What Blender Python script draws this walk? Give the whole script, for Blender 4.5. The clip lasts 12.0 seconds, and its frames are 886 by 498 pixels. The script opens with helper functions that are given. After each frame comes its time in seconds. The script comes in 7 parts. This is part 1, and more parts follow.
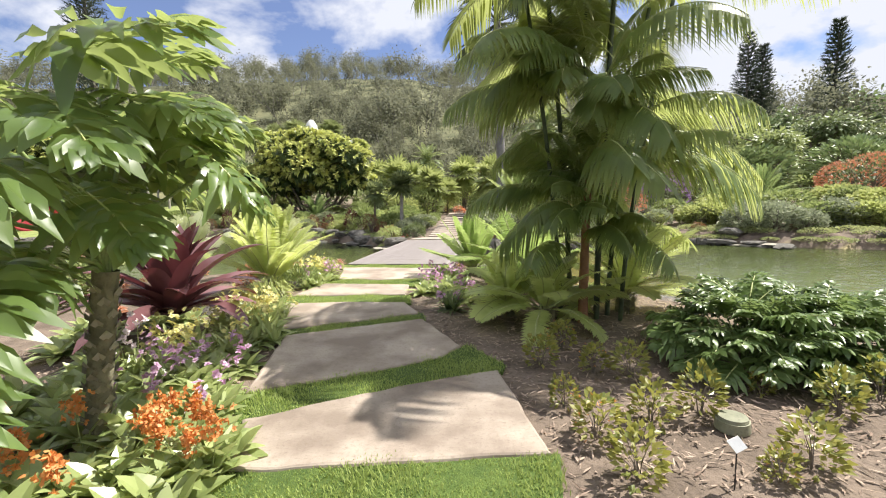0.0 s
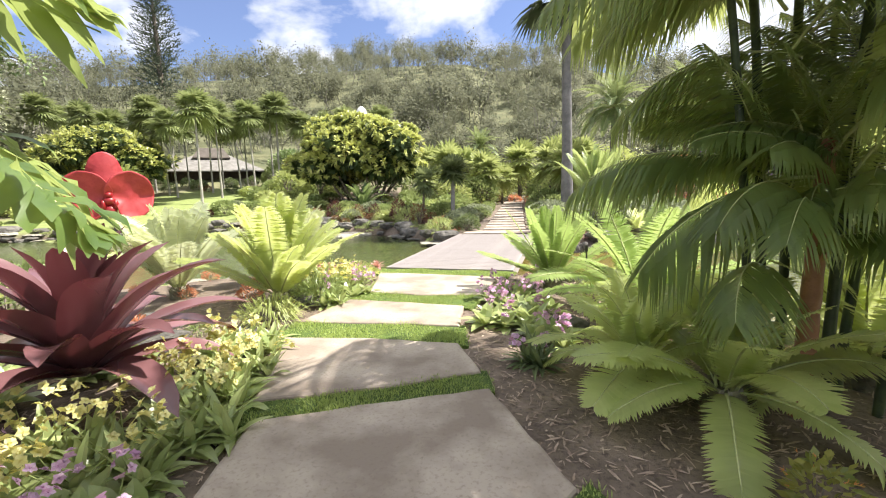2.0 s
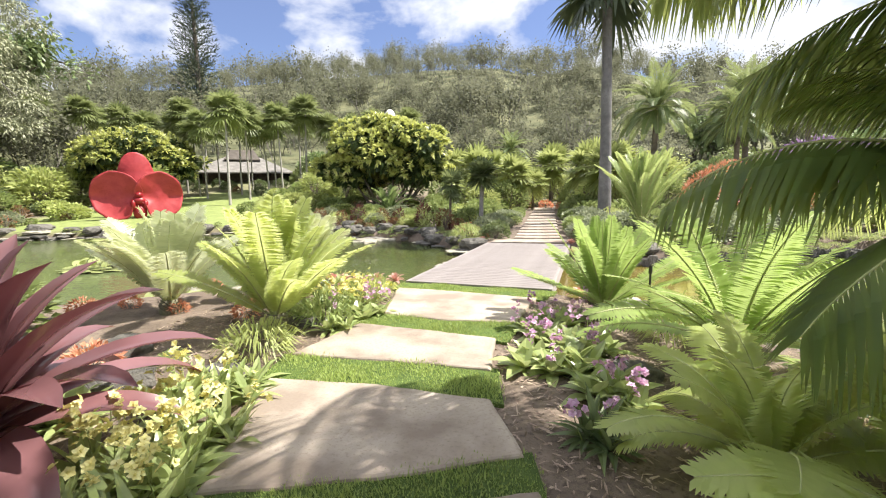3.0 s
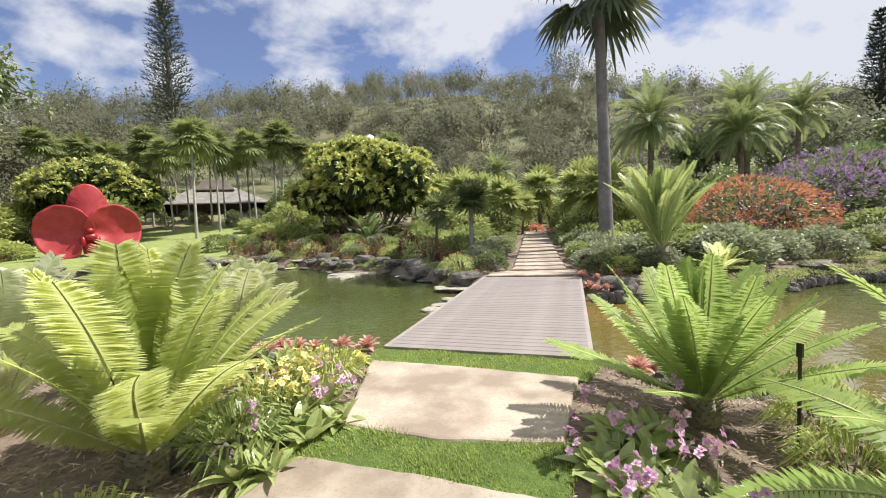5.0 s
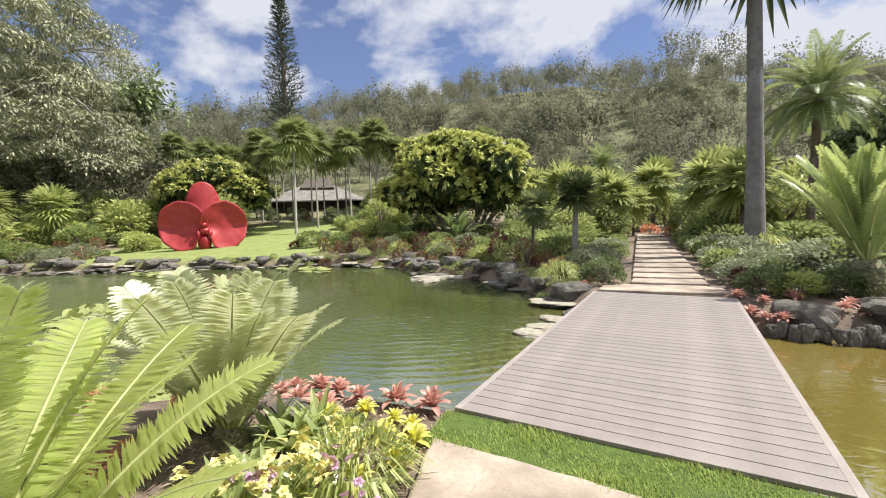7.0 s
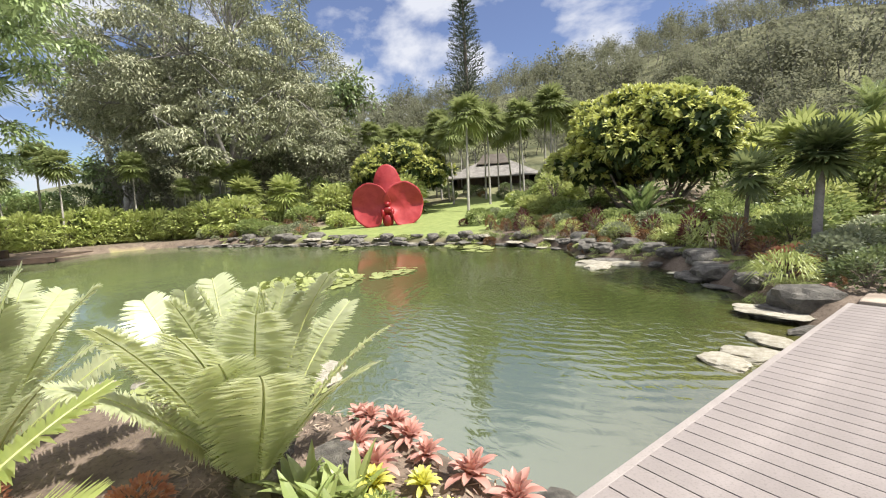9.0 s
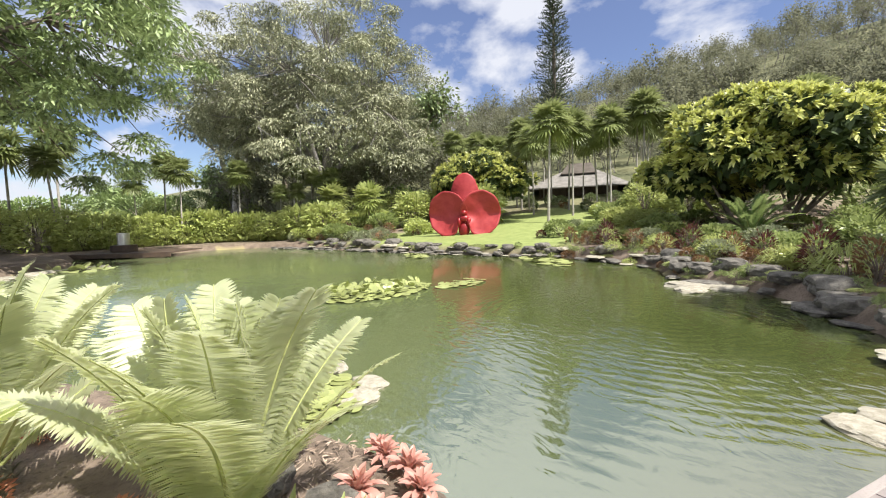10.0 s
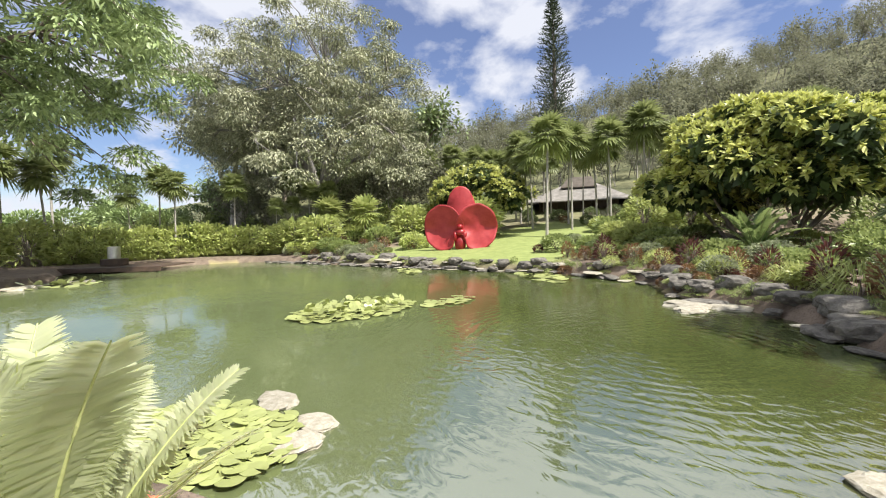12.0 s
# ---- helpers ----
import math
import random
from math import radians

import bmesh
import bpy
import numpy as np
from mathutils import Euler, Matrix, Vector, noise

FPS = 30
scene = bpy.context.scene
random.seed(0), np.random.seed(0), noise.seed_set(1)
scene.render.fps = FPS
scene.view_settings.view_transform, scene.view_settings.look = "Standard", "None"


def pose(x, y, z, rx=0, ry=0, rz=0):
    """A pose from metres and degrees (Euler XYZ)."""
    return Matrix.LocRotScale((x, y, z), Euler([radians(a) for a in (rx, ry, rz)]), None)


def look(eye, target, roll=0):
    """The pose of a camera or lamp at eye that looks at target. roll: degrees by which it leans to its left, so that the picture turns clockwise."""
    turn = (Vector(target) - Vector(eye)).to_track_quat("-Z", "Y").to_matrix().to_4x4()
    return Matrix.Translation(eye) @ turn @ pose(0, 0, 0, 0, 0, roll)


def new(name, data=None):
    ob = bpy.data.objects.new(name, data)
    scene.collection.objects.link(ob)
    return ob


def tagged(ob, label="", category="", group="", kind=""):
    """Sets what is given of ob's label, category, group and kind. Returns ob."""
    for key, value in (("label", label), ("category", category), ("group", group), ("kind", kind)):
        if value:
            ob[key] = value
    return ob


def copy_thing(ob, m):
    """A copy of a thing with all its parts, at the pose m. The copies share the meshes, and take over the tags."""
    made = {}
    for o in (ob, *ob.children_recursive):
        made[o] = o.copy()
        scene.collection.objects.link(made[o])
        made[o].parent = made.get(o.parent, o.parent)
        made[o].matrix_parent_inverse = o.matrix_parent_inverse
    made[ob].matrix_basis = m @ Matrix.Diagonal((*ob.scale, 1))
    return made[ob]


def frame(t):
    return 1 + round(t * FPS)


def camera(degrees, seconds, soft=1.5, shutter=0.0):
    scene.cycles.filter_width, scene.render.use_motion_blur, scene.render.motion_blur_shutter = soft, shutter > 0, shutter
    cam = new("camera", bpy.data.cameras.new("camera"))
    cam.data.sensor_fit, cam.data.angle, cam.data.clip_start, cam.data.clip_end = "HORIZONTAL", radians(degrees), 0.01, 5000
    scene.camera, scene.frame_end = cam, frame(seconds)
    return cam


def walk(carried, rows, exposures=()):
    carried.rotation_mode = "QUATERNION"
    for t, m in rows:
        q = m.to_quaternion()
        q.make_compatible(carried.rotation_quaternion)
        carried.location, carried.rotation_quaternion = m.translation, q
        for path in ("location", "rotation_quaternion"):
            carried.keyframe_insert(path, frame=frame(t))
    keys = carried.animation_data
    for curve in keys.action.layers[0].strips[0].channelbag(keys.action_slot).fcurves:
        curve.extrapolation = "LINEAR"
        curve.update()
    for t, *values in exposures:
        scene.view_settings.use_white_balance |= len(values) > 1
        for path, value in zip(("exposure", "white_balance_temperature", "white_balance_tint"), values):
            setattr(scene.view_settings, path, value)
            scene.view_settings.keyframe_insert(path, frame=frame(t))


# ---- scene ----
cam = camera(92.9, 12.0, soft=1.1)
PATH = [
    (0, (0.238, 0.2, 1.454), (0.145, 2.185, 1.227), -1.5),
    (0.5, (0.151, 0.783, 1.457), (0.048, 2.768, 1.23), -1.3),
    (1, (0.068, 1.331, 1.456), (-0.126, 3.309, 1.236), -1.2),
    (1.5, (-0.017, 1.885, 1.433), (-0.269, 3.852, 1.177), -1.7),
    (1.8, (-0.067, 2.204, 1.43), (-0.351, 4.167, 1.176), -1.1),
    (2, (-0.098, 2.41, 1.429), (-0.429, 4.363, 1.156), -1.8),
    (2.5, (-0.181, 2.91, 1.435), (-0.629, 4.839, 1.158), -0.9),
    (3, (-0.284, 3.378, 1.433), (-0.737, 5.31, 1.183), -1.0),
    (3.2, (-0.353, 3.555, 1.429), (-0.787, 5.494, 1.206), -0.5),
    (4.8, (-0.736, 5.116, 1.514), (-1.106, 7.075, 1.365), -2.4),
    (5, (-0.784, 5.291, 1.509), (-1.166, 7.25, 1.373), -2.6),
    (5.5, (-0.927, 5.72, 1.508), (-1.361, 7.669, 1.383), -2.8),
    (6, (-1.053, 6.158, 1.529), (-1.577, 8.085, 1.408), -2.6),
    (6.5, (-1.163, 6.616, 1.52), (-1.812, 8.504, 1.4), -2.3),
    (7, (-1.246, 7.059, 1.494), (-2.045, 8.889, 1.369), -1.9),
    (7.2, (-1.272, 7.23, 1.507), (-2.139, 9.028, 1.379), -2.0),
    (8.8, (-1.33, 8.327, 1.597), (-2.74, 9.728, 1.382), -3.1),
    (9, (-1.372, 8.467, 1.593), (-2.852, 9.796, 1.383), -3.2),
    (9.5, (-1.475, 8.828, 1.581), (-3.104, 9.974, 1.402), -2.5),
    (10, (-1.577, 9.051, 1.555), (-3.286, 10.079, 1.406), -1.7),
    (10.5, (-1.71, 9.245, 1.566), (-3.454, 10.216, 1.432), -1.6),
    (11, (-1.777, 9.47, 1.562), (-3.53, 10.425, 1.439), -1.8),
    (11.5, (-1.795, 9.668, 1.565), (-3.537, 10.645, 1.461), -1.8),
    (12, (-1.865, 9.771, 1.562), (-3.583, 10.79, 1.478), -1.6),
]
walk(cam, [(t, look(eye, target, roll)) for t, eye, target, roll in PATH], [(0.0, 0.90), (0.5, 0.94), (1.2, 1.27), (2.5, 1.19), (3.0, 1.12), (5.0, 0.67), (8.0, 0.68), (9.5, 0.82), (12.0, 0.84)])

# ---- world, sun, exposure ----
SUN_AZ, SUN_EL = 66.0, 56.0          # degrees clockwise from +y, and above the horizon
world = bpy.data.worlds.new("sky")
scene.world = world
world.use_nodes = True


def wire(tree, a, out, b, inp):
    tree.links.new(a.outputs[out], b.inputs[inp])


def build_sky():
    nt = world.node_tree
    nt.nodes.clear()
    add = nt.nodes.new
    out, bg, sky = add("ShaderNodeOutputWorld"), add("ShaderNodeBackground"), add("ShaderNodeTexSky")
    sky.sky_type, sky.sun_disc = "NISHITA", False
    sky.sun_elevation, sky.sun_rotation = radians(SUN_EL), radians(SUN_AZ)
    sky.air_density, sky.dust_density, sky.ozone_density = 1.0, 0.35, 3.0
    bg.inputs["Strength"].default_value = 0.076
    coord, sep, shift = add("ShaderNodeTexCoord"), add("ShaderNodeSeparateXYZ"), add("ShaderNodeMath")
    shift.operation, shift.inputs[1].default_value = "ADD", 0.42
    wire(nt, coord, "Generated", sep, 0)
    clampz = add("ShaderNodeMath")
    clampz.operation, clampz.inputs[1].default_value = "MAXIMUM", 0.0
    wire(nt, sep, "Z", clampz, 0)
    wire(nt, clampz, 0, shift, 0)
    comb = add("ShaderNodeCombineXYZ")
    for axis in "XY":
        div = add("ShaderNodeMath")
        div.operation = "DIVIDE"
        wire(nt, sep, axis, div, 0)
        wire(nt, shift, 0, div, 1)
        wire(nt, div, 0, comb, axis)
    mapping = add("ShaderNodeMapping")
    mapping.inputs["Location"].default_value = (3.1, 0.7, 0.0)
    wire(nt, comb, 0, mapping, 0)
    n1 = add("ShaderNodeTexNoise")
    n1.inputs["Scale"].default_value, n1.inputs["Detail"].default_value, n1.inputs["Roughness"].default_value = 3.1, 9.0, 0.55
    n1.inputs["Distortion"].default_value = 0.15
    wire(nt, mapping, 0, n1, "Vector")
    ramp = add("ShaderNodeValToRGB")
    ramp.color_ramp.elements[0].position, ramp.color_ramp.elements[1].position = 0.46, 0.585
    ramp.color_ramp.elements[0].color = (0.12, 0.12, 0.12, 1)
    high, lift = add("ShaderNodeMapRange"), add("ShaderNodeMath")
    for key, value in (("From Min", 0.42), ("From Max", 0.62), ("To Min", 0.0), ("To Max", 0.26)):
        high.inputs[key].default_value = value
    lift.operation = "ADD"
    wire(nt, clampz, 0, high, 0)
    wire(nt, high, 0, lift, 0)
    # thinner cloud in the west, a white veil in the east
    veil, both = add("ShaderNodeMapRange"), add("ShaderNodeMath")
    for key, value in (("From Min", 0.05), ("From Max", 0.75), ("To Min", 0.0), ("To Max", 0.22)):
        veil.inputs[key].default_value = value
    both.operation = "ADD"
    wire(nt, sep, "X", veil, 0)
    wire(nt, veil, 0, both, 0)
    wire(nt, n1, "Fac", both, 1)
    wire(nt, both, 0, lift, 1)
    wire(nt, lift, 0, ramp, 0)
    mix = add("ShaderNodeMix")
    mix.data_type = "RGBA"
    mix.inputs["B"].default_value = (6.3, 6.5, 7.2, 1)
    wire(nt, ramp, 0, mix, "Factor")
    deep = add("ShaderNodeHueSaturation")
    deep.inputs["Saturation"].default_value, deep.inputs["Hue"].default_value = 1.15, 0.515
    wire(nt, sky, 0, deep, "Color")
    wire(nt, deep, 0, mix, "A")
    wire(nt, mix, "Result", bg, 0)
    wire(nt, bg, 0, out, 0)


build_sky()
sun = new("sun", bpy.data.lights.new("sun", "SUN"))
sun.data.energy, sun.data.angle, sun.data.color = 5.0, radians(0.6), (1.0, 0.95, 0.86)
_az, _el = radians(SUN_AZ), radians(SUN_EL)
sun.matrix_world = look((math.sin(_az) * math.cos(_el) * 60, math.cos(_az) * math.cos(_el) * 60, math.sin(_el) * 60), (0, 0, 0))

# ---- materials ----


class Nodes:
    """A small node builder."""

    def __init__(self, name):
        self.mat = bpy.data.materials.new(name)
        self.mat.use_nodes = True
        self.tree = self.mat.node_tree
        self.tree.nodes.clear()
        self.out = self.add("ShaderNodeOutputMaterial")

    def add(self, kind, **values):
        node = self.tree.nodes.new(kind)
        for key, value in values.items():
            node.inputs[key.replace("_", " ")].default_value = value
        return node

    def link(self, a, out, b, inp):
        self.tree.links.new(a.outputs[out], b.inputs[inp])

    def noise(self, scale, detail=4.0, rough=0.55, coords="Object"):
        tc = self.add("ShaderNodeTexCoord")
        n = self.add("ShaderNodeTexNoise", Scale=scale, Detail=detail, Roughness=rough)
        self.link(tc, coords, n, "Vector")
        return n

    def mix(self, a, b, fac, out=0):
        m = self.tree.nodes.new("ShaderNodeMix")
        m.data_type = "RGBA"
        for key, val in (("A", a), ("B", b)):
            if isinstance(val, tuple):
                m.inputs[key].default_value = (*val, 1)
            else:
                self.link(val, "Result" if "Result" in val.outputs else 0, m, key)
        if isinstance(fac, float):
            m.inputs["Factor"].default_value = fac
        else:
            self.link(fac, out, m, "Factor")
        return m

    def ramp(self, src, out, lo, hi):
        r = self.add("ShaderNodeValToRGB")
        r.color_ramp.elements[0].position, r.color_ramp.elements[1].position = lo, hi
        self.link(src, out, r, 0)
        return r

    def bump(self, src, out, strength, distance):
        b = self.add("ShaderNodeBump", Strength=strength, Distance=distance)
        self.link(src, out, b, "Height")
        return b


def leaf_mat(name, dark, light, glow=None, rough=0.42, through_light=0.35, scale=6.0, spec=0.4):
    """Foliage: two tones varied leaf by leaf, with light shining through."""
    def calm(c):
        r, g, b = c
        return (r + 0.20 * (g - r), g * 0.97, b + 0.13 * (g - b)) if g > r * 1.05 else c
    glow = calm(calm(glow or tuple(min(1, v * 2.2) for v in light)))
    dark, light = calm(dark), calm(light)
    n = Nodes(name)
    geo = n.add("ShaderNodeNewGeometry")
    info = n.add("ShaderNodeObjectInfo")
    grain = n.noise(scale, 3.0)
    c = n.mix(dark, light, geo, "Random Per Island")
    c2 = n.mix(c, light, n.ramp(grain, "Fac", 0.4, 0.75), 0)
    hsv = n.add("ShaderNodeHueSaturation")
    jit = n.add("ShaderNodeMapRange", To_Min=0.82, To_Max=1.18)
    n.link(info, "Random", jit, "Value")
    n.link(jit, "Result", hsv, "Value")
    n.link(c2, "Result", hsv, "Color")
    p = n.add("ShaderNodeBsdfPrincipled", Roughness=rough)
    p.inputs["Specular IOR Level"].default_value = spec
    n.link(hsv, "Color", p, "Base Color")
    t = n.add("ShaderNodeBsdfTranslucent")
    t.inputs["Color"].default_value = (*glow, 1)
    m = n.add("ShaderNodeMixShader")
    m.inputs[0].default_value = through_light
    n.link(p, 0, m, 1)
    n.link(t, 0, m, 2)
    n.link(m, 0, n.out, 0)
    return n.mat


def solid_mat(name, a, b, scale=8.0, rough=0.8, bump=0.3, dist=0.02, fine=60.0, metal=0.0, coords="Object", lo=0.35, hi=0.68, third=None, vary=0.13):
    """Stone, bark, soil and the like: two tones at two scales with relief."""
    n = Nodes(name)
    big, small = n.noise(scale, 5.0, coords=coords), n.noise(fine, 6.0, 0.65, coords=coords)
    c = n.mix(a, b, n.ramp(big, "Fac", lo, hi), 0)
    c2 = n.mix(c, third or tuple(v * 0.55 for v in a), n.ramp(small, "Fac", 0.52, 0.8), 0)
    info = n.add("ShaderNodeObjectInfo")
    jit = n.add("ShaderNodeMapRange", To_Min=1 - vary, To_Max=1 + vary)
    hsv = n.add("ShaderNodeHueSaturation")
    n.link(info, "Random", jit, "Value")
    n.link(jit, "Result", hsv, "Value")
    n.link(c2, "Result", hsv, "Color")
    p = n.add("ShaderNodeBsdfPrincipled", Roughness=rough, Metallic=metal)
    n.link(hsv, "Color", p, "Base Color")
    if bump:
        n.link(n.bump(small, "Fac", bump, dist), 0, p, "Normal")
    n.link(p, 0, n.out, 0)
    return n.mat


M = {}
M["slab"] = solid_mat("sandstone", (0.235, 0.187, 0.150), (0.41, 0.345, 0.285), 1.6, 0.85, 0.35, 0.008, 38.0, third=(0.20, 0.152, 0.118), lo=0.40, hi=0.60)
M["deck"] = solid_mat("composite_board", (0.225, 0.196, 0.188), (0.285, 0.25, 0.24), 3.0, 0.55, 0.25, 0.003, 70.0, vary=0.05)
M["deck_trim"] = solid_mat("deck_trim", (0.25, 0.22, 0.21), (0.31, 0.275, 0.26), 3.0, 0.6, 0.2, 0.003, 70.0)
M["soil"] = solid_mat("mulch_soil", (0.10, 0.070, 0.052), (0.185, 0.135, 0.10), 1.6, 0.95, 0.9, 0.04, 26.0, third=(0.06, 0.04, 0.03))
M["chip"] = solid_mat("bark_chip", (0.20, 0.14, 0.105), (0.48, 0.38, 0.30), 5.0, 0.9, 0.2, 0.004, 60.0)
M["rock"] = solid_mat("lava_rock", (0.085, 0.078, 0.070), (0.21, 0.195, 0.17), 2.5, 0.88, 0.9, 0.03, 16.0, third=(0.05, 0.047, 0.042))
M["pale_rock"] = solid_mat("pale_stone", (0.26, 0.235, 0.185), (0.42, 0.39, 0.33), 4.0, 0.85, 0.6, 0.02, 18.0, third=(0.20, 0.20, 0.10))
M["bark"] = solid_mat("bark", (0.13, 0.105, 0.085), (0.26, 0.22, 0.18), 4.0, 0.9, 0.8, 0.02, 24.0)
M["grey_trunk"] = solid_mat("grey_palm_trunk", (0.20, 0.185, 0.18), (0.32, 0.30, 0.29), 3.0, 0.85, 0.5, 0.02, 18.0)
M["dark_trunk"] = solid_mat("dark_palm_trunk", (0.12, 0.115, 0.115), (0.21, 0.20, 0.20), 3.0, 0.85, 0.6, 0.02, 18.0)
M["pale_trunk"] = solid_mat("pale_palm_trunk", (0.30, 0.28, 0.25), (0.46, 0.44, 0.40), 3.0, 0.85, 0.4, 0.02, 14.0)
M["brown_stem"] = solid_mat("brown_cane", (0.26, 0.115, 0.055), (0.40, 0.20, 0.10), 6.0, 0.6, 0.3, 0.01, 22.0)
M["green_stem"] = solid_mat("green_cane", (0.035, 0.05, 0.025), (0.09, 0.12, 0.05), 6.0, 0.5, 0.3, 0.01, 22.0)
M["phil_trunk"] = solid_mat("scaly_trunk", (0.13, 0.12, 0.075), (0.27, 0.25, 0.165), 6.0, 0.85, 0.6, 0.02, 26.0)
M["red"] = solid_mat("red_painted_metal", (0.36, 0.026, 0.034), (0.46, 0.048, 0.052), 2.0, 0.55, 0.1, 0.01, 9.0, third=(0.28, 0.014, 0.020))
M["dark_red"] = solid_mat("dark_red_paint", (0.20, 0.008, 0.012), (0.30, 0.012, 0.016), 2.0, 0.4, 0.1, 0.01, 9.0)
M["white"] = solid_mat("white_stone", (0.78, 0.77, 0.75), (0.85, 0.84, 0.82), 2.0, 0.6, 0.1, 0.01, 20.0, third=(0.68, 0.67, 0.66))
M["roof"] = solid_mat("grey_shingles", (0.16, 0.148, 0.136), (0.28, 0.263, 0.247), 1.5, 0.85, 0.6, 0.05, 9.0)
M["dark_wood"] = solid_mat("dark_wood", (0.055, 0.035, 0.025), (0.10, 0.065, 0.045), 3.0, 0.6, 0.3, 0.01, 30.0)
M["steel"] = solid_mat("brushed_steel", (0.55, 0.55, 0.54), (0.68, 0.68, 0.66), 4.0, 0.3, 0.05, 0.005, 60.0, metal=0.9, third=(0.48, 0.48, 0.47))
M["valve"] = solid_mat("olive_plastic", (0.20, 0.21, 0.14), (0.28, 0.28, 0.20), 8.0, 0.6, 0.2, 0.003, 60.0)
M["black"] = solid_mat("black_metal", (0.02, 0.02, 0.02), (0.05, 0.045, 0.04), 8.0, 0.5, 0.1, 0.003, 60.0)

M["grass"] = leaf_mat("lawn_blades", (0.17, 0.27, 0.030), (0.36, 0.47, 0.085), (0.42, 0.60, 0.07), 0.5, 0.35, 3.0)
M["cycad"] = leaf_mat("cycad_green", (0.24, 0.35, 0.07), (0.46, 0.56, 0.18), (0.78, 0.92, 0.22), 0.36, 0.58, 5.0, 0.5)
M["cycad_lime"] = leaf_mat("cycad_lime", (0.17, 0.30, 0.045), (0.34, 0.48, 0.10), (0.46, 0.72, 0.08), 0.36, 0.42, 5.0, 0.35)
# pale waxy leaf colour, whitened further to hold the sun's glare
M["cycad_pale_glare"] = leaf_mat("cycad_pale_glare", (0.42, 0.51, 0.27), (0.64, 0.70, 0.45), (0.74, 0.84, 0.40), 0.30, 0.48, 5.0, 0.7)
M["cycad_dark"] = leaf_mat("cycad_dark", (0.035, 0.095, 0.022), (0.10, 0.20, 0.045), (0.34, 0.56, 0.07), 0.4, 0.30, 5.0)
M["cycad_mid"] = leaf_mat("cycad_mid_green", (0.14, 0.25, 0.045), (0.30, 0.42, 0.11), (0.52, 0.70, 0.10), 0.36, 0.36, 5.0, 0.5)
M["rachis"] = solid_mat("frond_rib", (0.34, 0.38, 0.14), (0.50, 0.52, 0.24), 8.0, 0.5, 0.1, 0.004, 40.0)
M["palm"] = leaf_mat("palm_green", (0.030, 0.075, 0.018), (0.095, 0.170, 0.036), (0.52, 0.66, 0.07), 0.36, 0.44, 4.0)
M["palm_far"] = leaf_mat("fan_palm_green", (0.085, 0.135, 0.030), (0.22, 0.28, 0.075), (0.34, 0.45, 0.09), 0.45, 0.3, 2.0)
M["date"] = leaf_mat("date_palm_green", (0.060, 0.115, 0.030), (0.15, 0.23, 0.06), (0.36, 0.50, 0.09), 0.45, 0.3, 2.0)
M["phil"] = leaf_mat("philodendron_green", (0.040, 0.100, 0.014), (0.100, 0.180, 0.030), (0.46, 0.66, 0.06), 0.34, 0.36, 4.0, 0.45)
M["phil_dark"] = leaf_mat("glossy_dark_green", (0.040, 0.095, 0.022), (0.13, 0.22, 0.045), (0.26, 0.46, 0.05), 0.36, 0.28, 4.0, 0.5)
M["mango"] = leaf_mat("mango_leaf", (0.19, 0.28, 0.045), (0.66, 0.70, 0.15), (0.60, 0.68, 0.08), 0.36, 0.28, 0.9, 0.5)
# darker copy of the leaf colour, standing in for shade inside the crown
M["mango_shaded"] = leaf_mat("shaded_leaf", (0.026, 0.060, 0.016), (0.065, 0.12, 0.028), (0.16, 0.26, 0.04), 0.45, 0.2, 1.0)
M["grey_leaf"] = leaf_mat("grey_green_leaf", (0.075, 0.095, 0.042), (0.46, 0.49, 0.31), (0.22, 0.27, 0.12), 0.6, 0.12, 0.5, 0.25)
M["tree_leaf"] = leaf_mat("tree_leaf", (0.045, 0.105, 0.026), (0.30, 0.42, 0.14), (0.28, 0.42, 0.10), 0.42, 0.14, 0.6)
# tones kept close together and pale, with distant haze put into the colour
M["hill_leaf"] = leaf_mat("hill_leaf", (0.130, 0.148, 0.088), (0.185, 0.200, 0.122), (0.30, 0.32, 0.19), 0.75, 0.30, 0.05, 0.15)
M["hill_bark"] = solid_mat("hill_bark", (0.17, 0.155, 0.135), (0.27, 0.25, 0.225), 0.5, 0.9, 0.0)
M["pine"] = leaf_mat("pine_needles", (0.030, 0.050, 0.030), (0.070, 0.100, 0.055), (0.10, 0.15, 0.07), 0.6, 0.15, 0.5)
M["shrub"] = leaf_mat("shrub_green", (0.085, 0.15, 0.032), (0.25, 0.335, 0.085), (0.40, 0.55, 0.09), 0.42, 0.3, 2.0)
M["shrub_dark"] = leaf_mat("shrub_dark_green", (0.050, 0.095, 0.028), (0.15, 0.215, 0.07), (0.26, 0.38, 0.08), 0.42, 0.25, 2.0)
M["shrub_lime"] = leaf_mat("lime_shrub", (0.17, 0.26, 0.04), (0.46, 0.54, 0.14), (0.56, 0.66, 0.11), 0.42, 0.32, 2.0)
M["shrub_silver"] = leaf_mat("silver_shrub", (0.15, 0.19, 0.085), (0.36, 0.41, 0.21), (0.36, 0.46, 0.26), 0.45, 0.25, 2.0)
M["croton"] = leaf_mat("red_croton", (0.095, 0.062, 0.030), (0.26, 0.145, 0.070), (0.34, 0.18, 0.08), 0.42, 0.25, 2.0)
M["cordyline"] = leaf_mat("dark_red_cordyline", (0.045, 0.022, 0.022), (0.110, 0.052, 0.042), (0.22, 0.06, 0.05), 0.36, 0.25, 2.0)
M["brom_dark"] = leaf_mat("maroon_bromeliad", (0.062, 0.027, 0.031), (0.205, 0.098, 0.104), (0.26, 0.06, 0.07), 0.24, 0.12, 3.0, 0.7)
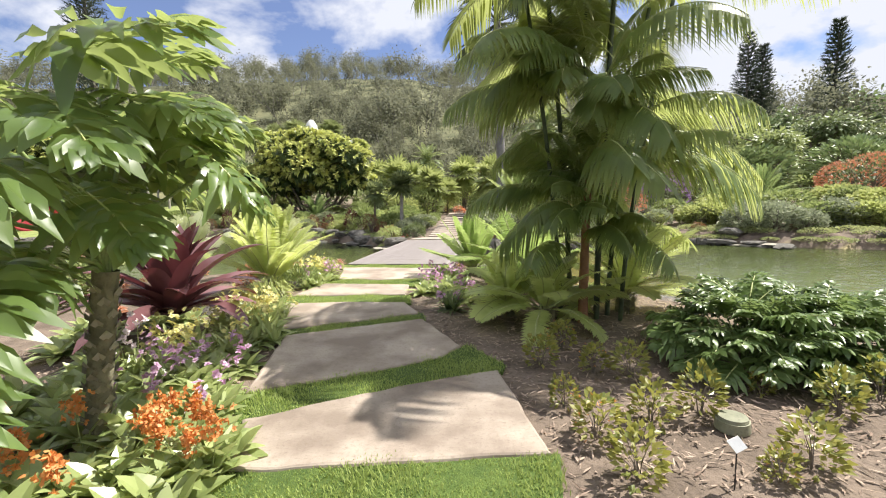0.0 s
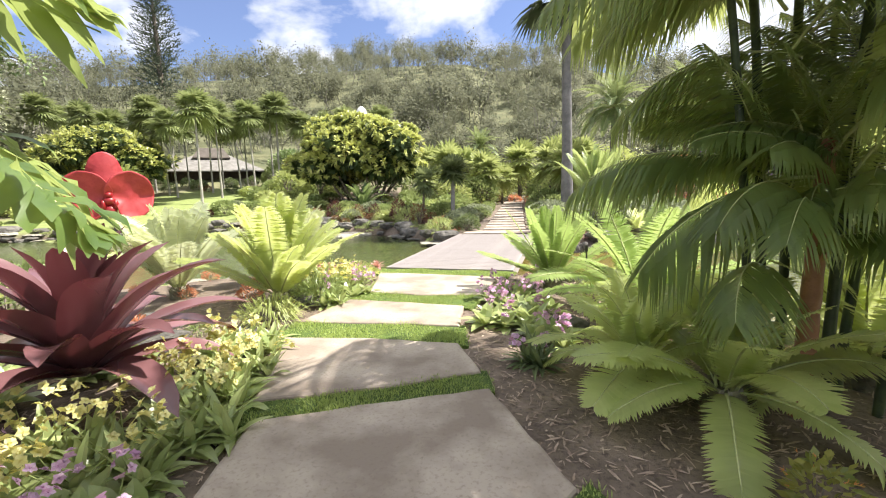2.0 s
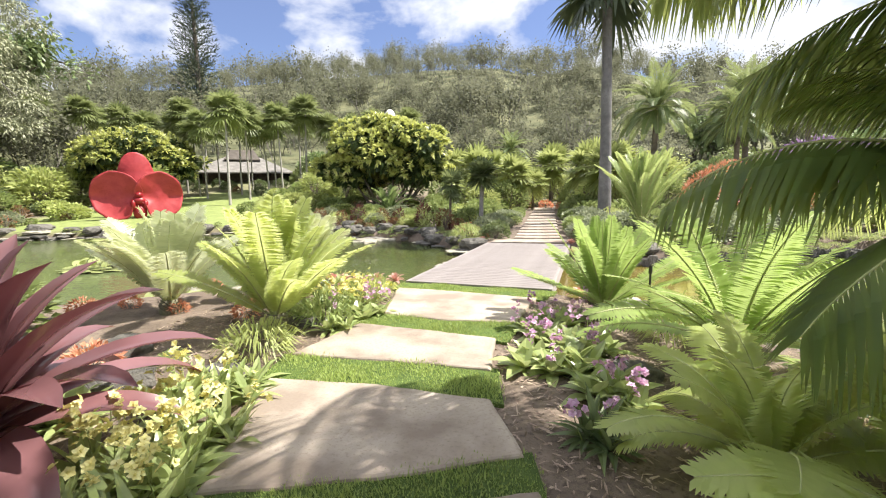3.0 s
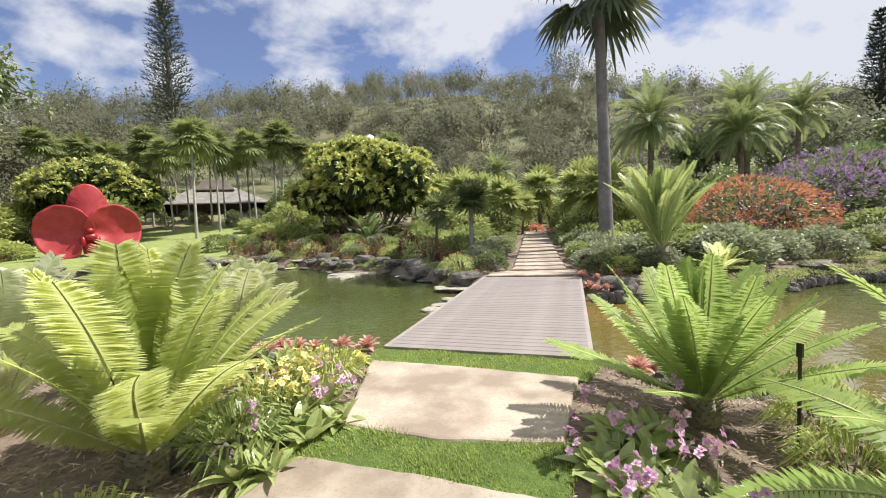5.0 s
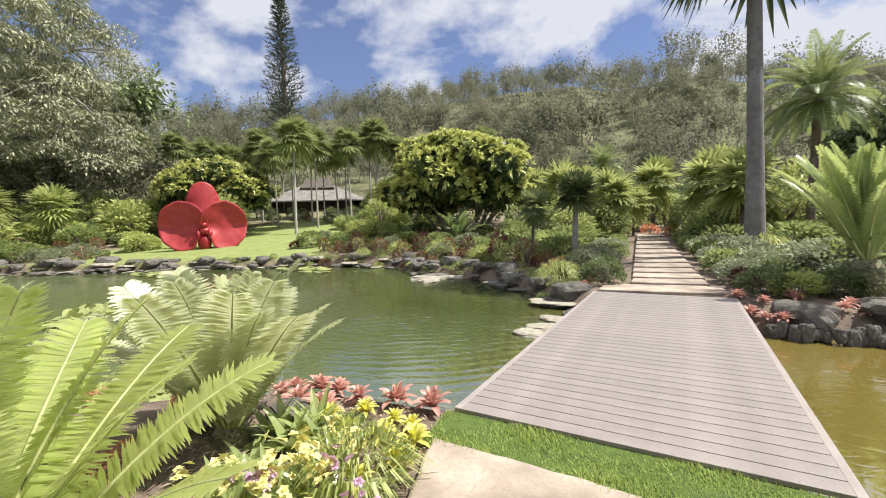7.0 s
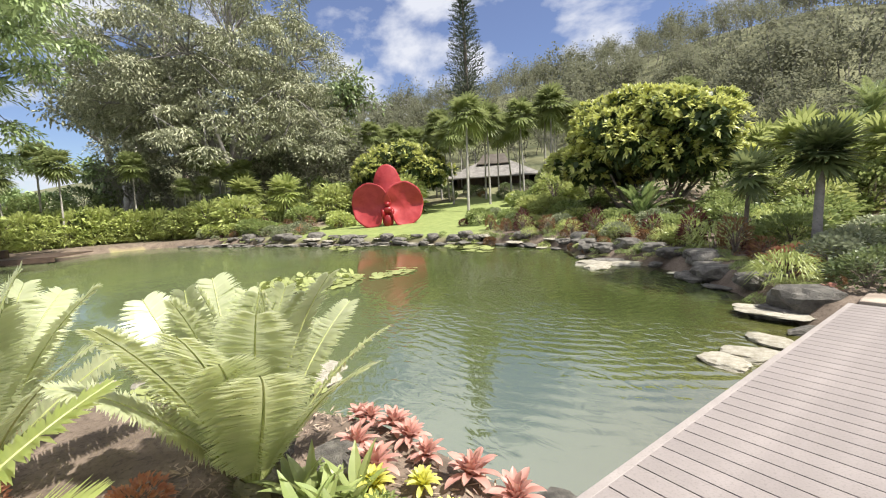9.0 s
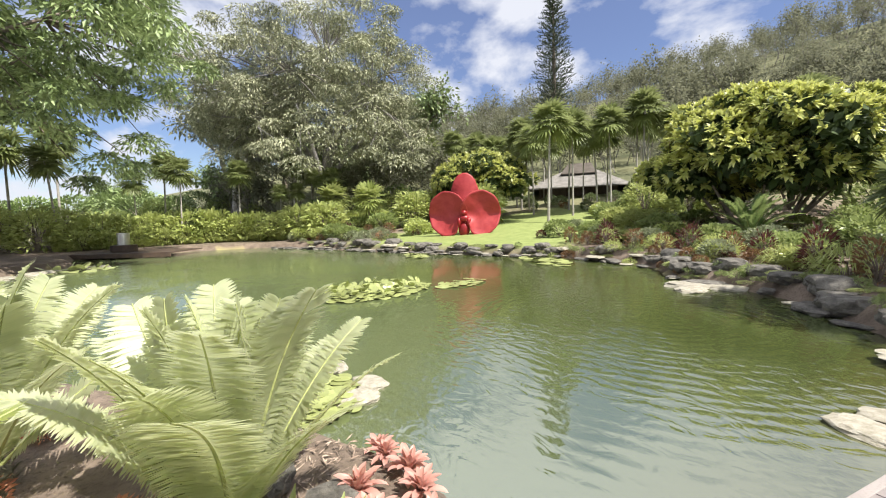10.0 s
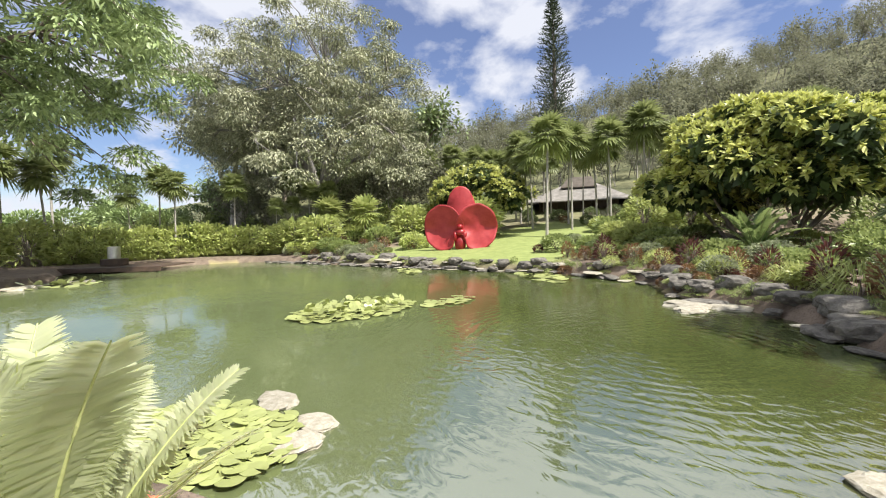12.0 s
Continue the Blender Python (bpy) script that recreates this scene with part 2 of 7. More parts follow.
M["brom_pink"] = leaf_mat("pink_bromeliad", (0.42, 0.14, 0.13), (0.66, 0.40, 0.34), (0.66, 0.36, 0.28), 0.36, 0.3, 4.0)
M["brom_yellow"] = leaf_mat("yellow_bromeliad", (0.50, 0.50, 0.10), (0.76, 0.75, 0.24), (0.85, 0.80, 0.12), 0.36, 0.35, 4.0)
M["strap"] = leaf_mat("orchid_leaf", (0.15, 0.24, 0.05), (0.40, 0.49, 0.16), (0.48, 0.60, 0.12), 0.3, 0.32, 5.0, 0.6)
M["bloom_yellow"] = leaf_mat("yellow_bloom", (0.64, 0.56, 0.16), (0.80, 0.76, 0.40), (0.85, 0.78, 0.25), 0.55, 0.3, 8.0)
M["bloom_purple"] = leaf_mat("purple_bloom", (0.42, 0.20, 0.38), (0.70, 0.52, 0.66), (0.75, 0.35, 0.65), 0.55, 0.3, 8.0)
M["bloom_white"] = leaf_mat("pale_pink_bloom", (0.62, 0.45, 0.50), (0.80, 0.72, 0.74), (0.8, 0.65, 0.68), 0.55, 0.3, 8.0)
M["bloom_orange"] = leaf_mat("orange_bloom", (0.62, 0.22, 0.06), (0.80, 0.42, 0.17), (0.88, 0.35, 0.08), 0.5, 0.3, 8.0)
M["ixora"] = leaf_mat("ixora_leaf", (0.11, 0.165, 0.03), (0.29, 0.27, 0.075), (0.45, 0.44, 0.09), 0.36, 0.3, 6.0)
M["bouga"] = leaf_mat("coral_bracts", (0.46, 0.15, 0.09), (0.68, 0.40, 0.26), (0.80, 0.32, 0.16), 0.55, 0.3, 2.0)
M["bouga_purple"] = leaf_mat("mauve_bracts", (0.21, 0.12, 0.28), (0.40, 0.28, 0.48), (0.45, 0.28, 0.52), 0.55, 0.3, 2.0)
M["pad"] = leaf_mat("lily_pad", (0.15, 0.23, 0.045), (0.36, 0.42, 0.12), (0.42, 0.50, 0.12), 0.3, 0.15, 3.0, 0.6)
M["lime_cover"] = leaf_mat("ground_cover", (0.17, 0.25, 0.055), (0.36, 0.43, 0.14), (0.5, 0.58, 0.16), 0.45, 0.3, 3.0)


def ground_mat():
    n = Nodes("garden_ground")
    big, fine = n.noise(0.35, 5.0), n.noise(24.0, 6.0, 0.7)
    mid = n.noise(2.4, 5.0, 0.6)
    soil = n.mix((0.12, 0.090, 0.068), (0.26, 0.20, 0.155), n.ramp(mid, "Fac", 0.35, 0.7), 0)
    soil = n.mix(soil, (0.062, 0.045, 0.034), n.ramp(fine, "Fac", 0.5, 0.72), 0)
    green = n.mix((0.17, 0.215, 0.060), (0.27, 0.315, 0.105), n.ramp(mid, "Fac", 0.3, 0.7), 0)
    bed = n.mix((0.50, 0.42, 0.20), (0.28, 0.28, 0.11), n.ramp(big, "Fac", 0.35, 0.65), 0)
    tint = n.add("ShaderNodeVertexColor")
    tint.layer_name = "cover"
    sep = n.add("ShaderNodeSeparateColor")
    n.link(tint, "Color", sep, 0)
    dry = n.mix((0.085, 0.095, 0.045), (0.165, 0.165, 0.085), n.ramp(big, "Fac", 0.35, 0.65), 0)
    c = n.mix(soil, green, sep, "Green")
    c = n.mix(c, dry, sep, "Red")
    c = n.mix(c, bed, sep, "Blue")
    p = n.add("ShaderNodeBsdfPrincipled", Roughness=0.95)
    n.link(c, "Result", p, "Base Color")
    n.link(n.bump(fine, "Fac", 0.7, 0.03), 0, p, "Normal")
    n.link(p, 0, n.out, 0)
    return n.mat


def water_mat():
    n = Nodes("pond_water")
    tc = n.add("ShaderNodeTexCoord")
    mp = n.add("ShaderNodeMapping")
    mp.inputs["Rotation"].default_value = (0, 0, radians(28))
    mp.inputs["Scale"].default_value = (1.0, 1.8, 1.0)
    n.link(tc, "Object", mp, 0)
    w1 = n.add("ShaderNodeTexNoise", Scale=2.8, Detail=2.0, Roughness=0.42, Distortion=1.4)
    n.link(mp, 0, w1, "Vector")
    calm = n.noise(0.26, 2.0)
    amount = n.ramp(calm, "Fac", 0.42, 0.68)
    amount.color_ramp.elements[0].color = (0.12, 0.12, 0.12, 1)
    mul = n.add("ShaderNodeMath")
    mul.operation = "MULTIPLY"
    n.link(w1, "Fac", mul, 0)
    # breezier water on the open east side
    where = n.add("ShaderNodeSeparateXYZ")
    n.link(tc, "Object", where, 0)
    breeze, most = n.add("ShaderNodeMapRange", From_Min=1.5, From_Max=7.0), n.add("ShaderNodeMath")
    n.link(where, "X", breeze, "Value")
    most.operation = "MAXIMUM"
    n.link(amount, 0, most, 0)
    n.link(breeze, "Result", most, 1)
    n.link(most, 0, mul, 1)
    # rings spreading over the middle of the pond
    off = n.add("ShaderNodeMapping")
    off.inputs["Location"].default_value = (6.0, -16.5, 0)
    n.link(tc, "Object", off, 0)
    rings = n.add("ShaderNodeTexWave", Scale=1.35, Distortion=5.0, Detail=2.0)
    rings.wave_type, rings.rings_direction = "RINGS", "Z"
    rings.inputs["Detail Scale"].default_value = 0.6
    n.link(off, 0, rings, "Vector")
    span = n.add("ShaderNodeVectorMath")
    span.operation = "LENGTH"
    n.link(off, 0, span, 0)
    fade = n.add("ShaderNodeMapRange", From_Min=8.5, From_Max=2.0, To_Min=0.0, To_Max=0.13)
    n.link(span, "Value", fade, "Value")
    ring_height, total = n.add("ShaderNodeMath"), n.add("ShaderNodeMath")
    ring_height.operation = "MULTIPLY"
    n.link(rings, "Fac", ring_height, 0)
    n.link(fade, "Result", ring_height, 1)
    n.link(mul, 0, total, 0)
    n.link(ring_height, 0, total, 1)
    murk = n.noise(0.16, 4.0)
    # body colour pales over western shallows; darker northeast holds depth and painted tree reflections
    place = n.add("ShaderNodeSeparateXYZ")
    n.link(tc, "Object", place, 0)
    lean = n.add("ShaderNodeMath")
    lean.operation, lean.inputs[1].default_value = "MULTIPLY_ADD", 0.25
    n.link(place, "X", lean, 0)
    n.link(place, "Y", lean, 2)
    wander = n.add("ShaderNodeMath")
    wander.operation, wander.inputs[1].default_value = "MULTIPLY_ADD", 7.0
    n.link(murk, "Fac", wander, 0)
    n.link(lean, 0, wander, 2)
    west_tone = n.add("ShaderNodeMapRange", From_Min=18.5, From_Max=11.5)
    n.link(wander, 0, west_tone, "Value")
    c = n.mix((0.088, 0.112, 0.036), (0.195, 0.240, 0.110), west_tone, "Result")
    # clear golden shallows round the bridge
    gold = n.add("ShaderNodeMapRange", From_Min=-3.6, From_Max=0.5)
    n.link(place, "X", gold, "Value")
    past, near = n.add("ShaderNodeMapRange", From_Min=6.0, From_Max=2.0), n.add("ShaderNodeMath")
    n.link(place, "X", past, "Value")
    near.operation = "MULTIPLY"
    n.link(gold, "Result", near, 0)
    n.link(past, "Result", near, 1)
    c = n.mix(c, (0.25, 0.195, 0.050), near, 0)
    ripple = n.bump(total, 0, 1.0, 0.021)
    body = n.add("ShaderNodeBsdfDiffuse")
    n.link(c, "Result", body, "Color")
    clear = n.add("ShaderNodeBsdfTransparent")
    clear.inputs["Color"].default_value = (0.86, 0.88, 0.62, 1)
    depth = n.add("ShaderNodeMixShader")
    depth.inputs[0].default_value = 0.68
    n.link(clear, 0, depth, 1)
    n.link(body, 0, depth, 2)
    gloss = n.add("ShaderNodeBsdfGlossy", Roughness=0.03)
    n.link(ripple, 0, gloss, "Normal")
    fres = n.add("ShaderNodeFresnel", IOR=5.5)
    n.link(ripple, 0, fres, "Normal")
    top = n.add("ShaderNodeMixShader")
    n.link(fres, 0, top, 0)
    n.link(depth, 0, top, 1)
    n.link(gloss, 0, top, 2)
    n.link(top, 0, n.out, 0)
    return n.mat


M["ground"], M["water"] = ground_mat(), water_mat()

# ---- mesh tools ----
rng = np.random.default_rng(7)
UP = np.array((0.0, 0.0, 1.0))


def unit(v):
    v = np.asarray(v, float)
    return v / np.maximum(np.linalg.norm(v, axis=-1, keepdims=True), 1e-9)


class Geo:
    """Gathers quads, with a material slot each."""

    def __init__(self):
        self.v, self.f, self.m, self.n = [], [], [], 0

    def put(self, v, f, slot=0):
        self.v.append(np.asarray(v, float).reshape(-1, 3))
        self.f.append(np.asarray(f, int) + self.n)
        self.m.append(np.full(len(f), slot))
        self.n += len(self.v[-1])
        return self

    def mesh(self, name, mats, smooth=False):
        me = bpy.data.meshes.new(name)
        if self.v:
            me.from_pydata(np.concatenate(self.v), [], np.concatenate(self.f))
            for m in mats:
                me.materials.append(m)
            me.polygons.foreach_set("material_index", np.concatenate(self.m).astype(np.int32))
            if smooth:
                me.shade_smooth()
        return me


def leaves(base, way, nrm, length, width, droop=0.0, segs=2, fold=0.0, blunt=0.75, stalk=0.0):
    """Many leaf blades at once: strips along way that droop, with or without a fold."""
    base = np.atleast_2d(np.asarray(base, float))
    k = len(base)
    way, nrm = unit(np.broadcast_to(way, (k, 3))), np.broadcast_to(nrm, (k, 3))
    side = unit(np.cross(way, nrm))
    nrm = unit(np.cross(side, way))
    L, W, D = (np.broadcast_to(np.asarray(a, float), (k,)) for a in (length, width, droop))
    cols = 3 if fold else 2
    rows = []
    for j in range(segs + 1):
        s = j / segs
        mid = base + way * (L * s)[:, None] - UP * (D * L * s * s)[:, None]
        hw = W / 2 * (max(0.04, (math.sin(math.pi * min(1, (s * (1 - stalk) + stalk)) ** blunt)) if 0 < s < 1 else (0.35 if s == 0 else 0.06)))
        if cols == 2:
            rows += [mid - side * hw[:, None], mid + side * hw[:, None]]
        else:
            lift = nrm * (fold * hw)[:, None]
            rows += [mid - side * hw[:, None] + lift, mid, mid + side * hw[:, None] + lift]
    v = np.stack(rows, 1)
    per = (segs + 1) * cols
    one = [(j * cols + c, j * cols + c + 1, (j + 1) * cols + c + 1, (j + 1) * cols + c) for j in range(segs) for c in range(cols - 1)]
    f = (np.arange(k)[:, None, None] * per + np.array(one)[None]).reshape(-1, 4)
    return v.reshape(-1, 3), f


def flat_leaves(base, way, nrm, length, width, droop=0.0):
    """Many small pointed leaves, one quad each."""
    base = np.atleast_2d(np.asarray(base, float))
    k = len(base)
    way = unit(np.broadcast_to(way, (k, 3)))
    side = unit(np.cross(way, np.broadcast_to(nrm, (k, 3))))
    L, W = (np.broadcast_to(np.asarray(a, float), (k,))[:, None] for a in (length, width))
    mid = base + way * L * 0.45 + UP * droop * L * 0.12
    v = np.stack((base, mid - side * W / 2, base + way * L - UP * droop * L, mid + side * W / 2), 1)
    return v.reshape(-1, 3), np.arange(4 * k).reshape(-1, 4)


def tube(path, radii, sides=6):
    """A tapered tube along a path."""
    p = np.asarray(path, float)
    t = unit(np.gradient(p, axis=0))
    ref = np.where(np.abs(t[:, 2:3]) > 0.9, np.array((1.0, 0, 0)), UP)
    a = unit(np.cross(t, ref))
    b = np.cross(t, a)
    ang = np.linspace(0, 2 * math.pi, sides, endpoint=False)
    r = np.broadcast_to(np.asarray(radii, float), (len(p),))
    v = p[:, None] + r[:, None, None] * (np.cos(ang)[None, :, None] * a[:, None] + np.sin(ang)[None, :, None] * b[:, None])
    i, j = np.arange(len(p) - 1)[:, None], np.arange(sides)[None]
    k = (j + 1) % sides
    f = np.stack(np.broadcast_arrays(i * sides + j, i * sides + k, (i + 1) * sides + k, (i + 1) * sides + j), -1)
    return v.reshape(-1, 3), f.reshape(-1, 4)


def part(name, me, parent, m=None, label=""):
    """Links a mesh as one object under a thing or a part."""
    ob = new(name, me)
    ob.parent = parent
    if m is not None:
        ob.matrix_basis = m
    return tagged(ob, label)


def thing(name, m, label, category, group="", kind=""):
    ob = new(name)
    ob.empty_display_size = 0.1
    ob.matrix_basis = m
    return tagged(ob, label, category, group, kind)


def solid(name, me, m, label="", category="", group="", kind=""):
    ob = new(name, me)
    ob.matrix_basis = m
    return tagged(ob, label, category, group, kind)


def bm_mesh(name, bm, mats, smooth=False):
    me = bpy.data.meshes.new(name)
    bm.to_mesh(me)
    bm.free()
    for m in mats if isinstance(mats, (list, tuple)) else [mats]:
        me.materials.append(m)
    if smooth:
        me.shade_smooth()
    return me


def at(x, y, z, rz=0.0, s=1.0, rx=0.0, ry=0.0):
    return pose(x, y, z, rx, ry, rz) @ Matrix.Scale(s, 4)


# ---- the lie of the land ----
WATER = -0.42
SHORE = [(-2.4, 10.75), (-4.4, 10.7), (-5.9, 9.7), (-8, 8.0), (-12, 5.0), (-20, 2.6), (-27, 2.0), (-29, 4.6), (-35, 2.6), (-38.5, 4.5), (-37, 9), (-38.5, 13),
         (-33, 16), (-29, 17.6), (-24, 19.4), (-18.5, 21.8), (-14.5, 23.4), (-10.6, 23.2), (-8.6, 20.8), (-5.9, 20.2), (-4.3, 18.7), (-3.0, 16.9), (-2.3, 15.7),
         (-0.5, 15.5), (0.9, 14.7), (2.4, 14.7), (4.5, 15.6), (7.2, 17.4), (10, 15.8), (13, 13.5), (22, 10.5), (30, 4), (25, -2), (14, 1), (8, 4), (5.5, 5.4),
         (4.2, 6.1), (3.2, 7.2), (2.3, 8.6), (1.3, 9.7), (0.0, 10.5)]


def chaikin(pts, times=2):
    p = np.array(pts, float)
    for _ in range(times):
        q = np.roll(p, -1, 0)
        p = np.stack((0.75 * p + 0.25 * q, 0.25 * p + 0.75 * q), 1).reshape(-1, 2)
    return p


SHORE_LINE = chaikin(SHORE)


def shore_distance(x, y):
    """Metres outside the pond's edge; inside it is negative."""
    p = np.stack((np.ravel(x), np.ravel(y)), -1)
    a, b = SHORE_LINE, np.roll(SHORE_LINE, -1, 0)
    best, inside = np.full(len(p), 1e9), np.zeros(len(p), bool)
    for (ax, ay), (bx, by) in zip(a, b):
        dx, dy = bx - ax, by - ay
        s = np.clip(((p[:, 0] - ax) * dx + (p[:, 1] - ay) * dy) / (dx * dx + dy * dy), 0, 1)
        best = np.minimum(best, np.hypot(p[:, 0] - ax - s * dx, p[:, 1] - ay - s * dy))
        cross = (ay > p[:, 1]) != (by > p[:, 1])
        if dy:
            inside ^= cross & (p[:, 0] < ax + (p[:, 1] - ay) * dx / dy)
    return np.where(inside, -best, best).reshape(np.shape(x))


def smooth(a, b, x):
    s = np.clip((np.asarray(x, float) - a) / (b - a), 0, 1)
    return s * s * (3 - 2 * s)


RIDGE_AT = np.array((-180, -120, -100, -80, -60, -45, -30, -15, 5, 15, 29, 40, 60, 120, 180.0))
RIDGE_UP = np.array((1.0, 1.0, 1.5, 6.0, 9.5, 11.5, 14.0, 15.5, 15.6, 12.5, 8.6, 6.0, 4.0, 1.0, 1.0))
RIDGE_FAR = 150.0


def land(x, y):
    """The height of the ground."""
    x, y = np.asarray(x, float), np.asarray(y, float)
    s = shore_distance(x, y)
    far = smooth(11, 17, y + 0.05 * x) * (1 - 0 * x)
    west = smooth(-36, -42, x)
    slope = 0.03 + 0.085 * smooth(-3, -16, x) + 0.05 * smooth(3, 14, x)
    rise = np.maximum(far, 0.35 * west) * slope * np.clip(s, 0, 34)
    top = -0.05 + rise
    r, bearing = np.hypot(x + 1, y - 5), np.degrees(np.arctan2(x + 1, y - 5))
    crest = np.tan(np.radians(np.interp(bearing, RIDGE_AT, RIDGE_UP))) * RIDGE_FAR
    top = top + crest * smooth(42, RIDGE_FAR, r) * 0.92
    bank = smooth(0.0, 0.6, s)
    out = WATER - 0.12 + (top - WATER + 0.12) * bank
    return np.where(s > 0, out, WATER - 0.12 - np.minimum(0.75, -0.32 * s))


def land_at(x, y):
    return float(land(np.array([x]), np.array([y]))[0])


def axis(lo, hi, step, near_lo, near_hi, near, reach):
    mid = np.concatenate((np.arange(lo, near_lo, step), np.arange(near_lo, near_hi, near), np.arange(near_hi, hi, step)))
    out = [hi]
    while out[-1] < reach:
        out.append(out[-1] + max(step, (out[-1] - hi) * 0.11 + step))
    back = [lo]
    while back[-1] > -reach:
        back.append(back[-1] - max(step, (lo - back[-1]) * 0.11 + step))
    return np.concatenate((np.array(back[:0:-1]), mid, np.array(out)))


def build_ground():
    xs, ys = axis(-46, 30, 0.7, -8, 8, 0.28, 2600), axis(-6, 46, 0.7, 2, 24, 0.28, 2600)
    X, Y = np.meshgrid(xs, ys)
    Z = land(X, Y)
    s = shore_distance(X, Y)
    nx, ny = len(xs), len(ys)
    wob = 0.015 * np.sin(X * 5.1 + np.sin(Y * 3.7)) * np.sin(Y * 4.3)
    onpath = (np.abs(X + 1.0) < 2.2) & (Y < 10.5)
    Z = Z + np.where((s > 0.5) & ~onpath, wob, 0)
    i, j = np.arange(ny - 1)[:, None], np.arange(nx - 1)[None]
    f = np.stack(np.broadcast_arrays(i * nx + j, i * nx + j + 1, (i + 1) * nx + j + 1, (i + 1) * nx + j), -1).reshape(-1, 4)
    me = Geo().put(np.stack((X, Y, Z), -1), f).mesh("ground", [M["ground"]], True)
    lawn = smooth(15, 18, Y + 0.05 * X) * smooth(0.25, 0.7, s) * (smooth(-14.5, -16.5, X) * smooth(-31, -28.5, X) * smooth(42, 38, Y))
    lawn = np.maximum(lawn, smooth(38, 60, np.hypot(X, Y)) * 0.6)
    lawn = np.maximum(lawn, smooth(-60, -75, X) * 0.8)
    bed = (s < -0.12).astype(float)
    col = me.color_attributes.new("cover", "FLOAT_COLOR", "POINT")
    flat = np.stack((smooth(46, 60, np.hypot(X, Y)), lawn, bed, 1 + 0 * s), -1).reshape(-1)
    col.data.foreach_set("color", flat.astype(np.float32))
    solid("ground", me, Matrix(), "dark mulched garden beds and sunny lawn round a pond", "ground", kind="structure")


build_ground()


def build_water():
    p = SHORE_LINE
    t = unit(np.roll(p, -1, 0) - np.roll(p, 1, 0))
    normal = np.stack((t[:, 1], -t[:, 0]), -1)
    test = shore_distance(p[:, 0] + 0.1 * normal[:, 0], p[:, 1] + 0.1 * normal[:, 1])
    p = p + normal * np.where(np.median(test) > 0, 0.3, -0.3)
    bm = bmesh.new()
    bm.faces.new([bm.verts.new((x, y, WATER)) for x, y in p])
    bmesh.ops.triangulate(bm, faces=bm.faces[:])
    for f in bm.faces:
        if f.normal.z < 0:
            f.normal_flip()
    solid("water", bm_mesh("water", bm, M["water"]), Matrix(), "green murky pond water with small ripples", "water", kind="structure")


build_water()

# ---- path, grass strips, bridge ----
M["turf"] = solid_mat("turf_base", (0.060, 0.105, 0.018), (0.11, 0.165, 0.030), 9.0, 0.95, 0.8, 0.02, 90.0)
SLABS = [
    [(-1.0, -0.6), (0.66, -0.6), (0.66, 2.05), (-0.98, 1.9)],
    [(-1.1, 2.33), (0.73, 2.5), (0.52, 3.72), (-0.3, 3.4), (-1.31, 2.88)],
    [(-1.5, 3.3), (-0.6, 3.68), (0.0, 4.02), (0.2, 4.34), (-0.28, 5.33), (-1.16, 4.99), (-1.79, 4.72)],
    [(-1.94, 4.96), (-1.1, 5.25), (-0.36, 5.6), (-0.5, 5.95), (-0.62, 6.2), (-1.5, 6.3), (-2.42, 6.23)],
    [(-2.55, 6.72), (-1.5, 6.76), (-0.68, 6.72), (-0.72, 7.5), (-1.5, 7.66), (-2.32, 7.74)],
    [(-2.2, 8.2), (-1.4, 8.05), (-0.56, 8.1), (-0.42, 8.9), (-0.33, 9.28), (-1.4, 9.5), (-2.5, 9.64)],
]


def ragged(poly, step, amount, seed):
    """Subdivides a polygon's edges and roughens them."""
    r, out = random.Random(seed), []
    for (ax, ay), (bx, by) in zip(poly, poly[1:] + poly[:1]):
        d = math.hypot(bx - ax, by - ay)
        k = max(1, int(d / step))
        for i in range(k):
            s = i / k
            e = amount * (noise.noise(Vector((ax + (bx - ax) * s, ay + (by - ay) * s, seed)) * 3.0) + r.uniform(-0.35, 0.35))
            out.append((ax + (bx - ax) * s - (by - ay) / d * e, ay + (by - ay) * s + (bx - ax) / d * e))
    return out


def slab_mesh(poly, thick, seed):
    bm = bmesh.new()
    ring = ragged(poly, 0.09, 0.016, seed)
    cx, cy = sum(p[0] for p in ring) / len(ring), sum(p[1] for p in ring) / len(ring)
    rings = []
    for inset, z in ((0.0, -thick), (0.0, -0.022), (0.008, -0.008), (0.028, 0.0)):
        row = []
        for x, y in ring:
            d = math.hypot(x - cx, y - cy)
            k = 1 - inset / d
            row.append(bm.verts.new((cx + (x - cx) * k, cy + (y - cy) * k, z + (0.004 * noise.noise(Vector((x * 4, y * 4, seed))) if z > -0.02 else 0))))
        rings.append(row)
    n = len(ring)
    for a, b in zip(rings, rings[1:]):
        for i in range(n):
            bm.faces.new((a[i], a[(i + 1) % n], b[(i + 1) % n], b[i]))
    bm.faces.new(rings[-1])
    bmesh.ops.triangulate(bm, faces=[f for f in bm.faces if len(f.verts) > 4])
    bmesh.ops.recalc_face_normals(bm, faces=bm.faces[:])
    return bm_mesh("slab", bm, M["slab"])


path_near = thing("pavement_path", Matrix(), "irregular tan sandstone slab path with grass joints", "path", kind="structure")
for i, poly in enumerate(SLABS):
    part("slab", slab_mesh(poly, 0.09, i + 1), path_near)

